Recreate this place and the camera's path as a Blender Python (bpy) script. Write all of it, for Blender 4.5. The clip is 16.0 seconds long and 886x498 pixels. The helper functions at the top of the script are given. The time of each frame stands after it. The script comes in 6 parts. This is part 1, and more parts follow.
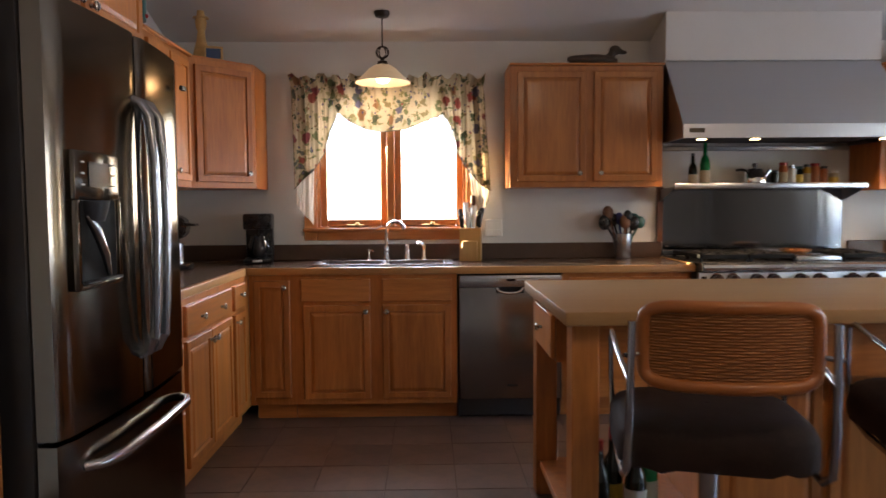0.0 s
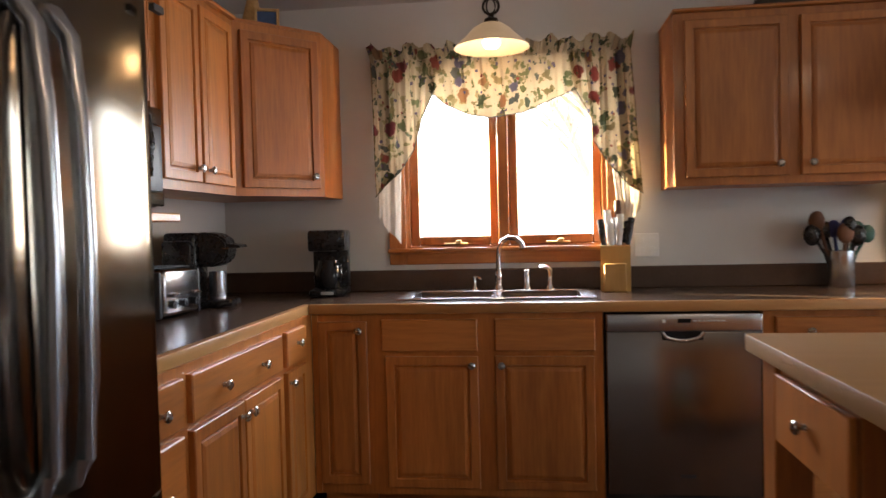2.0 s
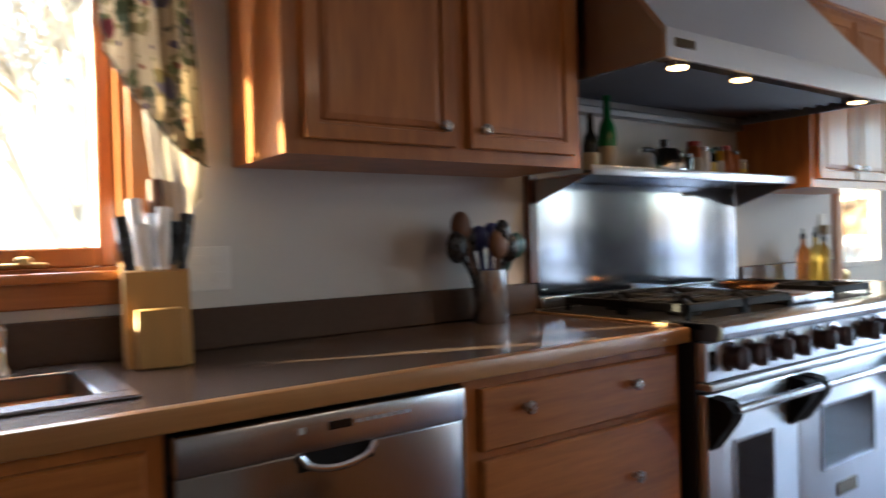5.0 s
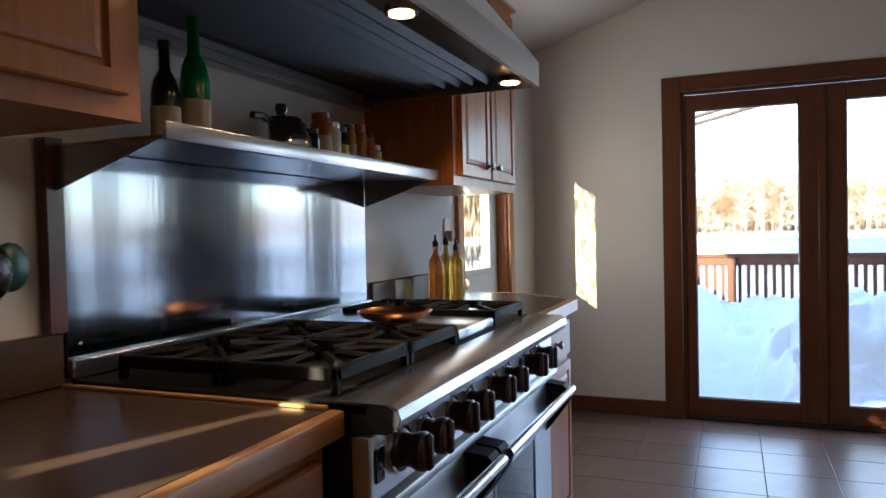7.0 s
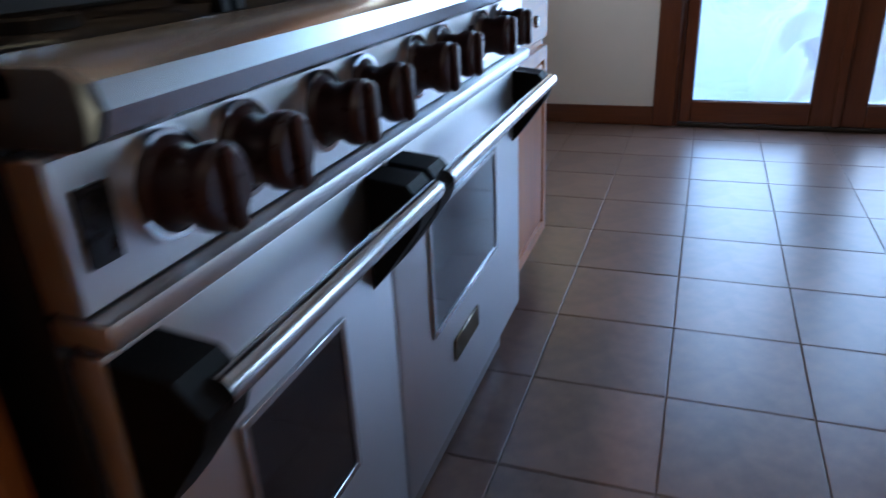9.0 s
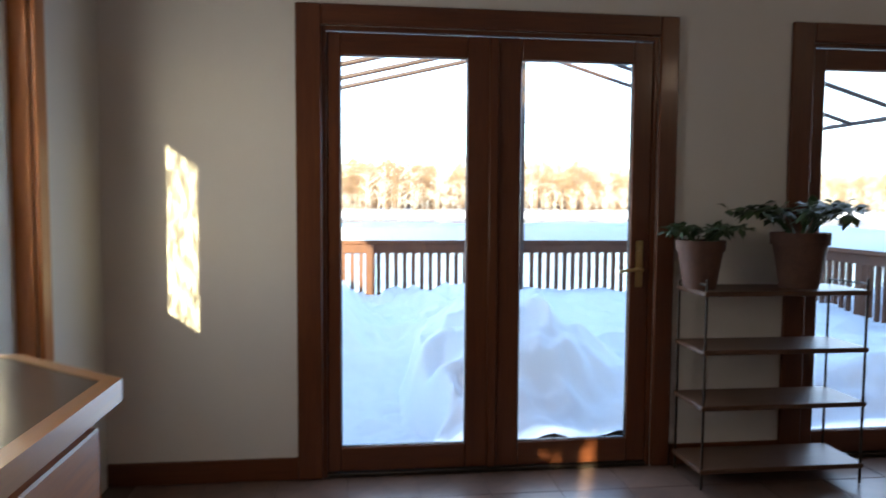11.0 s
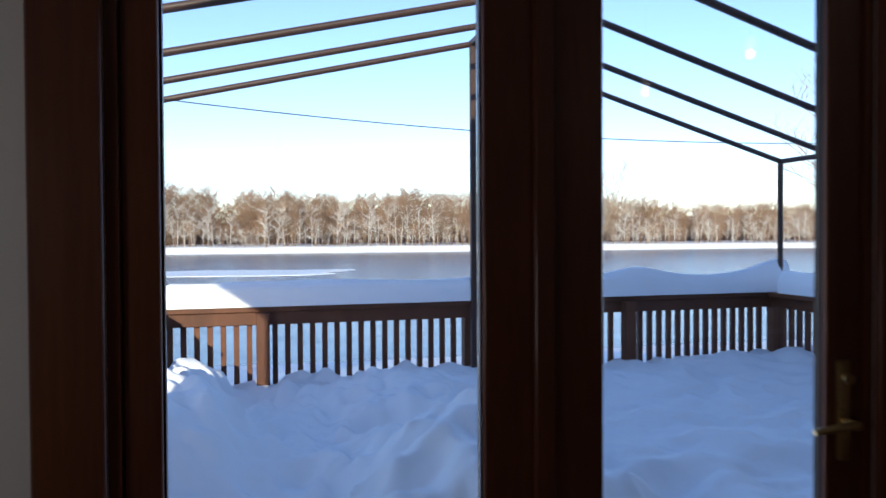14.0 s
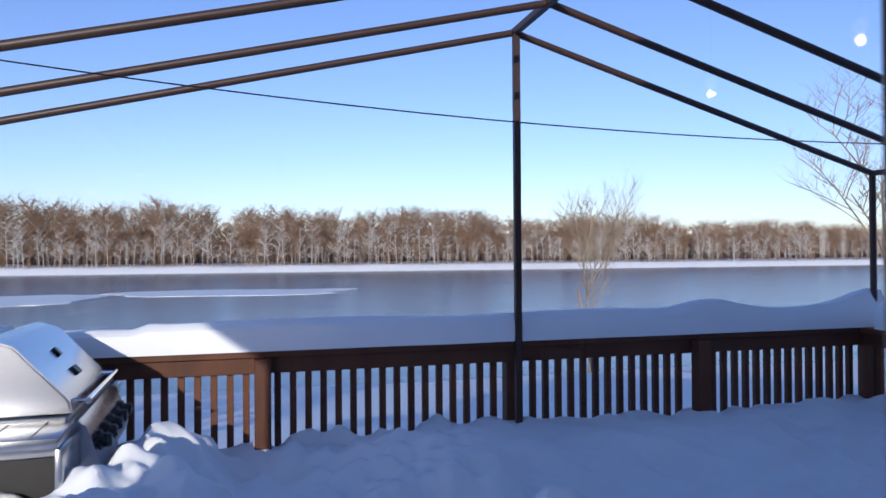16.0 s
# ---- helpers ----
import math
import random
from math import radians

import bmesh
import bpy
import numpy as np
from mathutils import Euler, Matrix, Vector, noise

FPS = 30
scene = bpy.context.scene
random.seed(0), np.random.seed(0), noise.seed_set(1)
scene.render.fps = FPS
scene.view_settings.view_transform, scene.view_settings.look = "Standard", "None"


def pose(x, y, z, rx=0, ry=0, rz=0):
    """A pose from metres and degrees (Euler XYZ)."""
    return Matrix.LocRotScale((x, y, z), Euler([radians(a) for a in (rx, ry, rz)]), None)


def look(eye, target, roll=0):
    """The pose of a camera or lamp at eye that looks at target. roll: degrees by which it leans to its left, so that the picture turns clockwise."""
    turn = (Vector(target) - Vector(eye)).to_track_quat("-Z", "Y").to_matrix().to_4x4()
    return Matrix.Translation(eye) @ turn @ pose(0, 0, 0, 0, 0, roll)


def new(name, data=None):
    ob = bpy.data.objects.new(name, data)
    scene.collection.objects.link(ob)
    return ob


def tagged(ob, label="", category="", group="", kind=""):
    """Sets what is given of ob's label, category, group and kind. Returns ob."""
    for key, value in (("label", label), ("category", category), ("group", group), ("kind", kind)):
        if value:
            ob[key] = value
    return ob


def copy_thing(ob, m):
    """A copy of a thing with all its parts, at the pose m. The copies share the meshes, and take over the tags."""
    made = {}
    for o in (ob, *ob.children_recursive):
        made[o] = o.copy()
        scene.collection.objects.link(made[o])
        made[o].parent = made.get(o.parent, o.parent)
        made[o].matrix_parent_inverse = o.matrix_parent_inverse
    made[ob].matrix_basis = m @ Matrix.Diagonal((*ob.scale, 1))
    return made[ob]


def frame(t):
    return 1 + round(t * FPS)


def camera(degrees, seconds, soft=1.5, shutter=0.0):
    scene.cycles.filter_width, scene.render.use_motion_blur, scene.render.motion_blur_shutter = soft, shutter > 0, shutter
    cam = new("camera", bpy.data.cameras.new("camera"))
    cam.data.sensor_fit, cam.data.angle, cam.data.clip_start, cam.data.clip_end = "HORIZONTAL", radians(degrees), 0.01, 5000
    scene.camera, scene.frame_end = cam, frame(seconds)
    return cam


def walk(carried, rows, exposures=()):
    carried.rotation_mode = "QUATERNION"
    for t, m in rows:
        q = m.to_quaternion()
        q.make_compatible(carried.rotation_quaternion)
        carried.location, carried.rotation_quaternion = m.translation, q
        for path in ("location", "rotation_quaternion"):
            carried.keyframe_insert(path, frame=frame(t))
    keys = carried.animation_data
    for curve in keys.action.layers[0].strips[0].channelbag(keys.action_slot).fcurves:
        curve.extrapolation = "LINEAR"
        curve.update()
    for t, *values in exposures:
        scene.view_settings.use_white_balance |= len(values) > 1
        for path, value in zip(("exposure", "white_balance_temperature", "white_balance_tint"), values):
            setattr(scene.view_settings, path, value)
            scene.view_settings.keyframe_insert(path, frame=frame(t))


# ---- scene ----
cam = camera(64.0, 16.0, 1.5, 0.5)
PATH = [
    (0, (1.867, 1.076, 1.265), (1.905, 3.072, 1.146), -0.4),
    (0.5, (1.885, 1.351, 1.242), (1.815, 3.347, 1.134), -0.3),
    (1, (1.839, 1.646, 1.252), (1.7, 3.639, 1.153), -1.0),
    (1.5, (1.808, 1.953, 1.258), (1.598, 3.94, 1.17), -1.1),
    (2, (1.744, 2.3, 1.226), (1.497, 4.284, 1.167), -1.4),
    (2.5, (1.691, 2.636, 1.219), (1.407, 4.616, 1.173), -1.3),
    (3, (1.626, 2.953, 1.212), (1.387, 4.938, 1.173), -1.6),
    (3.5, (1.554, 3.239, 1.205), (1.545, 5.238, 1.175), -2.6),
    (4, (1.602, 3.514, 1.194), (1.909, 5.49, 1.16), -1.7),
    (4.5, (1.607, 3.789, 1.196), (2.379, 5.634, 1.16), -0.5),
    (5, (1.726, 4.001, 1.176), (2.894, 5.625, 1.151), -1.6),
    (5.2, (1.765, 4.059, 1.186), (3.071, 5.573, 1.134), -1.4),
    (7.3, (2.489, 4.661, 1.197), (4.353, 5.382, 1.135), -1.3),
    (7.5, (2.497, 4.672, 1.191), (4.349, 5.416, 1.065), -1.3),
    (8, (2.716, 4.735, 1.115), (4.514, 5.474, 0.646), -0.2),
    (8.5, (2.885, 4.757, 1.02), (4.581, 5.48, 0.245), -2.7),
    (9, (3.134, 4.794, 0.983), (4.850, 5.434, 0.178), -2.8),
    (9.5, (3.337, 4.775, 0.996), (5.211, 5.117, 0.387), -2.5),
    (10, (3.558, 4.757, 1.084), (5.52, 4.867, 0.712), -0.3),
    (10.2, (3.623, 4.761, 1.127), (5.599, 4.809, 0.82), 0.0),
    (12.5, (4.671, 4.676, 1.346), (6.575, 4.066, 1.308), 0.1),
    (12.9, (4.994, 4.649, 1.354), (6.902, 4.051, 1.327), 0.2),
    (13, (5.072, 4.655, 1.353), (6.982, 4.059, 1.327), -0.3),
    (13.5, (5.416, 4.677, 1.356), (7.330, 4.094, 1.333), -0.7),
    (14, (5.804, 4.674, 1.352), (7.737, 4.163, 1.317), -0.3),
    (14.5, (6.138, 4.661, 1.345), (8.076, 4.168, 1.323), -0.5),
    (15, (6.423, 4.667, 1.367), (8.356, 4.156, 1.358), -0.9),
    (15.5, (6.588, 4.646, 1.380), (8.529, 4.166, 1.378), -0.8),
    (16, (6.722, 4.668, 1.405), (8.655, 4.156, 1.422), -0.4),
]
EXPOSURES = [(0, 3.62, 6450, 17), (2.5, 3.6, 6650, 17), (4, 3.4, 6650, 17), (5.2, 3.10, 6000, 14), (7.5, 2.4, 5750, 14), (8.5, 2.55, 5150, 12), (9.4, 2.9, 5550, 13), (10.2, 3.1, 6100, 14), (11.5, 1.6, 6100, 13), (12.3, 1.0, 5850, 14), (13.2, 0.65, 5750, 20), (14.2, 0.35, 5500, 23), (16.0, -0.38, 5250, 32)]
walk(cam, [(r[0], look(*r[1:])) for r in PATH], EXPOSURES)
SKY, SUN, DOORLIGHT, WINLIGHT, SIDELIGHT = 0.20, 5.0, 4.0, 3.3, 4.2
PEND, HOODL, CEILL = 0.19, 1.5, 1.6

# ---- world and light ----
world = bpy.data.worlds.new("winter_sky")
scene.world = world
world.use_nodes = True
wn = world.node_tree.nodes
sky = wn.new("ShaderNodeTexSky")
sky.sky_type = "NISHITA"
sky.sun_disc = False
sky.sun_elevation = radians(14.3)
sky.sun_rotation = radians(-68.7)
sky.dust_density, sky.ozone_density, sky.air_density = 0.4, 1.6, 1.0
wn["Background"].inputs[1].default_value = SKY
world.node_tree.links.new(sky.outputs[0], wn["Background"].inputs[0])


def lamp(name, kind, energy, m, color=(1, 1, 1), size=None, size_y=None, angle=None, spread=None):
    d = bpy.data.lights.new(name, kind)
    d.energy, d.color = energy, color
    if kind == "AREA":
        d.shape, d.size, d.size_y = "RECTANGLE", size, size_y
    if kind in ("POINT", "SPOT") and size:
        d.shadow_soft_size = size
    if angle:
        d.angle = radians(angle)
    ob = new(name, d)
    ob.matrix_world = m
    return ob


lamp("sun", "SUN", SUN, look((0, 0, 0), (1.0, -0.39, -0.275)), (1.0, 0.885, 0.52), angle=0.6)
# daylight entering the openings
for nm, y in (("door_daylight", 4.15), ("door_daylight_b", 1.95)):
    lamp(nm, "AREA", DOORLIGHT, look((7.24, y, 1.05), (5.0, y, 0.75)), (0.80, 0.90, 1.0), 1.2, 1.75)
lamp("window_daylight", "AREA", WINLIGHT, look((1.6, 5.99, 1.55), (1.6, 4.0, 1.2)), (0.92, 0.96, 1.0), 0.9, 0.75)
lamp("side_door_daylight", "AREA", SIDELIGHT, look((5.97, 5.97, 1.45), (5.97, 4.0, 1.2)), (1.0, 0.95, 0.85), 0.5, 0.9)


# ---- materials ----
def rgb(c, k=1.0):
    return (min(1, c[0] * k), min(1, c[1] * k), min(1, c[2] * k), 1)


def mk(name, base, rough=0.5, metal=0.0, var=0.12, scale=(8, 8, 8), fine=6.0, bump=0.02, coat=0.0, per_object=0.0, second=None, rough_var=0.08, transmission=0.0, ior=1.45, emit=None, emit_k=0.0, aniso=0.0, spec=0.5):
    m = bpy.data.materials.new(name)
    m.use_nodes = True
    t, n = m.node_tree, m.node_tree.nodes
    p = n["Principled BSDF"]
    co = n.new("ShaderNodeTexCoord")
    mp = n.new("ShaderNodeMapping")
    mp.inputs["Scale"].default_value = scale
    t.links.new(co.outputs["Object"], mp.inputs["Vector"])
    a = n.new("ShaderNodeTexNoise")
    a.inputs["Scale"].default_value = 1.0
    a.inputs["Detail"].default_value = 6
    a.inputs["Roughness"].default_value = 0.62
    t.links.new(mp.outputs[0], a.inputs["Vector"])
    b = n.new("ShaderNodeTexNoise")
    b.inputs["Scale"].default_value = fine
    b.inputs["Detail"].default_value = 4
    t.links.new(mp.outputs[0], b.inputs["Vector"])
    mixf = n.new("ShaderNodeMix")
    mixf.inputs[0].default_value = 0.4
    t.links.new(a.outputs[0], mixf.inputs[2])
    t.links.new(b.outputs[0], mixf.inputs[3])
    fac = mixf.outputs[0]
    if per_object:
        oi = n.new("ShaderNodeObjectInfo")
        ma = n.new("ShaderNodeMath")
        ma.operation = "MULTIPLY_ADD"
        ma.inputs[1].default_value = per_object
        t.links.new(oi.outputs["Random"], ma.inputs[0])
        sub = n.new("ShaderNodeMath")
        sub.operation = "SUBTRACT"
        sub.inputs[1].default_value = per_object / 2
        t.links.new(fac, sub.inputs[0])
        t.links.new(sub.outputs[0], ma.inputs[2])
        fac = ma.outputs[0]
    r = n.new("ShaderNodeValToRGB")
    r.color_ramp.elements[0].position, r.color_ramp.elements[1].position = 0.30, 0.70
    r.color_ramp.elements[0].color = rgb(second or base, 1 - var)
    r.color_ramp.elements[1].color = rgb(base, 1 + var)
    t.links.new(fac, r.inputs[0])
    t.links.new(r.outputs[0], p.inputs["Base Color"])
    rr = n.new("ShaderNodeMapRange")
    rr.inputs[3].default_value, rr.inputs[4].default_value = max(0.02, rough - rough_var), min(1, rough + rough_var)
    t.links.new(b.outputs[0], rr.inputs[0])
    t.links.new(rr.outputs[0], p.inputs["Roughness"])
    p.inputs["Metallic"].default_value = metal
    p.inputs["IOR"].default_value = ior
    p.inputs["Specular IOR Level"].default_value = spec
    p.inputs["Coat Weight"].default_value = coat
    p.inputs["Coat Roughness"].default_value = 0.15
    p.inputs["Transmission Weight"].default_value = transmission
    p.inputs["Anisotropic"].default_value = aniso
    if emit:
        p.inputs["Emission Color"].default_value = rgb(emit)
        p.inputs["Emission Strength"].default_value = emit_k
    if bump:
        bp = n.new("ShaderNodeBump")
        bp.inputs["Strength"].default_value = min(1, bump * 10)
        bp.inputs["Distance"].default_value = 0.01 if bump < 0.06 else 0.04
        t.links.new(mixf.outputs[0], bp.inputs["Height"])
        t.links.new(bp.outputs[0], p.inputs["Normal"])
    return m


OAK = (0.47, 0.170, 0.037)
M_oak = mk("honey_maple_upright", OAK, 0.42, var=0.16, scale=(14, 14, 1.3), bump=0.006, coat=0.12, per_object=0.25, second=(0.34, 0.112, 0.023))
M_oak_h = mk("honey_maple_lengthwise", OAK, 0.42, var=0.16, scale=(1.3, 14, 14), bump=0.006, coat=0.12, per_object=0.25, second=(0.34, 0.112, 0.023))
M_trim = mk("varnished_fir_trim", (0.42, 0.160, 0.044), 0.36, var=0.16, scale=(16, 16, 1.2), bump=0.006, coat=0.3, second=(0.33, 0.112, 0.028))
M_trim_h = mk("varnished_fir_trim_flat", (0.42, 0.160, 0.044), 0.36, var=0.16, scale=(1.2, 16, 16), bump=0.006, coat=0.3, second=(0.33, 0.112, 0.028))
M_trim_y = mk("varnished_fir_trim_across", (0.42, 0.160, 0.044), 0.36, var=0.16, scale=(16, 1.2, 16), bump=0.006, coat=0.3, second=(0.33, 0.112, 0.028))
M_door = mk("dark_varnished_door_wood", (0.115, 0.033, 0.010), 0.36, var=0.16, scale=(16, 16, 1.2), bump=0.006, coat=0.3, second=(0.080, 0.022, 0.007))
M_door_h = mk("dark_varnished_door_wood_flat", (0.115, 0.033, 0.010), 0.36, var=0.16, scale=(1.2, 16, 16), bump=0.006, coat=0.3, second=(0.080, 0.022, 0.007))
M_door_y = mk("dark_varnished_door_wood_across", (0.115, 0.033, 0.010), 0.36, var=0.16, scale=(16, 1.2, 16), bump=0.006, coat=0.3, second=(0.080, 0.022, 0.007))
M_butcher = mk("butcher_block_top", (0.385, 0.220, 0.095), 0.42, var=0.14, scale=(1.0, 24, 24), bump=0.008, second=(0.42, 0.235, 0.095))
M_edge = mk("oak_counter_edge", (0.40, 0.19, 0.065), 0.35, var=0.15, scale=(1.5, 20, 20), bump=0.006, coat=0.2)
M_edge_y = mk("oak_counter_edge_side", (0.46, 0.24, 0.085), 0.35, var=0.15, scale=(20, 1.5, 20), bump=0.006, coat=0.2)
M_lam = mk("dark_brown_laminate", (0.074, 0.046, 0.034), 0.24, var=0.14, scale=(9, 9, 9), fine=9, bump=0, rough_var=0.05)
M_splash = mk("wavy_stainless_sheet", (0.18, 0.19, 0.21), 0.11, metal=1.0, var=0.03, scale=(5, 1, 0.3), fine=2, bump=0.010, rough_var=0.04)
M_range = mk("range_stainless", (0.72, 0.75, 0.80), 0.40, metal=1.0, var=0.01, scale=(3, 3, 3), fine=3, bump=0, rough_var=0.02)
M_satin = mk("satin_steel_bar", (0.55, 0.55, 0.56), 0.20, metal=1.0, var=0.01, scale=(3, 3, 3), bump=0, rough_var=0.01)
M_wall = mk("warm_white_wall_paint", (0.62, 0.60, 0.57), 0.72, var=0.03, scale=(3, 3, 3), fine=60, bump=0.006)
M_ceil = mk("ceiling_paint", (0.60, 0.575, 0.54), 0.8, var=0.03, scale=(3, 3, 3), fine=60, bump=0.008)
M_white = mk("white_painted_door", (0.70, 0.68, 0.62), 0.5, var=0.04, scale=(4, 4, 4), fine=20, bump=0.003)
M_grout = mk("tile_grout", (0.120, 0.085, 0.068), 0.85, var=0.2, scale=(6, 6, 6), bump=0.02)
M_tile = mk("slate_look_tile", (0.165, 0.105, 0.080), 0.33, var=0.24, scale=(5.0, 5.0, 5.0), fine=5, bump=0.003, per_object=0.14, second=(0.120, 0.082, 0.070), rough_var=0.08)
M_steel = mk("brushed_stainless", (0.42, 0.42, 0.43), 0.30, metal=1.0, var=0.02, scale=(1, 1, 60), fine=3, bump=0, rough_var=0.03)
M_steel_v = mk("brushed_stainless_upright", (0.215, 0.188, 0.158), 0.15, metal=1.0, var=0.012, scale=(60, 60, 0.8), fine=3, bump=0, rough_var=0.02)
M_hood = mk("hood_stainless", (0.58, 0.58, 0.595), 0.36, metal=1.0, var=0.02, scale=(1, 1, 60), fine=3, bump=0, rough_var=0.02)
# darker than the rim's steel: the shade inside the bowls is in the colour
M_bowl_shaded = mk("shaded_sink_bowl_steel", (0.15, 0.15, 0.155), 0.36, metal=1.0, var=0.02, scale=(20, 20, 20), bump=0, rough_var=0.03)
M_pull = mk("satin_handle_steel", (0.40, 0.40, 0.415), 0.24, metal=1.0, var=0.01, scale=(3, 3, 3), bump=0, rough_var=0.01)
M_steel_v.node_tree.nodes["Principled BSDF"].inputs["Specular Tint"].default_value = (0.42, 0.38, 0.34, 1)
M_steel_d = mk("dishwasher_stainless", (0.27, 0.255, 0.25), 0.20, metal=1.0, var=0.0, scale=(3, 3, 3), fine=3, bump=0, rough_var=0.02)
M_steel_l = mk("bright_stainless", (0.50, 0.51, 0.54), 0.26, metal=1.0, var=0.0, scale=(3, 3, 3), fine=3, bump=0, rough_var=0.012)
M_chrome = mk("polished_chrome", (0.78, 0.78, 0.79), 0.09, metal=1.0, var=0.03, scale=(6, 6, 6), bump=0, rough_var=0.03)
M_nickel = mk("brushed_nickel", (0.44, 0.42, 0.39), 0.27, metal=1.0, var=0.05, scale=(20, 20, 20), bump=0)
M_brass = mk("aged_brass", (0.62, 0.46, 0.20), 0.3, metal=1.0, var=0.1, scale=(20, 20, 20), bump=0)
M_iron = mk("black_cast_iron", (0.007, 0.0065, 0.0065), 0.60, var=0.2, scale=(30, 30, 30), bump=0.01, spec=0.2)
M_black = mk("black_plastic", (0.010, 0.010, 0.011), 0.28, var=0.04, scale=(12, 12, 12), bump=0.001)
M_dark = mk("dark_grey_enamel", (0.024, 0.024, 0.026), 0.45, var=0.05, scale=(8, 8, 8), bump=0.002)
M_knob = mk("maroon_range_knob", (0.040, 0.014, 0.012), 0.30, var=0.2, scale=(20, 20, 20), bump=0)
M_bronze = mk("dark_bronze_metal", (0.035, 0.026, 0.020), 0.42, metal=0.6, var=0.2, scale=(20, 20, 20), bump=0.004)
# black for flat plates that stand in for the shade of hollows
M_recess_shade = mk("matt_black_recess_shade", (0.010, 0.010, 0.011), 0.7, var=0.05, bump=0, spec=0.2)
M_pane = mk("oven_glass", (0.012, 0.012, 0.014), 0.08, var=0.1, scale=(4, 4, 4), bump=0, rough_var=0.02)
M_shade = mk("alabaster_glass_shade", (0.52, 0.43, 0.30), 0.35, var=0.08, scale=(9, 9, 9), bump=0, emit=(1.0, 0.66, 0.33), emit_k=0.018)
M_bulb = mk("lit_bulb", (1, 0.9, 0.7), 0.4, var=0, bump=0, emit=(1.0, 0.80, 0.50), emit_k=1.6)
M_halo = mk("lit_hood_lamp", (1, 0.9, 0.7), 0.4, var=0, bump=0, emit=(1.0, 0.55, 0.20), emit_k=2.2)
M_leather = mk("dark_brown_vinyl_seat", (0.026, 0.015, 0.012), 0.75, var=0.2, scale=(14, 14, 14), bump=0.012, spec=0.15)
M_cane_f = mk("bentwood_frame", (0.36, 0.118, 0.026), 0.35, var=0.12, scale=(3, 14, 14), bump=0.004, coat=0.2)
M_cane = mk("woven_cane", (0.29, 0.108, 0.030), 0.55, var=0.18, scale=(40, 40, 40), bump=0.01)
M_block = mk("pale_knife_block_wood", (0.46, 0.26, 0.085), 0.4, var=0.12, scale=(14, 14, 1.5), bump=0.005)
M_whitep = mk("white_plastic", (0.74, 0.73, 0.70), 0.4, var=0.03, scale=(8, 8, 8), bump=0)
M_green = mk("green_bottle_glass", (0.006, 0.16, 0.04), 0.1, var=0.1, scale=(6, 6, 6), bump=0, rough_var=0.02)
M_darkglass = mk("dark_bottle_glass", (0.010, 0.013, 0.008), 0.1, var=0.1, scale=(6, 6, 6), bump=0, rough_var=0.02)
M_oilglass = mk("clear_glass_with_oil", (0.85, 0.60, 0.12), 0.06, var=0.05, scale=(6, 6, 6), bump=0, rough_var=0.02, transmission=0.75)
M_redoil = mk("clear_glass_with_vinegar", (0.75, 0.30, 0.10), 0.06, var=0.05, scale=(6, 6, 6), bump=0, rough_var=0.02, transmission=0.7)
M_oil = mk("golden_oil", (0.40, 0.21, 0.02), 0.12, var=0.1, scale=(6, 6, 6), bump=0, rough_var=0.02)
M_amber = mk("amber_spice", (0.28, 0.075, 0.018), 0.3, var=0.25, scale=(30, 30, 30), bump=0.004)
M_label = mk("paper_label", (0.40, 0.33, 0.22), 0.6, var=0.08, scale=(20, 20, 20), bump=0)
M_yellow = mk("yellow_label", (0.60, 0.40, 0.05), 0.5, var=0.1, scale=(20, 20, 20), bump=0)
M_red = mk("dark_red_cap", (0.30, 0.02, 0.018), 0.4, var=0.1, scale=(20, 20, 20), bump=0)
M_blue = mk("navy_handle", (0.02, 0.025, 0.12), 0.35, var=0.1, scale=(20, 20, 20), bump=0)
M_teal = mk("dark_green_handle", (0.015, 0.07, 0.06), 0.35, var=0.1, scale=(20, 20, 20), bump=0)
M_spoon = mk("dark_wooden_spoon", (0.11, 0.045, 0.02), 0.55, var=0.2, scale=(20, 20, 4), bump=0.006)
M_duck = mk("carved_decoy_wood", (0.055, 0.042, 0.032), 0.5, var=0.35, scale=(14, 14, 14), bump=0.01)
M_straw = mk("straw_figure", (0.50, 0.30, 0.11), 0.7, var=0.25, scale=(40, 40, 40), bump=0.02)
M_terra = mk("weathered_terracotta", (0.095, 0.045, 0.030), 0.75, var=0.25, scale=(9, 9, 9), bump=0.015)
M_leaf = mk("plant_leaf", (0.030, 0.055, 0.018), 0.5, var=0.3, scale=(14, 14, 14), bump=0.006)
M_soil = mk("potting_soil", (0.035, 0.024, 0.017), 0.95, var=0.3, scale=(40, 40, 40), bump=0.05)
M_shelfw = mk("dark_stained_shelf", (0.085, 0.040, 0.020), 0.45, var=0.2, scale=(14, 2, 14), bump=0.006)
M_rail = mk("stained_cedar_rail", (0.130, 0.046, 0.018), 0.62, var=0.2, scale=(9, 9, 3), bump=0.012, per_object=0.2, second=(0.090, 0.030, 0.012))
M_deck = mk("weathered_deck_boards", (0.16, 0.10, 0.07), 0.75, var=0.25, scale=(3, 20, 20), bump=0.02)
M_gaz = mk("brown_powder_coated_steel", (0.050, 0.027, 0.020), 0.45, var=0.15, scale=(6, 6, 6), bump=0.003)
M_snow = mk("fresh_snow", (0.92, 0.925, 0.94), 0.75, var=0.02, scale=(3, 3, 3), fine=9, bump=0.05, second=(0.89, 0.90, 0.92))
M_field = mk("snow_field", (0.84, 0.845, 0.855), 0.8, var=0.05, scale=(0.15, 0.15, 0.15), fine=12, bump=0.02)
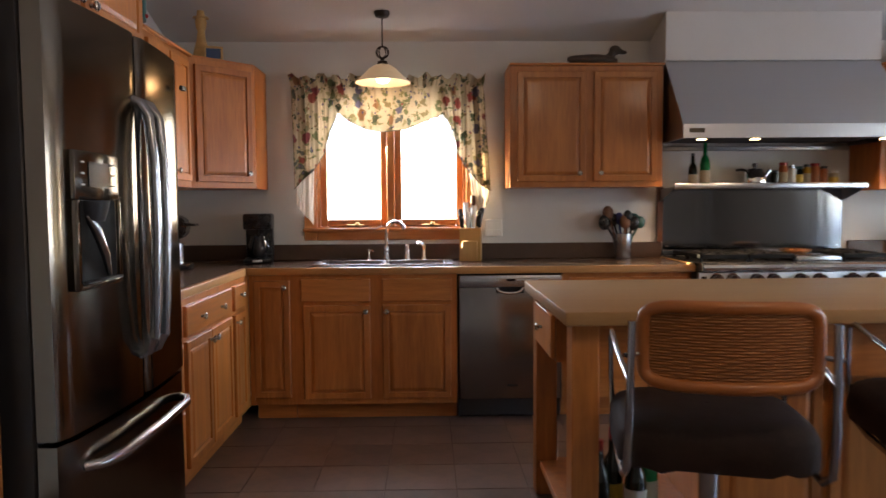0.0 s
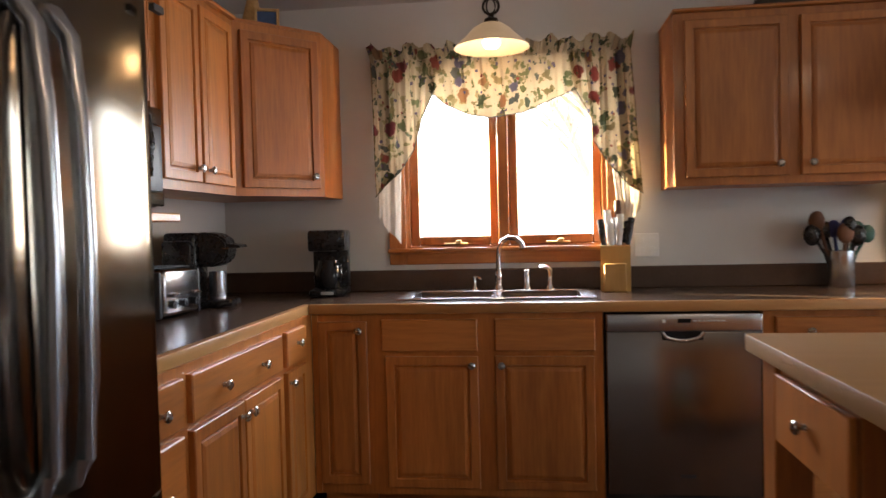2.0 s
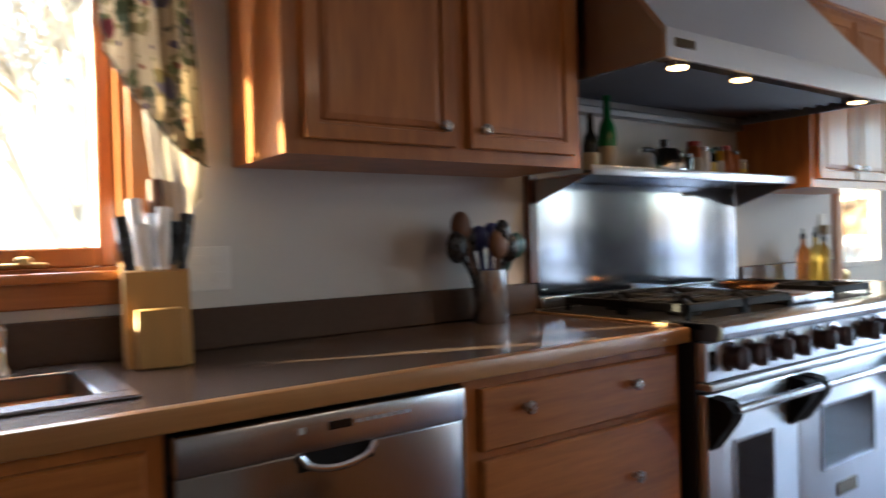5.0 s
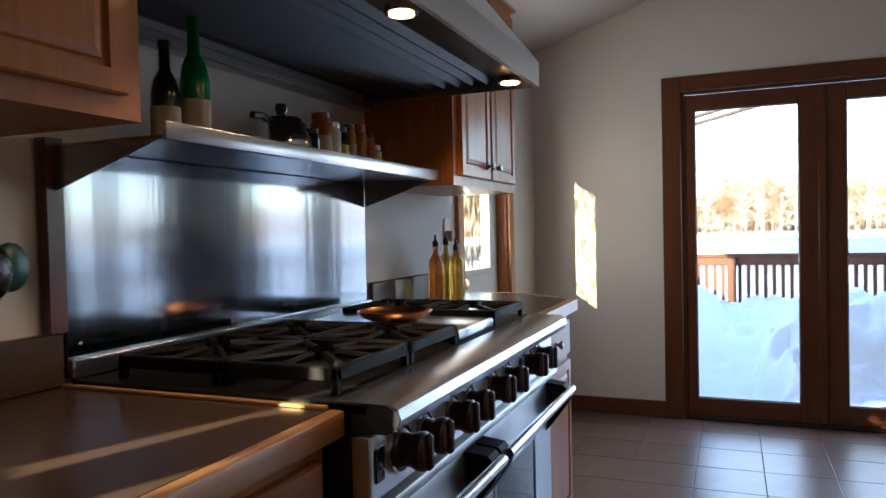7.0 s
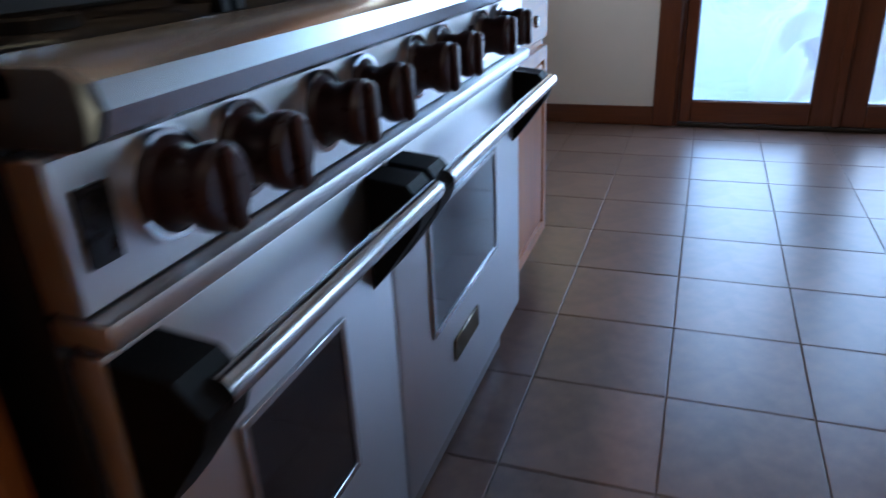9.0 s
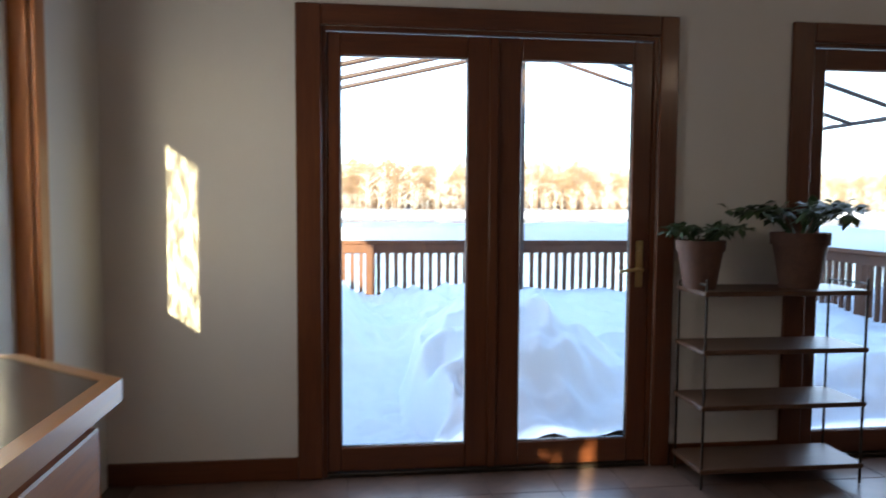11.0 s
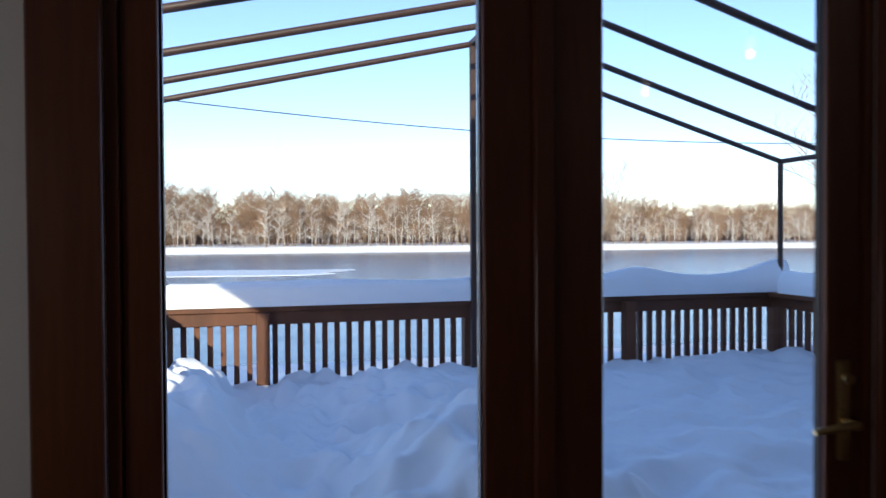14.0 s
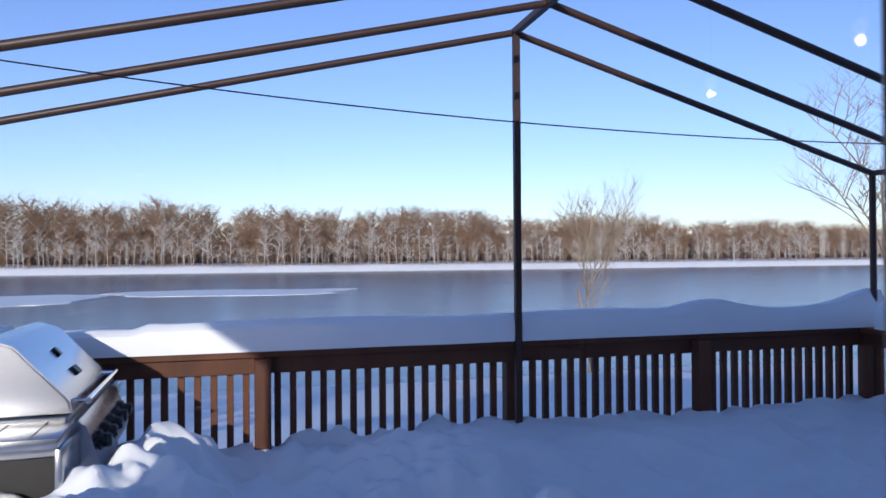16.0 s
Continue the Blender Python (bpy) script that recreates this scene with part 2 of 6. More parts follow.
M_water = mk("cold_river_water", (0.045, 0.080, 0.130), 0.20, var=0.25, scale=(0.12, 0.03, 0.05), fine=8, bump=0.010, rough_var=0.08)
M_ice = mk("river_ice", (0.74, 0.76, 0.78), 0.6, var=0.08, scale=(0.1, 0.05, 0.1), bump=0.01)
M_bark = mk("winter_bark", (0.30, 0.195, 0.125), 0.9, var=0.35, scale=(0.05, 0.05, 0.3), bump=0)
M_twig = mk("grey_brown_twigs", (0.34, 0.26, 0.17), 0.9, var=0.2, scale=(1, 1, 1), bump=0)
M_bark2 = mk("pale_snowy_limbs", (0.60, 0.56, 0.51), 0.9, var=0.2, scale=(0.2, 0.2, 0.3), bump=0)
M_wood2 = mk("woodland_mass", (0.25, 0.165, 0.11), 0.95, var=0.40, scale=(0.2, 0.55, 0.07), fine=5, bump=0, second=(0.12, 0.078, 0.055))
M_cable = mk("black_cable", (0.015, 0.015, 0.015), 0.6, var=0.1, bump=0)
M_siding = mk("pale_house_siding", (0.62, 0.62, 0.62), 0.7, var=0.05, scale=(1, 1, 14), bump=0.02)
M_lcd = mk("dark_display", (0.006, 0.007, 0.010), 0.12, var=0.1, bump=0)
M_glow = mk("grey_button_print", (0.45, 0.45, 0.45), 0.5, var=0.05, bump=0)
M_blueprint = mk("small_blue_picture", (0.03, 0.07, 0.16), 0.3, var=0.3, scale=(40, 40, 40), bump=0)
M_copper = mk("copper_spoon_rest", (0.62, 0.27, 0.10), 0.22, metal=1.0, var=0.08, bump=0)


def glass_material(name, tint=(0.97, 0.99, 1.0), rough=0.0):
    m = bpy.data.materials.new(name)
    m.use_nodes = True
    t, n = m.node_tree, m.node_tree.nodes
    n.remove(n["Principled BSDF"])
    tr = n.new("ShaderNodeBsdfTransparent")
    tr.inputs[0].default_value = (*tint, 1)
    gl = n.new("ShaderNodeBsdfGlossy")
    gl.inputs["Roughness"].default_value = rough
    lw = n.new("ShaderNodeLayerWeight")
    lw.inputs[0].default_value = 0.25
    pw = n.new("ShaderNodeMath")
    pw.operation = "POWER"
    pw.inputs[1].default_value = 3.0
    t.links.new(lw.outputs["Facing"], pw.inputs[0])
    fr = n.new("ShaderNodeMath")
    fr.operation = "MULTIPLY_ADD"
    fr.inputs[1].default_value, fr.inputs[2].default_value = 0.5, 0.03
    fr.use_clamp = True
    t.links.new(pw.outputs[0], fr.inputs[0])
    mx = n.new("ShaderNodeMixShader")
    t.links.new(fr.outputs[0], mx.inputs[0])
    t.links.new(tr.outputs[0], mx.inputs[1])
    t.links.new(gl.outputs[0], mx.inputs[2])
    t.links.new(mx.outputs[0], n["Material Output"].inputs[0])
    return m


M_glass = glass_material("window_glass")


def patterned_glass():
    """Clear door glass with an uneven pressed pattern that scatters the sun into flecks."""
    m = glass_material("patterned_door_glass")
    t, n = m.node_tree, m.node_tree.nodes
    co = n.new("ShaderNodeTexCoord")
    mp = n.new("ShaderNodeMapping")
    mp.inputs["Scale"].default_value = (34, 34, 15)
    t.links.new(co.outputs["Object"], mp.inputs[0])
    no = n.new("ShaderNodeTexNoise")
    no.inputs["Scale"].default_value = 1.0
    no.inputs["Detail"].default_value = 3
    t.links.new(mp.outputs[0], no.inputs["Vector"])
    r = n.new("ShaderNodeValToRGB")
    r.color_ramp.elements[0].position, r.color_ramp.elements[1].position = 0.36, 0.60
    r.color_ramp.elements[0].color, r.color_ramp.elements[1].color = (0.30, 0.29, 0.27, 1), (0.98, 0.97, 0.92, 1)
    t.links.new(no.outputs[0], r.inputs[0])
    t.links.new(r.outputs[0], n["Transparent BSDF"].inputs[0])
    return m


M_flecked = patterned_glass()


def floral():
    """Cream cloth printed with fruit, leaves and grapes."""
    m = bpy.data.materials.new("floral_fruit_print")
    m.use_nodes = True
    t, n = m.node_tree, m.node_tree.nodes
    p = n["Principled BSDF"]
    p.inputs["Roughness"].default_value = 0.9
    p.inputs["Subsurface Weight"].default_value = 0.0
    co = n.new("ShaderNodeTexCoord")
    mp = n.new("ShaderNodeMapping")
    mp.inputs["Scale"].default_value = (1, 0.6, 0.85)
    t.links.new(co.outputs["Object"], mp.inputs[0])
    wob = n.new("ShaderNodeTexNoise")
    wob.inputs["Scale"].default_value = 26
    wob.inputs["Detail"].default_value = 3
    t.links.new(mp.outputs[0], wob.inputs["Vector"])
    prev = None
    base = (0.47, 0.39, 0.275, 1)
    # scale, size, share of cells that carry the motif, wobble, offset, colours
    layers = ((30, 0.42, 0.64, 0.070, (0, 0, 0), [(0.15, 0.16, 0.075), (0.21, 0.20, 0.10), (0.11, 0.13, 0.09), (0.28, 0.24, 0.13)]),
              (19, 0.37, 0.52, 0.085, (3.1, 1.7, 5.3), [(0.075, 0.09, 0.05), (0.15, 0.16, 0.08), (0.22, 0.18, 0.09), (0.10, 0.11, 0.095)]),
              (12.5, 0.33, 0.50, 0.050, (7.7, 2.3, 1.9), [(0.24, 0.06, 0.045), (0.17, 0.045, 0.05), (0.12, 0.11, 0.16), (0.25, 0.14, 0.07)]),
              (52, 0.40, 0.20, 0.012, (1.3, 9.1, 4.4), [(0.11, 0.10, 0.16), (0.22, 0.07, 0.05), (0.09, 0.10, 0.05), (0.14, 0.11, 0.16)]))
    for k, (sc, size, share, wobble, shift, cols) in enumerate(layers):
        add = n.new("ShaderNodeMix")
        add.data_type = "VECTOR"
        add.inputs[0].default_value = wobble
        mo = n.new("ShaderNodeMapping")
        mo.inputs["Location"].default_value = shift
        t.links.new(mp.outputs[0], mo.inputs[0])
        t.links.new(mo.outputs[0], add.inputs[4])
        t.links.new(wob.outputs["Color"], add.inputs[5])
        v = n.new("ShaderNodeTexVoronoi")
        v.inputs["Scale"].default_value = sc
        t.links.new(add.outputs[1], v.inputs["Vector"])
        sep = n.new("ShaderNodeSeparateColor")
        t.links.new(v.outputs["Color"], sep.inputs[0])
        cr = n.new("ShaderNodeValToRGB")
        cr.color_ramp.interpolation = "CONSTANT"
        while len(cr.color_ramp.elements) < len(cols):
            cr.color_ramp.elements.new(0.5)
        for i, c in enumerate(cols):
            cr.color_ramp.elements[i].position = i / len(cols)
            cr.color_ramp.elements[i].color = (*c, 1)
        t.links.new(sep.outputs[0], cr.inputs[0])
        has = n.new("ShaderNodeMath")
        has.operation = "LESS_THAN"
        has.inputs[1].default_value = share
        t.links.new(sep.outputs[1], has.inputs[0])
        soft = n.new("ShaderNodeMapRange")
        soft.inputs[1].default_value, soft.inputs[2].default_value = size + 0.03, size - 0.03
        t.links.new(v.outputs["Distance"], soft.inputs[0])
        lt = n.new("ShaderNodeMath")
        lt.operation = "MULTIPLY"
        t.links.new(soft.outputs[0], lt.inputs[0])
        t.links.new(has.outputs[0], lt.inputs[1])
        mx = n.new("ShaderNodeMix")
        mx.data_type = "RGBA"
        t.links.new(lt.outputs[0], mx.inputs[0])
        if prev is None:
            mx.inputs[6].default_value = base
        else:
            t.links.new(prev, mx.inputs[6])
        t.links.new(cr.outputs[0], mx.inputs[7])
        prev = mx.outputs[2]
    t.links.new(prev, p.inputs["Base Color"])
    tl = n.new("ShaderNodeBsdfTranslucent")
    t.links.new(prev, tl.inputs[0])
    ms = n.new("ShaderNodeMixShader")
    ms.inputs[0].default_value = 0.05
    t.links.new(p.outputs[0], ms.inputs[1])
    t.links.new(tl.outputs[0], ms.inputs[2])
    t.links.new(ms.outputs[0], n["Material Output"].inputs[0])
    return m


M_floral = floral()
M_lining = mk("cream_curtain_lining", (0.66, 0.60, 0.52), 0.9, var=0.04, scale=(20, 20, 20), bump=0.004)


# ---- building blocks ----
def B(bm, x0, x1, y0, y1, z0, z1, bev=0.0, seg=1):
    vs = bmesh.ops.create_cube(bm, size=1)["verts"]
    for v in vs:
        v.co = Vector(((x0 + x1) / 2 + v.co.x * (x1 - x0), (y0 + y1) / 2 + v.co.y * (y1 - y0), (z0 + z1) / 2 + v.co.z * (z1 - z0)))
    if bev:
        es = list({e for v in vs for e in v.link_edges})
        bmesh.ops.bevel(bm, geom=es, offset=bev, segments=seg, affect="EDGES", profile=0.5)
    return bm


def box(x0, x1, y0, y1, z0, z1, bev=0.0, seg=1):
    return B(bmesh.new(), x0, x1, y0, y1, z0, z1, bev, seg)


def rod(bm, a, b, r, r2=None, n=10):
    a, b = Vector(a), Vector(b)
    d = b - a
    q = d.to_track_quat("Z", "Y").to_matrix().to_4x4()
    bmesh.ops.create_cone(bm, cap_ends=True, segments=n, radius1=r, radius2=r if r2 is None else r2, depth=d.length, matrix=Matrix.Translation((a + b) / 2) @ q)
    return bm


def tube(bm, pts, r, n=10):
    pts = [Vector(p) for p in pts]
    rings = []
    up = Vector((0.13, 0.21, 0.97)).normalized()
    for i, p in enumerate(pts):
        d = (pts[min(i + 1, len(pts) - 1)] - pts[max(i - 1, 0)]).normalized()
        s = d.cross(up)
        if s.length < 0.05:
            s = d.cross(Vector((1, 0, 0)))
        s.normalize()
        u = s.cross(d).normalized()
        rr = r[i] if isinstance(r, (list, tuple)) else r
        rings.append([bm.verts.new(p + (s * math.cos(k * math.tau / n) + u * math.sin(k * math.tau / n)) * rr) for k in range(n)])
    for a, b in zip(rings, rings[1:]):
        for k in range(n):
            bm.faces.new((a[k], a[(k + 1) % n], b[(k + 1) % n], b[k]))
    bm.faces.new(rings[0][::-1])
    bm.faces.new(rings[-1])
    return bm


def lathe(bm, prof, n=20, c=(0, 0, 0), axis="z"):
    rings = []
    for r, z in prof:
        ring = []
        for k in range(n):
            a = k * math.tau / n
            p = Vector((r * math.cos(a), r * math.sin(a), z))
            if axis == "y":
                p = Vector((p.x, -p.z, p.y))
            if axis == "x":
                p = Vector((p.z, p.x, p.y))
            ring.append(bm.verts.new(Vector(c) + p))
        rings.append(ring)
    for a, b in zip(rings, rings[1:]):
        for k in range(n):
            bm.faces.new((a[k], a[(k + 1) % n], b[(k + 1) % n], b[k]))
    if prof[0][0] > 1e-5:
        bm.faces.new(rings[0][::-1])
    if prof[-1][0] > 1e-5:
        bm.faces.new(rings[-1])
    return bm


def prism(bm, poly, a0, a1, axis="z"):
    """A straight prism over a polygon; axis tells along which way it is drawn."""
    def P(u, v, w):
        return {"z": (u, v, w), "x": (w, u, v), "y": (u, w, v)}[axis]
    lo = [bm.verts.new(P(u, v, a0)) for u, v in poly]
    hi = [bm.verts.new(P(u, v, a1)) for u, v in poly]
    k = len(poly)
    for i in range(k):
        bm.faces.new((lo[i], lo[(i + 1) % k], hi[(i + 1) % k], hi[i]))
    bm.faces.new(lo[::-1])
    bm.faces.new(hi)
    return bm


def mesh_of(name, bm, material, smooth=False):
    bmesh.ops.recalc_face_normals(bm, faces=bm.faces)
    me = bpy.data.meshes.new(name)
    bm.to_mesh(me)
    bm.free()
    me.materials.append(material)
    if smooth:
        me.polygons.foreach_set("use_smooth", [True] * len(me.polygons))
        me.set_sharp_from_angle(angle=radians(38))
    return me


def part(name, bm, material, parent, label="", smooth=True):
    ob = new(name, mesh_of(name, bm, material, smooth))
    ob.parent = parent
    if label:
        tagged(ob, label)
    return ob


def thing(name, m, label, category, group=""):
    ob = new(name)
    ob.empty_display_size = 0.1
    ob.matrix_world = m if isinstance(m, Matrix) else Matrix.Translation(m)
    return tagged(ob, label, category, group)


def single(name, bm, material, label, category, m=None, group="", smooth=True):
    ob = new(name, mesh_of(name, bm, material, smooth))
    if m is not None:
        ob.matrix_world = m
    return tagged(ob, label, category, group)


def structure(name, bm, material, label, category="", smooth=False):
    ob = new(name, mesh_of(name, bm, material, smooth))
    return tagged(ob, label, category or name.split("_")[0], kind="structure")


# ---- the shell of the house ----
WX, EX, NY, SY = 0.16, 7.06, 5.84, -2.6          # inner faces of the walls
CZ, SLOPE = 2.355, 0.34                            # ceiling height at the north wall and its rise
RIDGE_Y = 1.6
RZ = CZ + SLOPE * (NY - RIDGE_Y)
TH = 0.13


def wall_y(name, y0, y1, x0, x1, z1, holes, label):
    """A wall along x with rectangular openings (x0, x1, z0, z1)."""
    bm = bmesh.new()
    xs = sorted({x0, x1, *[h[0] for h in holes], *[h[1] for h in holes]})
    for a, b in zip(xs, xs[1:]):
        cuts = sorted((h[2], h[3]) for h in holes if h[0] <= a and h[1] >= b)
        z = 0.0
        for lo, hi in cuts:
            if lo > z:
                B(bm, a, b, y0, y1, z, lo)
            z = hi
        B(bm, a, b, y0, y1, z, z1)
    bmesh.ops.remove_doubles(bm, verts=bm.verts, dist=1e-5)
    return structure(name, bm, M_wall, label, "wall")


WIN = (1.118, 2.114, 1.115, 2.00)
SDOOR = (5.66, 6.43, 0.0, 2.04)
wall_y("wall_north", NY, NY + TH, WX - TH, EX + TH, CZ + 0.02, [WIN, SDOOR], "off-white painted kitchen wall behind the sink")

FDOORS = ((3.37, 4.91, 2.02), (1.28, 2.61, 2.02))   # clear openings of the two french doors
bm = bmesh.new()
ys = [SY, 1.28, 2.61, 3.37, 4.91, NY]
for a, b in zip(ys, ys[1:]):
    opening = (a, b) in ((1.28, 2.61), (3.37, 4.91))
    z0 = 2.02 if opening else 0.0
    def top(y):
        return CZ + SLOPE * (NY - y) if y > RIDGE_Y else RZ - SLOPE * (RIDGE_Y - y)
    cuts = [a] + ([RIDGE_Y] if a < RIDGE_Y < b else []) + [b]
    poly = [(a, z0), (b, z0)] + [(y, top(y)) for y in reversed(cuts)]
    prism(bm, poly, EX, EX + TH, "x")
structure("wall_east", bm, M_wall, "off-white painted wall with two glazed double doors", "wall")

bm = bmesh.new()
poly = [(SY, 0), (NY, 0), (NY, CZ), (RIDGE_Y, RZ), (SY, RZ - SLOPE * (RIDGE_Y - SY))]
prism(bm, poly, WX - TH, WX, "x")
structure("wall_west", bm, M_wall, "off-white painted wall behind the refrigerator", "wall")
bm = box(WX - TH, EX + TH, SY - TH, SY, 0, RZ)
structure("wall_south", bm, M_wall, "plain painted wall closing the room", "wall")

bm = bmesh.new()
# unseen overhang, widened to keep the sun off the wall cabinet's side
SHADE_EAVE = 0.65
poly = [(NY + SHADE_EAVE, CZ - SLOPE * SHADE_EAVE), (RIDGE_Y, RZ), (SY - 0.4, RZ - SLOPE * (RIDGE_Y - SY + 0.4)), (SY - 0.4, RZ - SLOPE * (RIDGE_Y - SY + 0.4) + 0.25), (RIDGE_Y, RZ + 0.25), (NY + SHADE_EAVE, CZ - SLOPE * SHADE_EAVE + 0.25)]
prism(bm, [(y, z + 0.001) for y, z in poly], WX - 0.4, EX + 0.4, "x")
structure("ceiling", bm, M_ceil, "sloping painted ceiling that rises away from the sink wall", "ceiling")

# white boxed chase over the range hood
bm = bmesh.new()
prism(bm, [(5.52, 2.165), (NY - 0.002, 2.165), (NY - 0.002, CZ), (5.52, CZ + SLOPE * (NY - 5.52))], 3.345, 4.70, "x")
structure("wall_chase", bm, M_wall, "white boxed-in chase above the range hood", "wall")

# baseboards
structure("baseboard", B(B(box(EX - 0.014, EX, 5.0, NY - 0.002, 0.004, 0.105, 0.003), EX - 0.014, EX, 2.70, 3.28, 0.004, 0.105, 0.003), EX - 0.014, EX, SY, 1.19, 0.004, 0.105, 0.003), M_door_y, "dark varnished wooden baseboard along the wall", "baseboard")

# ---- sink window ----
win = new("window_1")
tagged(win, "pair of varnished wooden casement windows over the sink", "window", kind="structure")
x0, x1, z0, z1 = WIN
fr = bmesh.new()
for a in ((x0 - 0.085, x0, NY - 0.018, NY + 0.0, z0 - 0.07, z1 + 0.07), (x1, x1 + 0.085, NY - 0.018, NY, z0 - 0.07, z1 + 0.07)):
    B(fr, *a, 0.004)
part("side_casing", fr, M_trim, win)
fr = bmesh.new()
B(fr, x0, x1, NY - 0.018, NY, z0 - 0.07, z0, 0.004)
B(fr, x0, x1, NY - 0.018, NY, z1, z1 + 0.07, 0.004)
part("head_and_apron", fr, M_trim_h, win)
part("window_sill", box(x0 - 0.09, x1 + 0.09, NY - 0.045, NY - 0.019, z0 - 0.012, z0 + 0.012, 0.006, 2), M_trim_h, win)
jb = bmesh.new()
B(jb, x0, x0 + 0.02, NY, NY + 0.11, z0, z1)
B(jb, x1 - 0.02, x1, NY, NY + 0.11, z0, z1)
part("jamb", jb, M_trim, win, smooth=False)
jb = bmesh.new()
B(jb, x0 + 0.02, x1 - 0.02, NY, NY + 0.11, z0, z0 + 0.02)
B(jb, x0 + 0.02, x1 - 0.02, NY, NY + 0.11, z1 - 0.02, z1)
part("sill_board", jb, M_trim_h, win, smooth=False)
part("mullion", box(1.585, 1.638, NY - 0.01, NY + 0.10, z0 + 0.02, z1 - 0.02, 0.004), M_trim, win)
for a, b in ((x0 + 0.02, 1.585), (1.638, x1 - 0.02)):
    s = bmesh.new()
    B(s, a, a + 0.045, NY + 0.035, NY + 0.075, z0 + 0.02, z1 - 0.02, 0.005)
    B(s, b - 0.045, b, NY + 0.035, NY + 0.075, z0 + 0.02, z1 - 0.02, 0.005)
    B(s, a + 0.045, b - 0.045, NY + 0.035, NY + 0.075, z0 + 0.02, z0 + 0.068, 0.005)
    B(s, a + 0.045, b - 0.045, NY + 0.035, NY + 0.075, z1 - 0.065, z1 - 0.02, 0.005)
    sash = part("sash", s, M_trim, win)
    g = part("pane", box(a + 0.04, b - 0.04, NY + 0.053, NY + 0.057, z0 + 0.06, z1 - 0.06), M_glass, sash, "clear window glass", smooth=False)
    g.visible_shadow = False
    c = (a + b) / 2 + 0.02
    h = B(bmesh.new(), c - 0.07, c + 0.05, NY - 0.012, NY + 0.004, z0 + 0.024, z0 + 0.036, 0.004)
    B(h, c - 0.012, c + 0.018, NY - 0.022, NY + 0.004, z0 + 0.026, z0 + 0.050, 0.005)
    part("crank_handle", h, M_brass, sash, "small brass casement crank")

# ---- side door with a glazed upper half ----
sd = new("door_1")
tagged(sd, "white entry door with a large bright window, wooden casing", "door", kind="structure")
a, b, _, zt = SDOOR
s = bmesh.new()
B(s, a - 0.075, a, NY - 0.02, NY, 0.004, zt + 0.075, 0.004)
B(s, b, b + 0.075, NY - 0.02, NY, 0.004, zt + 0.075, 0.004)
B(s, a, a + 0.02, NY, NY + 0.12, 0.004, zt)
B(s, b - 0.02, b, NY, NY + 0.12, 0.004, zt)
part("casing", s, M_trim, sd, "varnished wooden casing")
part("head_casing", box(a, b, NY - 0.02, NY, zt, zt + 0.075, 0.004), M_trim_h, sd)
lx0, lx1, lz0, lz1 = 5.775, 6.255, 0.98, 1.90
s = bmesh.new()
y0, y1 = NY + 0.06, NY + 0.104
B(s, a + 0.022, lx0, y0, y1, 0.012, zt - 0.003)
B(s, lx1, b - 0.022, y0, y1, 0.012, zt - 0.003)
B(s, lx0, lx1, y0, y1, 0.012, lz0)
B(s, lx0, lx1, y0, y1, lz1, zt - 0.003)
leaf = part("leaf", s, M_white, sd, smooth=False)
s = bmesh.new()
for q in ((lx0 - 0.02, lx0 + 0.012, lz0 - 0.02, lz1 + 0.02), (lx1 - 0.012, lx1 + 0.02, lz0 - 0.02, lz1 + 0.02)):
    B(s, q[0], q[1], y0 - 0.012, y0, q[2], q[3], 0.004)
B(s, lx0 + 0.012, lx1 - 0.012, y0 - 0.012, y0, lz0 - 0.02, lz0 + 0.012, 0.004)
B(s, lx0 + 0.012, lx1 - 0.012, y0 - 0.012, y0, lz1 - 0.012, lz1 + 0.02, 0.004)
part("glazing_bead", s, M_white, leaf)
part("pane", box(lx0, lx1, y0 + 0.02, y0 + 0.024, lz0, lz1), M_flecked, leaf, "patterned door glass", smooth=False)
s = lathe(bmesh.new(), [(0.0, 0), (0.026, 0.001), (0.026, 0.008), (0.010, 0.012), (0.010, 0.035), (0.027, 0.045), (0.027, 0.062), (0.012, 0.070), (0, 0.070)], 16, (a + 0.075, y0, 0.93), "y")
part("door_knob", s, M_brass, leaf, "round brass knob")


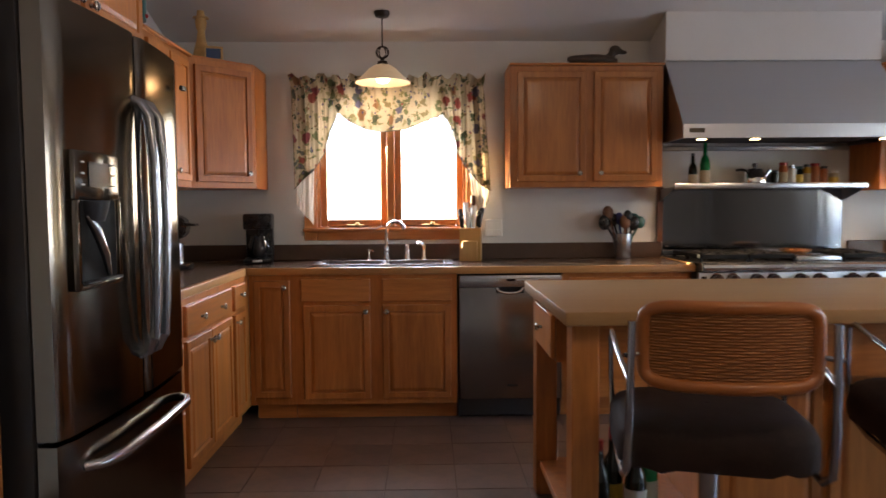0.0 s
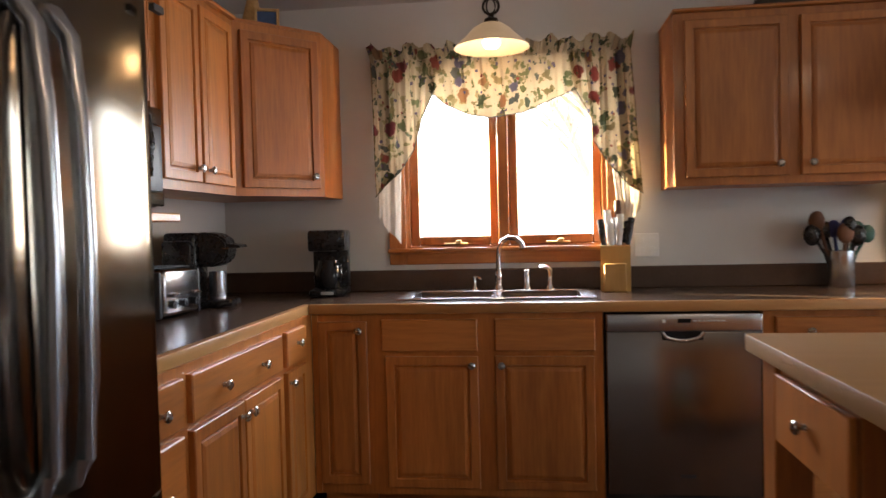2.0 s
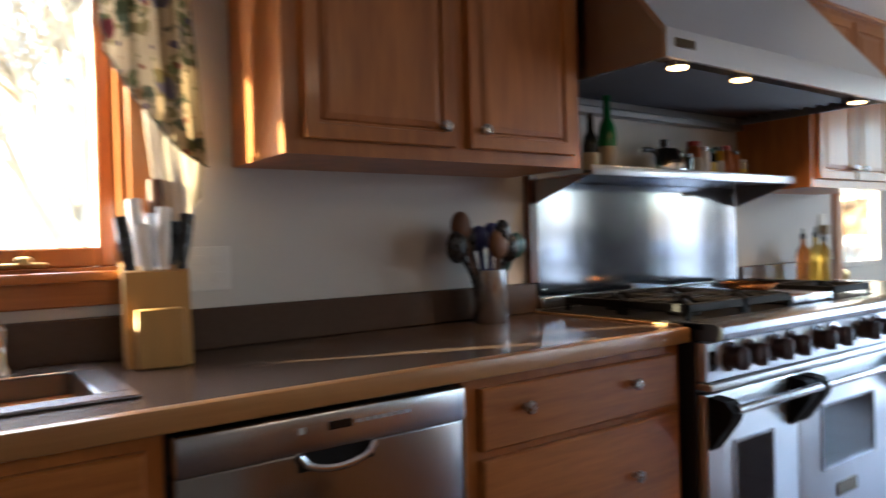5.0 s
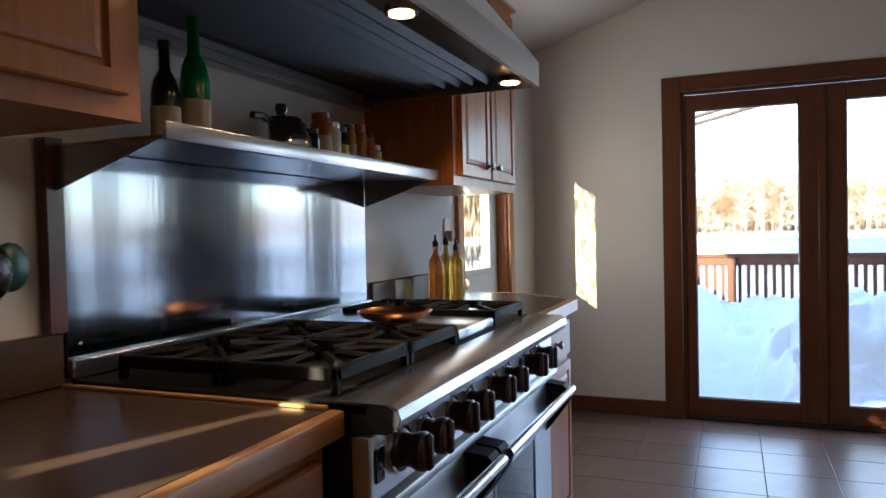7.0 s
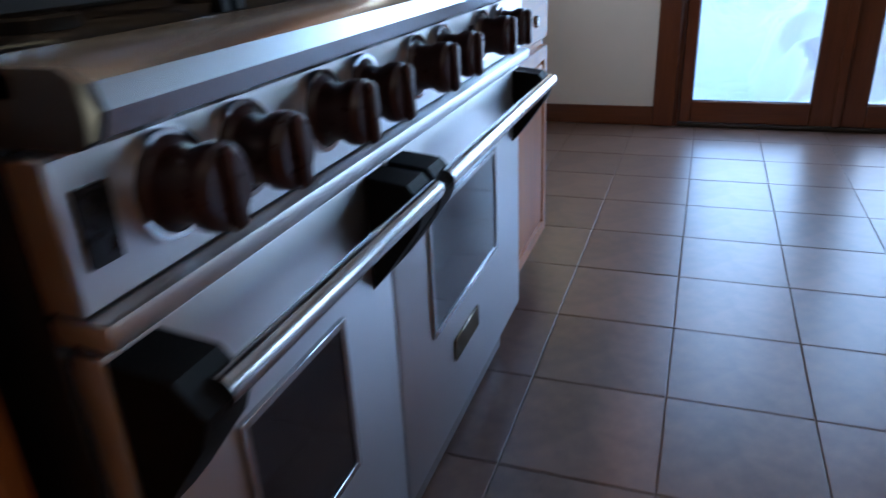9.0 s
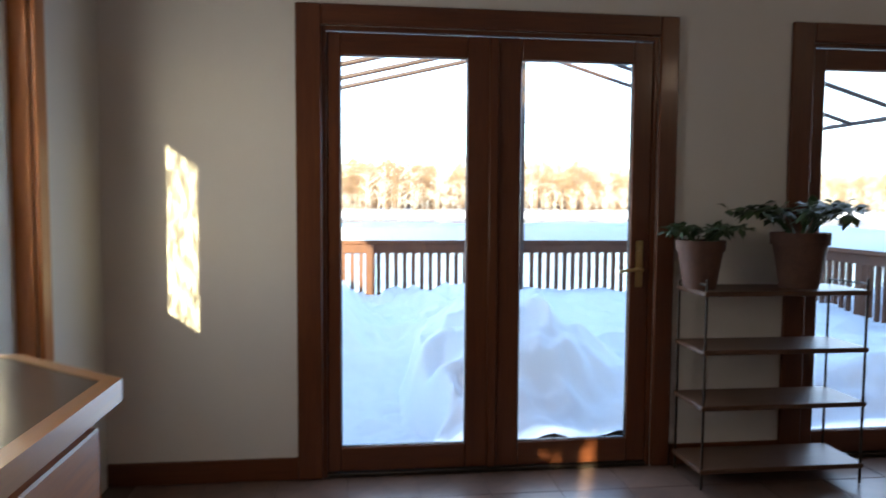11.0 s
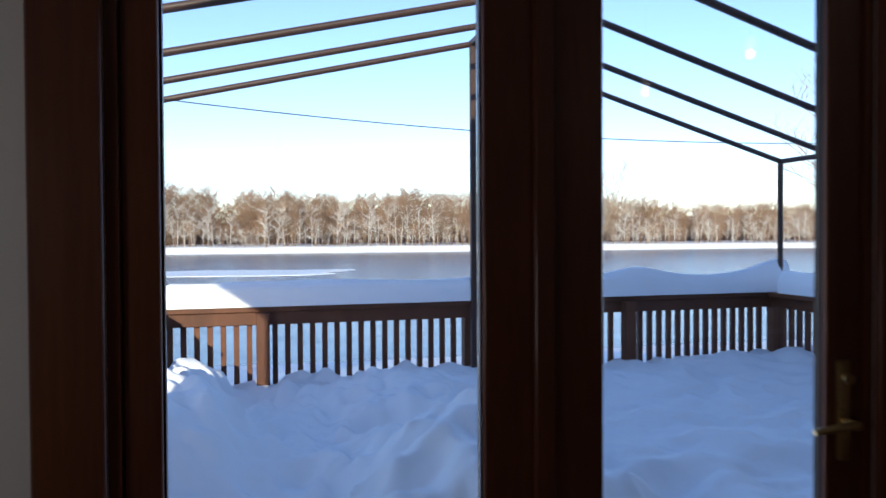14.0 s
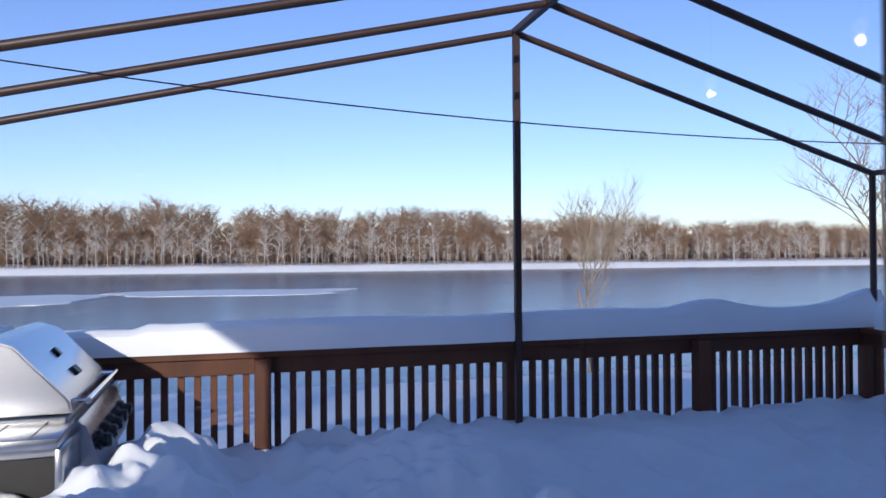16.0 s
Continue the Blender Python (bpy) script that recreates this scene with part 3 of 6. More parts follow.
# ---- french doors in the east wall ----
def french_door(name, y0, y1, zt):
    d = new(name)
    tagged(d, "varnished wooden double door with full-height glass onto the deck", "door", kind="structure")
    cw = 0.09
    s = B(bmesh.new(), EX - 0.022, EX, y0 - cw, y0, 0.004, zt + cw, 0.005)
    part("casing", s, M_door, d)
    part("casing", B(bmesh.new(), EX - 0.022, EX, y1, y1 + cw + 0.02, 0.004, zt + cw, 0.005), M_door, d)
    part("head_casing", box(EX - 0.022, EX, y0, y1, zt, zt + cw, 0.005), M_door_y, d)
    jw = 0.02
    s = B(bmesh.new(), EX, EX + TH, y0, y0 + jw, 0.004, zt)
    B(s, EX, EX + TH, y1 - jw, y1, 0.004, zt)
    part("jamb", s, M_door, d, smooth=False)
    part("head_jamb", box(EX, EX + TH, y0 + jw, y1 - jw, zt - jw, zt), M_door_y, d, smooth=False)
    part("threshold", box(EX - 0.01, EX + TH + 0.03, y0 + jw, y1 - jw, 0.003, 0.022, 0.004), M_bronze, d, "dark metal threshold")
    mid = (y0 + y1) / 2
    xf, xb = EX + 0.012, EX + 0.050
    for k, (a, b) in enumerate(((y0 + jw + 0.0005, mid - 0.001), (mid + 0.001, y1 - jw - 0.0005))):
        ga, gb = (a + 0.092, b - 0.128) if k == 0 else (a + 0.119, b - 0.062)
        gz0, gz1 = 0.135, 1.90
        s = bmesh.new()
        B(s, xf, xb, a, ga, 0.024, zt - jw - 0.004, 0.004)
        B(s, xf, xb, gb, b, 0.024, zt - jw - 0.004, 0.004)
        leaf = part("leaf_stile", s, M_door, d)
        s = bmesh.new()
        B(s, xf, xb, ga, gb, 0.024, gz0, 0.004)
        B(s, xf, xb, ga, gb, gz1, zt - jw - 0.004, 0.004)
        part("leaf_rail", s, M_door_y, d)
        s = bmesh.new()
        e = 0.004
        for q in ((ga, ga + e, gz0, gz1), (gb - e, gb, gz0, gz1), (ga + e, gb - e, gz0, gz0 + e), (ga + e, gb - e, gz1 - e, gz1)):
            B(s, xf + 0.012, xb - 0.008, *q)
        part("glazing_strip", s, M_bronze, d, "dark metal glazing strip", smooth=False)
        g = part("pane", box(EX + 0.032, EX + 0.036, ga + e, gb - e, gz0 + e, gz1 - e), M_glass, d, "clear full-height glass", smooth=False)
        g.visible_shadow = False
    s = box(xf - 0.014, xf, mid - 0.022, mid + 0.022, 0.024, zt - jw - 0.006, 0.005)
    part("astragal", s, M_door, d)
    ly = y0 + 0.07
    s = B(bmesh.new(), xf - 0.008, xf, ly - 0.018, ly + 0.018, 0.86, 1.08, 0.006, 2)
    rod(s, (xf - 0.008, ly, 0.945), (xf - 0.045, ly, 0.945), 0.010, n=12)
    tube(s, [(xf - 0.042, ly, 0.945), (xf - 0.046, ly + 0.03, 0.946), (xf - 0.046, ly + 0.07, 0.943), (xf - 0.042, ly + 0.11, 0.938)], [0.010, 0.009, 0.008, 0.006])
    rod(s, (xf - 0.008, ly, 1.04), (xf - 0.022, ly, 1.04), 0.012, n=12)
    part("door_handle", s, M_brass, d, "brass lever handle")
    return d


french_door("door_2", *FDOORS[0])
french_door("door_3", *FDOORS[1])


# ---- kitchen cabinets ----
def knob(parent, x, y, z, material=None, axis="y"):
    s = lathe(bmesh.new(), [(0.0, 0.0), (0.008, 0.0), (0.006, 0.010), (0.015, 0.017), (0.016, 0.023), (0.011, 0.028), (0, 0.029)], 14, (x, y, z), axis)
    return part("knob", s, material or M_nickel, parent, "brushed nickel knob")


def panel(parent, name, x0, x1, z0, z1, material, raised=True, knob_at=None, t=0.020):
    """A door or drawer front in the plane y = 0, facing -y, with a raised centre panel."""
    bm = box(x0, x1, -t, 0, z0, z1)
    f = min(bm.faces, key=lambda q: q.calc_center_median().y)
    if raised:
        for v in f.verts:
            v.co.y += 0.003
        steps = ((0.004, -0.003), (0.046, 0.0), (0.004, 0.009), (0.009, 0.0), (0.005, -0.005), (0.020, -0.004))
    else:
        steps = ((0.006, -0.004),)
        for v in f.verts:
            v.co.y += 0.004
    for w, d in steps:
        bmesh.ops.inset_individual(bm, faces=[f], thickness=w, depth=0)
        for v in f.verts:
            v.co.y += d
    d = part(name, bm, material, parent, smooth=False)
    if knob_at:
        knob(d, knob_at[0], -t, knob_at[1])
    return d


def base_cabinet(m, w, label, fronts, depth=0.60, group="base cabinets"):
    """fronts: (name, x0, x1, z0, z1, knob x, knob z, raised)"""
    c = thing("base_cabinet", m, label, "cabinet", group)
    s = box(0, w, 0, depth, 0.10, 0.874)
    part("body", s, M_oak, c, smooth=False)
    part("toe_kick", box(0.002, w - 0.002, 0.055, depth, 0.004, 0.10), M_oak_h, c, smooth=False)
    for nm, a, b, z0, z1, kx, kz, r in fronts:
        panel(c, nm, a, b, z0, z1, M_oak if r else M_oak_h, r, (kx, kz) if kx is not None else None)
    return c


FY = 5.235
BACK = NY - 0.004
D = BACK - FY
base_cabinet(pose(0.83, FY, 0), 0.235, "narrow maple base cabinet in the corner beside the sink", [("door", 0.004, 0.215, 0.145, 0.838, 0.185, 0.80, True)], D)
base_cabinet(pose(1.065, FY, 0), 0.962, "maple sink base cabinet with two raised-panel doors", [
    ("false_drawer", 0.045, 0.450, 0.712, 0.845, None, None, False), ("false_drawer", 0.522, 0.930, 0.712, 0.845, None, None, False),
    ("door", 0.060, 0.450, 0.135, 0.690, 0.425, 0.655, True), ("door", 0.522, 0.925, 0.135, 0.690, 0.548, 0.655, True)], D)
base_cabinet(pose(2.65, FY, 0), 0.765, "maple drawer base between dishwasher and range", [
    ("drawer", 0.045, 0.735, 0.705, 0.845, None, None, False), ("drawer", 0.045, 0.735, 0.415, 0.685, None, None, False), ("drawer", 0.045, 0.735, 0.125, 0.395, None, None, False)], D)
db = bpy.data.objects["base_cabinet.002"]
for d in [o for o in db.children if o.name.startswith("drawer")]:
    zc = {0: 0.79, 1: 0.55, 2: 0.26}[[o for o in db.children if o.name.startswith("drawer")].index(d)]
    knob(d, 0.17, -0.02, zc)
    knob(d, 0.545, -0.02, zc)
RC = base_cabinet(pose(4.668, FY, 0), 0.55, "narrow maple cabinet at the end of the counter", [
    ("drawer", 0.03, 0.525, 0.712, 0.845, 0.28, 0.78, False), ("door", 0.03, 0.525, 0.125, 0.690, 0.06, 0.64, True)], D)
# left run, fronts facing into the room
LF = 0.805
LD = LF - WX - 0.004
base_cabinet(pose(LF, 4.84, 0, 0, 0, 90), 0.385, "narrow maple cabinet in the inner corner", [("drawer", 0.03, 0.255, 0.712, 0.845, 0.14, 0.79, False), ("door", 0.03, 0.255, 0.135, 0.690, 0.05, 0.65, True)], LD)
base_cabinet(pose(LF, 4.085, 0, 0, 0, 90), 0.755, "maple base cabinet with a wide drawer over two doors", [("drawer", 0.03, 0.73, 0.712, 0.845, 0.22, 0.775, False), ("door", 0.03, 0.372, 0.135, 0.690, 0.345, 0.645, True), ("door", 0.382, 0.73, 0.135, 0.690, 0.41, 0.645, True)], LD)
knob(bpy.data.objects["base_cabinet.005"].children[2], 0.53, -0.02, 0.775)
base_cabinet(pose(LF, 3.80, 0, 0, 0, 90), 0.285, "narrow maple cabinet beside the refrigerator", [("drawer", 0.02, 0.265, 0.712, 0.845, 0.14, 0.775, False), ("drawer", 0.02, 0.265, 0.42, 0.690, 0.14, 0.56, False), ("drawer", 0.02, 0.265, 0.135, 0.40, 0.14, 0.27, False)], LD)

# worktops
E_ = 0.030
hx0, hx1, hy0, hy1 = 1.185, 1.985, 5.345, 5.755
wt = thing("worktop", (0, 0, 0), "dark brown laminate worktop with a wooden front edge", "worktop")
z0, z1 = 0.876, 0.914
for q in ((WX + 0.004, 0.80 - E_, 3.80, NY - 0.004), (0.80 - E_, hx0, 5.20 + E_, NY - 0.004), (hx1, 3.432, 5.20 + E_, NY - 0.004), (hx0, hx1, 5.20 + E_, hy0), (hx0, hx1, hy1, NY - 0.004)):
    part("surface", box(q[0], q[1], q[2], q[3], z0, z1), M_lam, wt, smooth=False)
part("front_edge", box(0.80, 3.432, 5.20, 5.20 + E_, z0 - 0.004, z1 + 0.001, 0.006, 2), M_edge, wt, "honey oak front edge")
part("side_edge", box(0.80 - E_, 0.80, 3.80, 5.20 + E_, z0 - 0.004, z1 + 0.001, 0.006, 2), M_edge_y, wt, "honey oak front edge")
s = B(bmesh.new(), WX + 0.024, 3.432, NY - 0.024, NY - 0.004, z1, z1 + 0.105, 0.004)
B(s, WX + 0.004, WX + 0.024, 3.80, NY - 0.004, z1, z1 + 0.105, 0.004)
part("splashback", s, M_lam, wt)
part("end_strip", box(3.420, 3.4335, 5.232, NY - 0.026, z1 + 0.0005, z1 + 0.006, 0.001), M_edge_y, wt, "pale wooden end strip")
part("scribe_strip", box(3.398, 3.434, NY - 0.032, NY - 0.0045, z1 + 0.106, 1.39), M_door, wt, "dark wooden scribe strip", smooth=False)
wt2 = thing("worktop", (0, 0, 0), "short dark laminate worktop with a clipped corner", "worktop")
poly = [(4.662, 5.235), (5.255, 5.235), (5.48, 5.50), (5.52, NY - 0.004), (4.662, NY - 0.004)]
part("surface", prism(bmesh.new(), poly, z0, z1), M_lam, wt2, smooth=False)
poly = [(4.662, 5.20), (5.272, 5.20), (5.512, 5.485), (5.55, NY - 0.004), (5.52, NY - 0.004), (5.48, 5.50), (5.255, 5.235), (4.662, 5.235)]
part("front_edge", prism(bmesh.new(), poly, z0 - 0.004, z1 + 0.001), M_edge, wt2, "honey oak front edge", smooth=False)
part("splashback", box(4.70, 5.55, NY - 0.024, NY - 0.004, z1, z1 + 0.105, 0.004), M_lam, wt2)


def upper_cabinet(m, w, z0, z1, label, doors, depth=0.33, group="wall cabinets"):
    c = thing("wall_cabinet", m, label, "cabinet", group)
    part("body", box(0, w, 0, depth, z0, z1), M_oak, c, smooth=False)
    part("top_trim", box(-0.004, w + 0.004, -0.024, depth, z1 + 0.001, z1 + 0.016, 0.004), M_oak_h, c)
    for a, b, k in doors:
        panel(c, "door", a, b, z0 + 0.035, z1 - 0.035, M_oak, True, (k, z0 + 0.085))
    return c


UY = NY - 0.34
UD = 0.336
upper_cabinet(pose(2.372, UY, 0), 0.953, 1.382, 2.128, "maple wall cabinet with two raised-panel doors", [(0.045, 0.470, 0.430), (0.520, 0.913, 0.560)], UD)
upper_cabinet(pose(4.705, UY, 0), 0.72, 1.355, 2.128, "maple wall cabinet beside the range hood", [(0.04, 0.35, 0.315), (0.37, 0.68, 0.405)], UD)
UX = 0.50
upper_cabinet(pose(UX, 4.53, 0, 0, 0, 90), 0.67, 1.385, 2.128, "maple wall cabinet with two doors beside the microwave", [(0.045, 0.325, 0.29), (0.345, 0.63, 0.38)], UX - WX - 0.004)
# diagonal corner cabinet
cc = thing("wall_cabinet", (0, 0, 0), "diagonal maple corner wall cabinet with a reddish door", "cabinet", "wall cabinets")
poly = [(WX + 0.004, 5.202), (UX, 5.202), (0.795, UY + 0.02), (0.795, NY - 0.004), (WX + 0.004, NY - 0.004)]
part("body", prism(bmesh.new(), poly, 1.385, 2.128), M_oak, cc, smooth=False)
part("top_trim", prism(bmesh.new(), [(p[0], p[1]) for p in poly], 2.129, 2.144), M_oak_h, cc, smooth=False)
dx, dy = 0.795 - UX, UY + 0.02 - 5.202
ang = math.degrees(math.atan2(dy, dx))
ln = math.hypot(dx, dy)
dd = panel(cc, "door", 0.03, ln - 0.03, 1.42, 2.093, M_oak, True, (ln - 0.065, 1.475))
dd.matrix_basis = pose(UX, 5.202, 0, 0, 0, ang)
# microwave bay
mc = thing("wall_cabinet", pose(UX + 0.0, 3.80, 0, 0, 0, 90), "maple wall cabinet over the microwave shelf", "cabinet", "wall cabinets")
part("body", box(0, 0.725, 0, UX - WX - 0.004, 1.67, 2.128), M_oak, mc, smooth=False)
panel(mc, "door", 0.04, 0.355, 1.70, 2.093, M_oak, True, (0.32, 1.745))
panel(mc, "door", 0.375, 0.69, 1.70, 2.093, M_oak, True, (0.41, 1.745))
ms = thing("microwave_shelf", (0, 0, 0), "maple shelf bracketed to the wall under the microwave", "shelf")
part("board", box(WX + 0.004, 0.60, 3.80, 4.515, 1.268, 1.296, 0.004), M_oak, ms)
part("bracket", box(WX + 0.004, 0.47, 4.43, 4.452, 1.17, 1.267), M_oak, ms, smooth=False)
part("bracket", box(WX + 0.004, 0.47, 3.86, 3.882, 1.17, 1.267), M_oak, ms, smooth=False)
mw = thing("microwave", (0, 0, 0), "stainless microwave with a black glass door on a wooden shelf", "microwave")
part("case", box(0.19, 0.545, 3.88, 4.475, 1.315, 1.635, 0.008, 2), M_dark, mw)
part("door", box(0.545, 0.566, 3.885, 4.36, 1.365, 1.575, 0.006, 2), M_pane, mw, "black glass door")
part("trim", box(0.545, 0.568, 3.885, 4.475, 1.318, 1.362, 0.005, 2), M_steel_v, mw, "stainless lower trim")
part("trim", box(0.545, 0.568, 3.885, 4.475, 1.578, 1.632, 0.005, 2), M_steel_v, mw, "stainless upper trim")
part("control_panel", box(0.545, 0.566, 4.363, 4.475, 1.365, 1.575, 0.005, 2), M_dark, mw, "dark keypad")
part("handle", tube(bmesh.new(), [(0.566, 4.33, 1.39), (0.60, 4.335, 1.41), (0.61, 4.335, 1.50), (0.60, 4.335, 1.59), (0.566, 4.33, 1.61)], 0.010), M_black, mw, "curved black handle")
for y in (3.93, 4.42):
    part("foot", box(0.25, 0.50, y - 0.02, y + 0.02, 1.2965, 1.315), M_black, mw)

# refrigerator and the cabinet over it
fr = thing("refrigerator", (0, 0, 0), "stainless french-door refrigerator with bottom freezer", "refrigerator")
fy0, fy1 = 2.86, 3.77
part("case", box(WX + 0.04, 0.865, fy0, fy1, 0.03, 1.795, 0.008), M_dark, fr, "dark grey case")
part("hinge_cover", box(0.70, 0.90, fy0 + 0.03, fy0 + 0.12, 1.796, 1.825, 0.008, 2), M_dark, fr)


def bowed(y0, y1, z0, z1, xb, bulge):
    """A door whose front bows gently outward and has rounded sides."""
    bm = bmesh.new()
    n = 14
    f = []
    for i in range(n + 1):
        u = i / n
        y = y0 + (y1 - y0) * u
        yy = 2 * (y - fy0) / (fy1 - fy0) - 1
        x = xb + 0.062 + bulge * (1 - yy * yy)
        e = min(u, 1 - u) * (y1 - y0)
        if e < 0.012:
            x -= 0.012 - e
        f.append((x, y))
    poly = f + [(xb, y1), (xb, y0)]
    prism(bm, poly, z0, z1)
    return bm


ym = 3.345
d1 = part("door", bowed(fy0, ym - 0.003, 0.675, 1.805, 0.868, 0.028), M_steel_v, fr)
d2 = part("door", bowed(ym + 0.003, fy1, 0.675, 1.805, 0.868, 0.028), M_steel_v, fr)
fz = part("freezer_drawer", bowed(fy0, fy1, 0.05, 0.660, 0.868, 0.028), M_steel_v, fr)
for d, y in ((d1, ym - 0.042), (d2, ym + 0.042)):
    x = 0.955
    s = tube(bmesh.new(), [(x - 0.01, y, 1.600), (x + 0.022, y, 1.588), (x + 0.046, y, 1.55), (x + 0.058, y, 1.42), (x + 0.062, y, 1.20), (x + 0.058, y, 0.99), (x + 0.046, y, 0.86), (x + 0.022, y, 0.822), (x - 0.01, y, 0.810)], [0.020, 0.019, 0.017, 0.016, 0.016, 0.016, 0.017, 0.019, 0.020], 14)
    part("handle", s, M_pull, d, "long curved stainless handle")
s = tube(bmesh.new(), [(0.935, 2.96, 0.575), (0.975, 2.985, 0.577), (0.998, 3.05, 0.578), (1.006, 3.315, 0.58), (0.998, 3.58, 0.578), (0.975, 3.645, 0.577), (0.935, 3.67, 0.575)], 0.015, 12)
part("handle", s, M_pull, fz, "long horizontal stainless handle")
ds = part("dispenser_face", box(0.925, 0.956, 2.925, 3.185, 1.290, 1.420, 0.004, 2), M_steel_v, d1, "steel control face of the dispenser")
for q in ((2.925, 2.943), (3.167, 3.185)):
    part("frame_side", box(0.925, 0.960, *q, 1.050, 1.2895, 0.004, 2), M_steel_v, ds)
part("frame_sill", box(0.925, 0.960, 2.943, 3.167, 1.050, 1.066, 0.004, 2), M_steel_v, ds)
# no hollow in the door: this flat black panel gives the recess its shade
part("recess", box(0.925, 0.9545, 2.9435, 3.1665, 1.0665, 1.2895), M_recess_shade, ds, "flat black panel painted as the shaded recess", smooth=False)
part("drip_tray", box(0.955, 0.972, 2.950, 3.160, 1.067, 1.074, 0.002), M_dark, ds)
part("display", box(0.9565, 0.959, 2.998, 3.118, 1.325, 1.392), M_lcd, ds, "dark display", smooth=False)
for y in (2.965, 3.148):
    for z in (1.33, 1.36, 1.39):
        part("button", box(0.9565, 0.959, y - 0.009, y + 0.009, z - 0.002, z + 0.002), M_glow, ds, smooth=False)
s = tube(bmesh.new(), [(0.957, 2.985, 1.25), (0.972, 3.0, 1.21), (0.972, 3.05, 1.14), (0.959, 3.10, 1.08)], [0.012, 0.014, 0.012, 0.007], 10)
part("paddle", s, M_pull, ds, "curved metal paddle")
part("spout", lathe(bmesh.new(), [(0.0, 0), (0.030, 0.0), (0.040, 0.030), (0.045, 0.055), (0, 0.055)], 16, (0.958, 3.010, 1.232)), M_dark, ds)
part("hinge_cover", box(0.955, 0.968, fy1 - 0.05, fy1 - 0.01, 1.70, 1.715), M_dark, d2)
fc = thing("wall_cabinet", pose(0.80, 2.80, 0, 0, 0, 90), "maple cabinet above the refrigerator", "cabinet", "wall cabinets")
part("body", box(0, 0.99, 0, 0.80 - WX - 0.004, 1.84, 2.128), M_oak, fc, smooth=False)
panel(fc, "door", 0.04, 0.48, 1.865, 2.103, M_oak, True, (0.45, 1.895))
panel(fc, "door", 0.51, 0.95, 1.865, 2.103, M_oak, True, (0.54, 1.895))
ep = thing("end_panel", (0, 0, 0), "tall maple end panel beside the refrigerator", "panel")
part("board", box(WX + 0.004, 0.80, 3.778, 3.797, 0.004, 1.838), M_oak, ep, smooth=False)
ep2 = thing("end_panel", (0, 0, 0), "tall dark-edged maple end panel beside the refrigerator", "panel")
part("board", box(WX + 0.004, 0.80, 2.805, 2.824, 0.004, 1.838), M_oak, ep2, smooth=False)

# dishwasher
dw = thing("dishwasher", (0, 0, 0), "stainless dishwasher under the worktop", "dishwasher")
a, b = 2.032, 2.645
part("body", box(a + 0.002, b - 0.002, 5.26, NY - 0.02, 0.02, 0.868), M_dark, dw, smooth=False)
part("door", box(a + 0.006, b - 0.006, 5.215, 5.258, 0.125, 0.790, 0.006, 2), M_steel_d, dw)
cp = part("control_panel", box(a + 0.006, b - 0.006, 5.205, 5.258, 0.790, 0.862, 0.008, 2), M_steel_l, dw, "pale metal control strip")
part("display", box(a + 0.285, a + 0.335, 5.2035, 5.2065, 0.826, 0.842), M_lcd, cp, smooth=False)
for k in range(7):
    part("button", box(a + 0.345 + k * 0.018, a + 0.357 + k * 0.018, 5.2035, 5.2065, 0.831, 0.837), M_glow, cp, smooth=False)
part("button", box(a + 0.225, a + 0.237, 5.2035, 5.2065, 0.828, 0.840), M_glow, cp, smooth=False)
# shade of the finger pocket, put on as a thin black plate
part("handle_recess", box(a + 0.225, a + 0.385, 5.2135, 5.2155, 0.755, 0.789, 0.0009), M_recess_shade, dw, "flat black plate painted as the shade of the finger pocket")
lip = [(a + 0.225 + 0.16 * k / 12, 5.207, 0.788 - 0.033 * math.sin(math.pi * k / 12) ** 0.45) for k in range(13)]
part("handle", tube(bmesh.new(), lip, 0.0085, 10), M_chrome, dw, "curved bright pull")
part("edge_strip", box(b - 0.0055, b - 0.0005, 5.212, 5.258, 0.125, 0.862, 0.001), M_chrome, dw, "bright steel edge")
part("plinth", box(a + 0.006, b - 0.006, 5.275, 5.30, 0.004, 0.12), M_black, dw, smooth=False)
part("badge", box(a + 0.29, a + 0.35, 5.2135, 5.2155, 0.20, 0.212), M_dark, dw, smooth=False)

# sink
sk = thing("sink", (0, 0, 0), "stainless double-bowl sink set into the worktop", "sink")
s = bmesh.new()
zt = 0.922
for q in ((1.155, 2.015, 5.318, 5.375), (1.155, 2.015, 5.675, 5.785), (1.155, 1.215, 5.375, 5.675), (1.955, 2.015, 5.375, 5.675), (1.565, 1.605, 5.375, 5.675)):
    B(s, *q, 0.9145, zt, 0.003)
part("rim", s, M_steel_l, sk)
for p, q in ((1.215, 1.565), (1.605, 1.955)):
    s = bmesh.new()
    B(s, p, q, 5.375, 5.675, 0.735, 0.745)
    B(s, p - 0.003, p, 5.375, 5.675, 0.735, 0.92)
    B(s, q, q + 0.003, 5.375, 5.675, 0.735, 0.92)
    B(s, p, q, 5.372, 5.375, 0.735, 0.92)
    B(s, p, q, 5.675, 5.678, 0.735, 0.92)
    # same sink steel as the rim, with the bowl's shade coloured in
    bl = part("bowl", s, M_bowl_shaded, sk, smooth=False)
    part("drain", lathe(bmesh.new(), [(0.0, 0), (0.042, 0), (0.042, 0.004), (0.03, 0.003), (0, 0.002)], 18, ((p + q) / 2, 5.525, 0.7455)), M_chrome, bl)
fx, fy = 1.585, 5.735
fa = thing("faucet", (fx, fy, zt), "chrome gooseneck faucet behind the sink", "faucet")
s = lathe(bmesh.new(), [(0.026, 0), (0.026, 0.008), (0.018, 0.02), (0.016, 0.05), (0.020, 0.07), (0.014, 0.085), (0.011, 0.10)], 16)
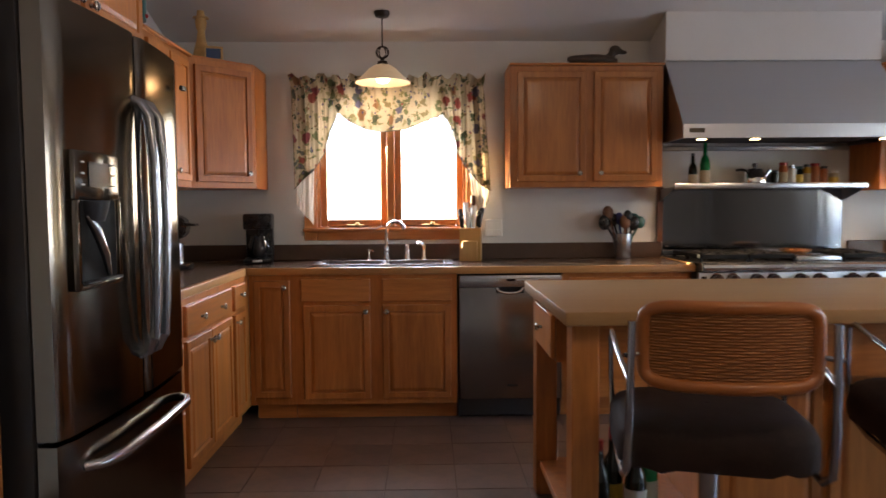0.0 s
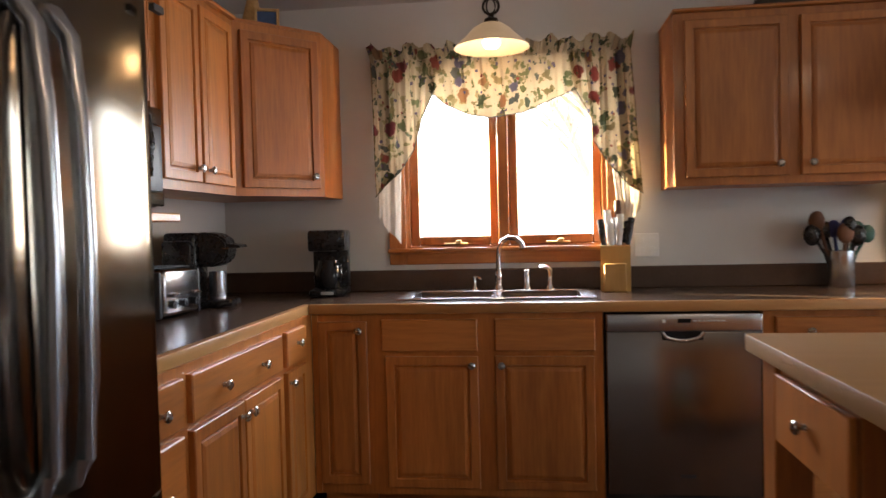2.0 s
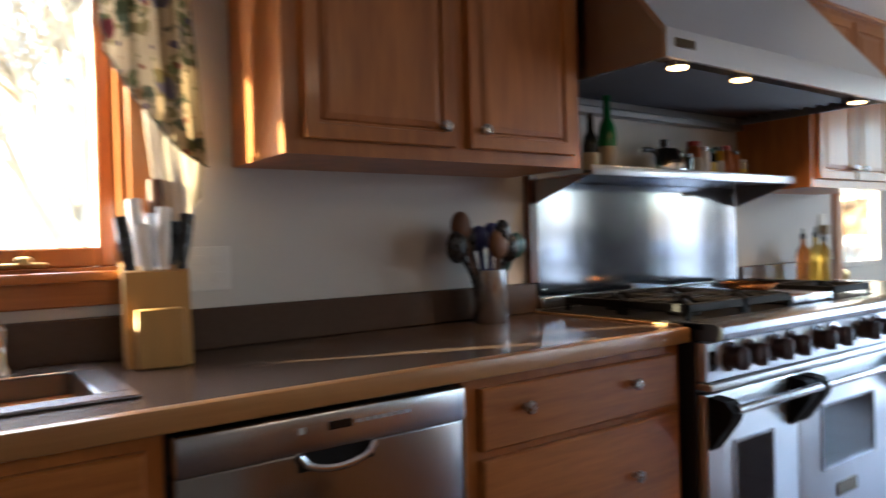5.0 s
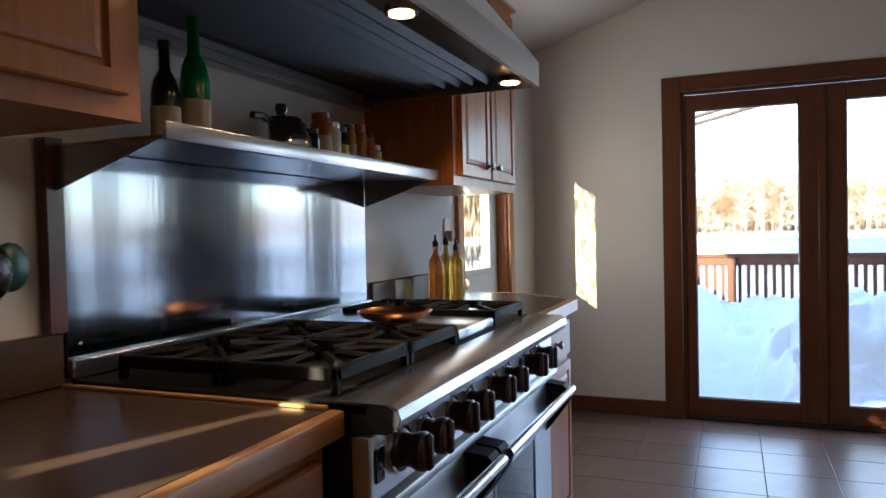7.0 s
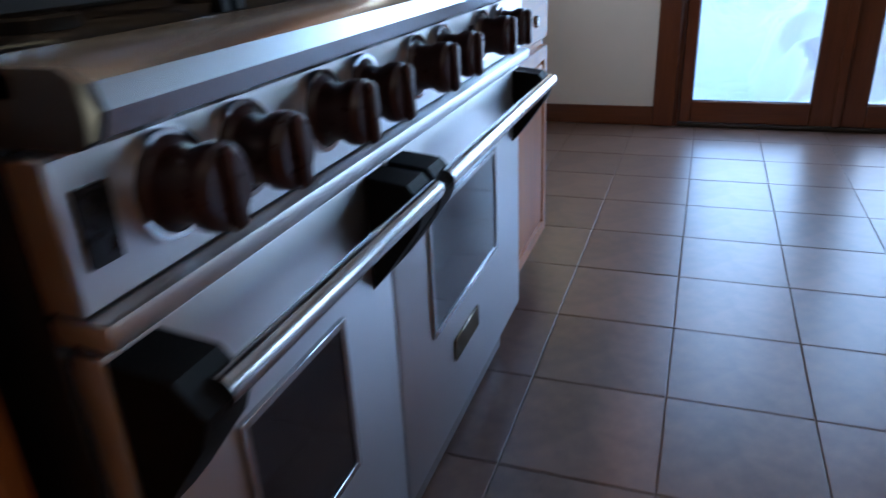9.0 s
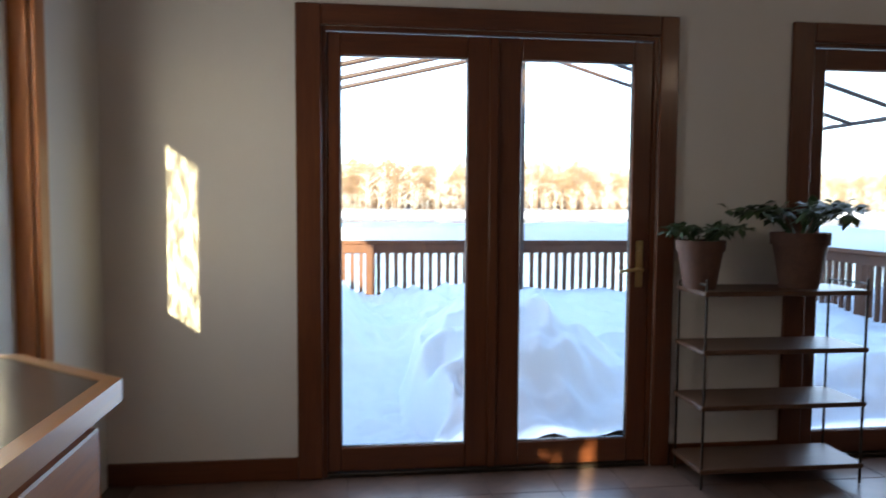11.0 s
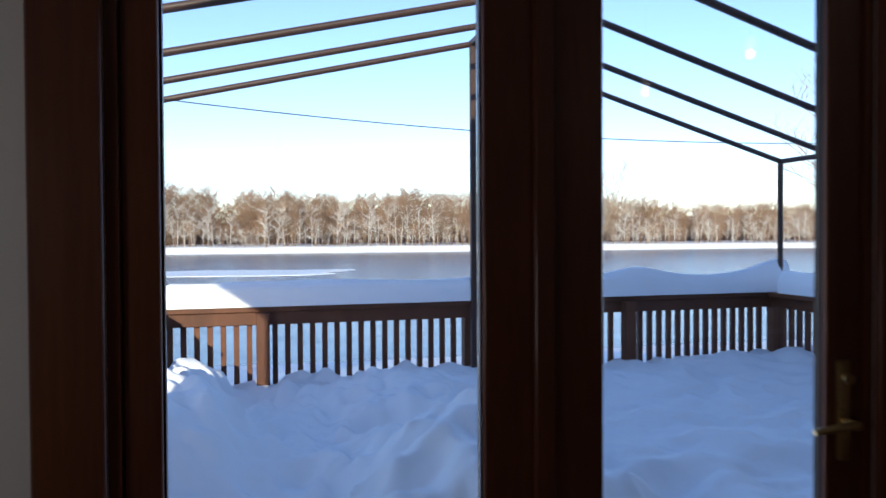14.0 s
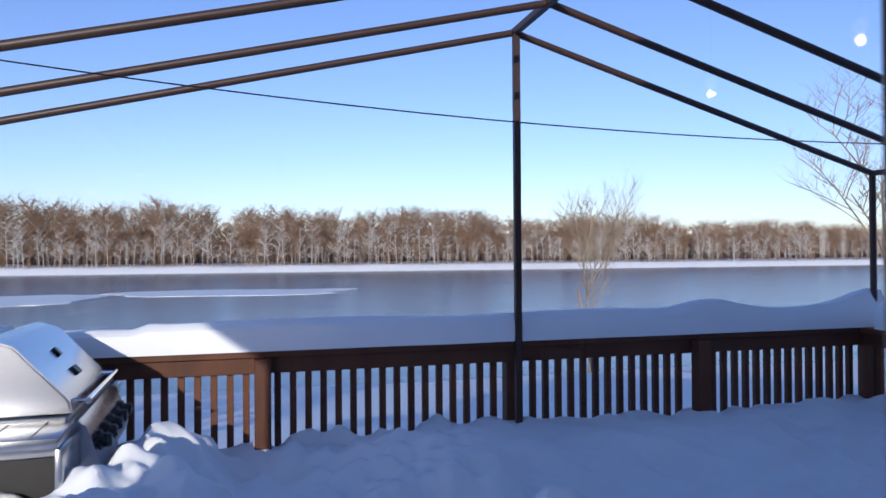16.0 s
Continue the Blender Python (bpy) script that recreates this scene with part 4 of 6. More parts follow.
part("base", s, M_chrome, fa)
pts = [(0, 0, 0.09), (0, 0, 0.15), (0.004, -0.006, 0.20), (0.024, -0.025, 0.236), (0.055, -0.055, 0.252), (0.09, -0.085, 0.246), (0.112, -0.105, 0.225), (0.118, -0.112, 0.200)]
part("spout", tube(bmesh.new(), pts, [0.013, 0.013, 0.013, 0.013, 0.013, 0.013, 0.013, 0.015], 14), M_chrome, fa)
part("lever", lathe(bmesh.new(), [(0.022, 0), (0.022, 0.008), (0.014, 0.02), (0.017, 0.055), (0.014, 0.075), (0.016, 0.09), (0.006, 0.10), (0, 0.10)], 16, (0.135, 0, 0)), M_chrome, fa, "chrome lever handle")
sp = thing("side_sprayer", (fx + 0.245, fy, zt), "chrome side sprayer with a curved head", "sprayer")
part("body", lathe(bmesh.new(), [(0.022, 0), (0.020, 0.01), (0.012, 0.022), (0.012, 0.07), (0, 0.075)], 14), M_chrome, sp)
part("head", tube(bmesh.new(), [(0.0, 0, 0.06), (0, -0.004, 0.088), (-0.012, -0.012, 0.104), (-0.035, -0.024, 0.108), (-0.050, -0.032, 0.104)], [0.014, 0.015, 0.014, 0.012, 0.012], 12), M_chrome, sp)
so = thing("soap_dispenser", (fx - 0.115, fy - 0.01, zt), "small chrome soap pump", "soap pump")
part("pump", lathe(bmesh.new(), [(0.017, 0), (0.014, 0.01), (0.007, 0.02), (0.007, 0.05), (0.012, 0.055), (0.012, 0.065), (0, 0.068)], 12), M_chrome, so)
part("nozzle", tube(bmesh.new(), [(0, 0, 0.060), (0.02, -0.015, 0.062), (0.03, -0.025, 0.055)], 0.005, 8), M_chrome, so)

# valance over the window
cu = thing("valance", (0, 0, 0), "cream fruit-print valance with a swag and slanting side tails", "curtain")
vx0, vx1, vz = 0.975, 2.225, 2.115
CY = NY - 0.07


def along(pts, u):
    """A point on a polyline of (u, x, z)."""
    for (a, xa, za), (b, xb, zb) in zip(pts, pts[1:]):
        if u <= b:
            w = (u - a) / (b - a)
            return xa + (xb - xa) * w, za + (zb - za) * w
    return pts[-1][1], pts[-1][2]


def cloth(top, hem, y, folds, amp, nx=60, nz=16, settle=0.75, belly=0.0):
    """A hanging cloth between an upper edge and a hem, each a polyline of (u, x, z)."""
    bm = bmesh.new()
    grid = []
    for j in range(nz + 1):
        row = []
        v = j / nz
        for i in range(nx + 1):
            u = i / nx
            (xa, za), (xb, zb) = along(top, u), along(hem, u)
            x, z = xa + (xb - xa) * v, za + (zb - za) * v
            a = amp * (1.0 - settle + settle * abs(math.cos(v * 1.9)))
            off = a * math.sin(u * folds * math.tau + 0.8 * math.sin(v * 2.3 + u * 5)) + 0.35 * a * math.sin(u * folds * 2.7 * math.tau + 1.3)
            sag = belly * math.sin(v * math.pi * 2.2) * math.sin(u * math.pi)
            row.append(bm.verts.new((x + 0.2 * off, y - 0.02 + off + sag, z)))
        grid.append(row)
    for j in range(nz):
        for i in range(nx):
            bm.faces.new((grid[j][i], grid[j][i + 1], grid[j + 1][i + 1], grid[j + 1][i]))
    bmesh.ops.solidify(bm, geom=bm.faces[:], thickness=0.0025)
    return bm


def piping(hem, y):
    return tube(bmesh.new(), [(along(hem, k / 40)[0], y - 0.024 + 0.004 * math.sin(k * 1.7), along(hem, k / 40)[1]) for k in range(41)], 0.0026, 6)


M_pipe = mk("dark_green_piping", (0.12, 0.12, 0.09), 0.85, var=0.1, bump=0)
part("rod", tube(bmesh.new(), [(vx0 + 0.02, CY + 0.012, vz - 0.055), (vx1 - 0.02, CY + 0.012, vz - 0.055)], 0.009), M_white, cu)
n_r = 44
ruffle = [(k / n_r, vx0 - 0.02 + (vx1 - vx0 + 0.04) * k / n_r, vz + 0.018 * math.sin(k * 1.9) + 0.010 * math.sin(k * 0.83 + 1)) for k in range(n_r + 1)]
band = [(0, vx0, vz - 0.075), (1, vx1, vz - 0.075)]
part("header", cloth(ruffle, band, CY - 0.014, 24, 0.017, 200, 8, 0.3), M_floral, cu, "gathered ruffled header")
swag_hem = [(0, 1.265, 1.895), (0.12, 1.345, 1.825), (0.26, 1.455, 1.772), (0.42, 1.560, 1.752), (0.60, 1.720, 1.770), (0.80, 1.860, 1.828), (1, 1.975, 1.872)]
part("swag", cloth([(0, 1.22, vz - 0.070), (1, 2.0, vz - 0.070)], swag_hem, CY - 0.010, 9, 0.010, 110, 16, 0.9, 0.006), M_floral, cu, "centre swag with a curved hem")
part("swag_piping", piping(swag_hem, CY - 0.012), M_pipe, cu, "dark green piping")
left_hem = [(0, 0.988, 1.385), (0.20, 1.050, 1.450), (0.40, 1.116, 1.505), (0.60, 1.188, 1.613), (0.80, 1.228, 1.756), (1, 1.290, 1.895)]
right_hem = [(0, 1.960, 1.880), (0.22, 2.038, 1.730), (0.40, 2.050, 1.620), (0.60, 2.110, 1.520), (0.80, 2.205, 1.408), (1, 2.272, 1.368)]
part("tail", cloth([(0, vx0, vz - 0.068), (1, 1.31, vz - 0.068)], left_hem, CY - 0.020, 4.5, 0.016, 70, 30, 0.6), M_floral, cu, "printed side tail")
part("tail", cloth([(0, 1.93, vz - 0.068), (1, vx1, vz - 0.068)], right_hem, CY - 0.020, 4.5, 0.016, 70, 30, 0.6), M_floral, cu, "printed side tail")
part("tail_piping", piping(left_hem, CY - 0.022), M_pipe, cu, "dark green piping")
part("tail_piping", piping(right_hem, CY - 0.022), M_pipe, cu, "dark green piping")
part("lining", cloth([(0, 0.995, 1.42), (1, 1.118, 1.53)], [(0, 0.992, 1.295), (0.35, 1.030, 1.240), (1, 1.112, 1.150)], CY - 0.004, 1.6, 0.010, 24, 12, 0.2), M_lining, cu, "plain cream lining turned outward")
part("lining", cloth([(0, 2.130, 1.51), (1, 2.268, 1.40)], [(0, 2.165, 1.190), (0.5, 2.212, 1.235), (1, 2.262, 1.295)], CY - 0.004, 1.6, 0.010, 24, 12, 0.2), M_lining, cu, "plain cream lining turned outward")

# pendant lamp
PX, PY = 1.585, 5.54
pl = thing("pendant_lamp", (PX, PY, 0), "lit pendant lamp with an alabaster glass shade over the sink", "lamp")
prof = [(0.022, 2.150), (0.050, 2.142), (0.085, 2.120), (0.115, 2.088), (0.148, 2.058), (0.172, 2.036), (0.168, 2.034), (0.143, 2.054), (0.110, 2.083), (0.080, 2.114), (0.047, 2.136), (0.022, 2.144)]
shade = part("shade", lathe(bmesh.new(), prof, 40), M_shade, pl, "alabaster glass shade")
part("bulb", lathe(bmesh.new(), [(0.0, 2.032), (0.028, 2.036), (0.040, 2.050), (0.040, 2.066), (0.02, 2.092), (0.014, 2.12), (0, 2.12)], 18), M_bulb, pl, "lit bulb")
part("socket", lathe(bmesh.new(), [(0.0, 2.138), (0.018, 2.14), (0.034, 2.152), (0.030, 2.166), (0.014, 2.172), (0.012, 2.185), (0, 2.185)], 18), M_bronze, pl)
s = tube(bmesh.new(), [(0.036 * math.cos(k * math.tau / 20), 0, 2.222 + 0.036 * math.sin(k * math.tau / 20)) for k in range(21)], 0.006, 8)
tube(s, [(0.020 * math.cos(k * math.tau / 14), 0.006 * math.sin(k), 2.222 + 0.034 * math.sin(k * math.tau / 14)) for k in range(15)], 0.004, 8)
part("ring", s, M_bronze, pl, "dark scrolled metal ring")
ctop = CZ + SLOPE * (NY - PY)
part("stem", rod(bmesh.new(), (0, 0, 2.258), (0, 0, ctop - 0.02), 0.005, n=8), M_bronze, pl)
part("canopy", lathe(bmesh.new(), [(0.0, ctop - 0.03), (0.04, ctop - 0.02), (0.055, ctop + 0.012), (0, ctop + 0.012)], 20), M_bronze, pl)
lamp("pendant_bulb", "POINT", PEND, Matrix.Translation((PX, PY, 2.005)), (1.0, 0.68, 0.36), 0.03)


# two lamps hung from the high ceiling; their warm streaks show in the steel fronts and the door glass
M_bowlglass = mk("frosted_lamp_glass", (0.80, 0.70, 0.52), 0.4, var=0.05, scale=(9, 9, 9), bump=0, emit=(1.0, 0.72, 0.42), emit_k=1.2)


def hanging_lamp(x, y, z):
    zc = CZ + SLOPE * (NY - y) if y > RIDGE_Y else RZ - SLOPE * (RIDGE_Y - y)
    cl = thing("hanging_lamp", (x, y, 0), "warm lit glass bowl lamp hung from the high ceiling", "lamp", "hanging lamps")
    part("canopy", lathe(bmesh.new(), [(0.0, zc - 0.03), (0.05, zc - 0.025), (0.065, zc + 0.022), (0, zc + 0.022)], 20), M_bronze, cl)
    part("stem", rod(bmesh.new(), (0, 0, z + 0.04), (0, 0, zc - 0.028), 0.006, n=8), M_bronze, cl)
    part("bowl", lathe(bmesh.new(), [(0.0, z - 0.035), (0.02, z - 0.032), (0.036, z - 0.018), (0.042, z + 0.012), (0.02, z + 0.045), (0, z + 0.045)], 24), M_bowlglass, cl, "lit frosted glass bowl")
    lamp("hanging_bulb", "POINT", CEILL, Matrix.Translation((x, y, z - 0.07)), (1.0, 0.74, 0.48), 0.025)


hanging_lamp(3.05, 1.5, 2.62)
hanging_lamp(4.35, 1.5, 2.62)


# ---- range, shelf and hood ----
RX0, RX1, RF = 3.437, 4.656, 5.165
rg = thing("range", (0, 0, 0), "wide stainless double-oven gas range", "range")
part("body", box(RX0, RX1, RF + 0.03, NY - 0.03, 0.10, 0.905), M_dark, rg, smooth=False)
s = B(bmesh.new(), RX0, RX1, RF - 0.002, NY - 0.03, 0.905, 0.925, 0.003)
part("cooktop", s, M_iron, rg, "black burner well")
# rounded bullnose along the front
poly = [(RF + 0.06, 0.926), (RF - 0.035, 0.926), (RF - 0.052, 0.918), (RF - 0.058, 0.902), (RF - 0.052, 0.886), (RF - 0.035, 0.878), (RF + 0.06, 0.878)]
part("bullnose", prism(bmesh.new(), poly, RX0 + 0.008, RX1 - 0.008, "x"), M_steel_l, rg, "rounded front ledge")
for xx in (RX0, RX1 - 0.008):
    part("end_cap", prism(bmesh.new(), [(q[0], q[1]) for q in poly], xx, xx + 0.0075, "x"), M_dark, rg)
pn = part("control_panel", box(RX0, RX1, RF - 0.005, RF + 0.03, 0.762, 0.872, 0.003), M_range, rg, "stainless control panel")
part("ledge", box(RX0, RX1, RF - 0.022, RF + 0.03, 0.738, 0.760, 0.005, 2), M_range, rg, "stainless drip ledge")


def range_knob(x, z):
    k = lathe(bmesh.new(), [(0.0, 0), (0.036, 0.0), (0.037, 0.007), (0.030, 0.013), (0.028, 0.030), (0.033, 0.040), (0.033, 0.052), (0.026, 0.058), (0, 0.059)], 24, (x, RF - 0.005, z), "y")
    B(k, x - 0.009, x + 0.009, RF - 0.072, RF - 0.058, z - 0.031, z + 0.031, 0.005)
    kk = part("knob", k, M_knob, pn, "dark maroon burner knob")
    part("bezel", lathe(bmesh.new(), [(0.0372, 0), (0.042, 0.0), (0.042, 0.009), (0.0372, 0.009), (0.0372, 0)], 20, (x, RF - 0.0055, z), "y"), M_chrome, kk)


for x in (3.535, 3.630, 3.770, 3.868, 4.030, 4.140, 4.340, 4.455):
    range_knob(x, 0.826)
for x in (3.465, 4.30):
    part("oven_switch", box(x - 0.014, x + 0.014, RF - 0.009, RF - 0.004, 0.793, 0.848), M_black, pn, smooth=False)


def oven(x0, x1, wx0, wx1, wz0, wz1):
    d = part("oven_door", box(x0, x1, RF + 0.0, RF + 0.032, 0.15, 0.728, 0.006, 2), M_range, rg)
    f = bmesh.new()
    e = 0.010
    for q in ((wx0 - e, wx0, wz0 - e, wz1 + e), (wx1, wx1 + e, wz0 - e, wz1 + e), (wx0, wx1, wz0 - e, wz0), (wx0, wx1, wz1, wz1 + e)):
        B(f, q[0], q[1], RF - 0.006, RF + 0.002, q[2], q[3], 0.001)
    part("window_trim", f, M_steel_l, d)
    part("window", box(wx0, wx1, RF - 0.003, RF + 0.001, wz0, wz1), M_pane, d, "black oven glass", smooth=False)
    for x in (x0 + 0.004, x1 - 0.058):
        p = [(RF - 0.001, 0.722), (RF - 0.055, 0.716), (RF - 0.078, 0.690), (RF - 0.068, 0.662), (RF - 0.022, 0.598), (RF - 0.001, 0.572)]
        part("handle_bracket", prism(bmesh.new(), p, x, x + 0.054, "x"), M_iron, d, "wedge-shaped black handle bracket")
    part("handle", rod(bmesh.new(), (x0 + 0.030, RF - 0.070, 0.694), (x1 - 0.004, RF - 0.070, 0.694), 0.0135, n=14), M_satin, d, "stainless bar handle")
    return d


oven(RX0 + 0.006, 3.925, 3.575, 3.765, 0.375, 0.572)
od = oven(3.932, RX1 - 0.006, 4.07, 4.43, 0.395, 0.592)
part("badge", box(4.16, 4.30, RF - 0.005, RF + 0.001, 0.280, 0.325, 0.002), M_steel_v, od, "small plain badge")
part("kick_plate", box(RX0 + 0.01, RX1 - 0.01, RF + 0.05, RF + 0.07, 0.02, 0.14), M_steel, rg, smooth=False)
for x in (RX0 + 0.05, RX1 - 0.05):
    for y in (RF + 0.10, NY - 0.10):
        part("leg", rod(bmesh.new(), (x, y, 0.003), (x, y, 0.10), 0.02, n=12), M_dark, rg)


def grate(x0, x1):
    s = bmesh.new()
    for y0, y1 in ((RF + 0.075, RF + 0.315), (RF + 0.325, RF + 0.565)):
        z = 0.966
        for q in ((x0, x1, y0, y0 + 0.014), (x0, x1, y1 - 0.014, y1), (x0, x0 + 0.014, y0, y1), (x1 - 0.014, x1, y0, y1)):
            B(s, *q, z - 0.020, z + 0.006, 0.003)
        cx, cy = (x0 + x1) / 2, (y0 + y1) / 2
        for k in range(8):
            a = k * math.tau / 8
            dx, dy = math.cos(a), math.sin(a)
            L = min((x1 - x0) / 2 / max(abs(dx), 1e-3), (y1 - y0) / 2 / max(abs(dy), 1e-3)) - 0.006
            tube(s, [(cx + dx * 0.035, cy + dy * 0.035, z + 0.004), (cx + dx * L, cy + dy * L, z - 0.002)], 0.0085, 6)
        for px in (x0 + 0.007, x1 - 0.007):
            for py in (y0 + 0.007, y1 - 0.007):
                B(s, px - 0.007, px + 0.007, py - 0.007, py + 0.007, 0.9255, z - 0.01)
    g = part("grate", s, M_iron, rg, "black cast-iron burner grate")
    for cy in (RF + 0.195, RF + 0.445):
        part("burner", lathe(bmesh.new(), [(0.0, 0), (0.052, 0), (0.050, 0.010), (0.036, 0.012), (0.034, 0.020), (0, 0.021)], 18, ((x0 + x1) / 2, cy, 0.9255)), M_iron, rg)


grate(RX0 + 0.04, RX0 + 0.325)
grate(RX0 + 0.335, RX0 + 0.60)
grate(RX1 - 0.325, RX1 - 0.04)
part("griddle", box(RX0 + 0.615, RX1 - 0.335, RF + 0.075, RF + 0.565, 0.9255, 0.957, 0.006, 2), M_steel_l, rg, "flat stainless griddle")
sr = single("spoon_rest", lathe(bmesh.new(), [(0.0, 0.006), (0.05, 0.004), (0.075, 0.012), (0.085, 0.022), (0.082, 0.023), (0.07, 0.014), (0, 0.009)], 24), M_copper, "small copper dish resting on the griddle", "dish", Matrix.Translation((RX0 + 0.72, RF + 0.30, 0.9545)) @ Matrix.Diagonal((1.2, 1.2, 1.5, 1.0)))
# stainless splash behind the range
sb = thing("range_splashback", (0, 0, 0), "tall stainless sheet behind the range", "splashback")
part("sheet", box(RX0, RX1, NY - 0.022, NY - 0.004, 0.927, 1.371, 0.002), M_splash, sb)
part("back_ledge", box(RX0, RX1, NY - 0.040, NY - 0.0225, 0.927, 0.965, 0.003), M_steel_l, sb, "low folded back ledge")
for x in (RX0 + 0.03, RX1 - 0.03):
    for z in (0.99, 1.34):
        part("screw", lathe(bmesh.new(), [(0, 0), (0.006, 0), (0.005, 0.002), (0, 0.003)], 10, (x, NY - 0.022, z), "y"), M_chrome, sb)
sh = thing("plate_shelf", (0, 0, 0), "stainless shelf over the range holding bottles", "shelf")
z = 1.372
part("board", box(RX0 - 0.02, RX1 + 0.0, 5.545, NY - 0.004, z, z + 0.006, 0.001), M_steel_l, sh)
part("lip", box(RX0 - 0.02, RX1 + 0.0, 5.535, 5.545, z - 0.004, z + 0.030, 0.003, 2), M_steel_l, sh, "raised front lip")
for x in (RX0 - 0.02, RX1 - 0.003):
    part("gusset", prism(bmesh.new(), [(5.55, z), (NY - 0.024, z), (NY - 0.024, z - 0.085)], x, x + 0.003, "x"), M_steel, sh, smooth=False)
# hood
hd = thing("range_hood", (0, 0, 0), "wide stainless range hood with lit lamps", "range hood")
HX0, HX1 = 3.345, 4.70
hz0, hz1, hz2 = 1.655, 1.735, 2.163
fy = 5.195
s = bmesh.new()
prism(s, [(fy, hz0), (fy, hz1), (5.53, hz2), (5.545, hz2), (fy + 0.014, hz1 - 0.005), (fy + 0.014, hz0)], HX0, HX1, "x")
part("canopy", s, M_hood, hd)
for x in (HX0, HX1 - 0.012):
    s = prism(bmesh.new(), [(fy + 0.015, hz0), (fy + 0.015, hz1 - 0.006), (5.545, hz2 - 0.001), (NY - 0.006, hz2 - 0.001), (NY - 0.006, hz0)], x + 0.001, x + 0.011, "x")
    part("side", s, M_steel, hd)
part("underside", box(HX0 + 0.012, HX1 - 0.012, fy + 0.015, NY - 0.006, hz0 + 0.035, hz0 + 0.042), M_dark, hd, smooth=False)
for k in range(9):
    y = 5.34 + k * 0.05
    part("baffle", prism(bmesh.new(), [(y, hz0 + 0.034), (y + 0.035, hz0 + 0.034), (y + 0.017, hz0 + 0.016)], HX0 + 0.05, HX1 - 0.05, "x"), M_dark, hd, smooth=False)
part("badge", box(HX0 + 0.035, HX0 + 0.125, fy - 0.004, fy + 0.001, hz0 + 0.030, hz0 + 0.056, 0.002), M_steel_v, hd, "small plain badge")
for x in (HX0 + 0.13, HX0 + 0.45, HX1 - 0.13):
    part("lamp_lens", lathe(bmesh.new(), [(0.0, 0), (0.027, 0), (0.027, 0.012), (0, 0.012)], 18, (x, 5.255, hz0 - 0.007)), M_halo, hd, "lit halogen lamp")
    part("lamp_ring", lathe(bmesh.new(), [(0.0275, 0), (0.036, 0), (0.036, 0.018), (0.0275, 0.018), (0.0275, 0)], 18, (x, 5.255, hz0 - 0.004)), M_chrome, hd)
    o = lamp("hood_lamp", "SPOT", HOODL, look((x, 5.262, hz0 - 0.012), (x, 5.34, 0.9)), (1.0, 0.66, 0.36), 0.03)
    o.data.spot_size, o.data.spot_blend = radians(115), 0.6
part("rear_rail", box(HX0 + 0.02, HX1 - 0.02, NY - 0.05, NY - 0.006, hz0 - 0.03, hz0, 0.004), M_steel, hd, "ribbed stainless strip")


# ---- small things in the kitchen ----
def bottle(name, loc, prof, mat, label, cat, lab=None, cap=None, group=""):
    o = thing(name, loc, label, cat, group)
    part("body", lathe(bmesh.new(), prof, 18), mat, o)
    if lab:
        r, z0, z1, m = lab
        part("label", lathe(bmesh.new(), [(r, z0), (r + 0.0008, z0), (r + 0.0008, z1), (r, z1), (r, z0)], 18), m, o, "plain paper label")
    if cap:
        r, z0, z1, m = cap
        part("cap", lathe(bmesh.new(), [(0, z0), (r, z0), (r, z1), (0, z1)], 14), m, o)
    return o


ZS = 1.3785
wine = [(0.0, 0), (0.033, 0.001), (0.034, 0.006), (0.034, 0.125), (0.028, 0.155), (0.014, 0.180), (0.0125, 0.245), (0, 0.245)]
bottle("bottle", (3.592, 5.70, ZS), [(r * 0.85, z * 0.90) for r, z in wine], M_darkglass, "dark glass bottle on the stainless shelf", "bottle", (0.0293, 0.025, 0.085, M_label), (0.0125, 0.205, 0.222, M_black), "bottles on the range shelf")
bottle("bottle", (3.668, 5.69, ZS), [(r * 0.95, z * 1.18) for r, z in wine], M_green, "bright green glass bottle on the stainless shelf", "bottle", (0.0327, 0.03, 0.11, M_label), (0.0125, 0.272, 0.290, M_green), "bottles on the range shelf")
for k in range(3):
    bottle("shot_glass", (3.745 + 0.038 * k, 5.72 - 0.02 * (k % 2), ZS), [(0, 0), (0.014, 0.0), (0.017, 0.05), (0.0155, 0.05), (0.012, 0.008), (0, 0.008)], M_glass, "small clear glass on the range shelf", "glass", group="small glasses")
tk = thing("teapot", (4.00, 5.70, ZS), "small polished steel coffee pot with a dark knob", "teapot")
tk.scale = (1.22, 1.22, 1.22)
part("body", lathe(bmesh.new(), [(0.0, 0), (0.060, 0.0), (0.066, 0.012), (0.060, 0.055), (0.046, 0.085), (0.040, 0.098), (0.0, 0.104)], 22), M_chrome, tk)
part("lid_knob", lathe(bmesh.new(), [(0, 0.103), (0.010, 0.105), (0.014, 0.118), (0.012, 0.128), (0, 0.130)], 14), M_black, tk)
part("handle", tube(bmesh.new(), [(-0.045, 0, 0.088), (-0.07, 0, 0.094), (-0.10, 0, 0.092)], 0.008, 8), M_black, tk, "black handle")
part("spout", tube(bmesh.new(), [(0.05, 0, 0.05), (0.07, 0, 0.075), (0.082, 0, 0.095)], [0.012, 0.010, 0.008], 10), M_chrome, tk)
jars = ((4.135, 0.027, 0.085, M_darkglass, M_black, None), (4.19, 0.030, 0.125, M_amber, M_red, M_label), (4.245, 0.024, 0.110, M_white, M_steel_l, None), (4.295, 0.026, 0.105, M_darkglass, M_teal, M_yellow),
        (4.345, 0.024, 0.115, M_oil, M_black, M_label), (4.40, 0.032, 0.120, M_amber, M_red, None), (4.455, 0.024, 0.105, M_amber, M_black, None), (4.535, 0.030, 0.082, M_label, M_white, M_yellow))
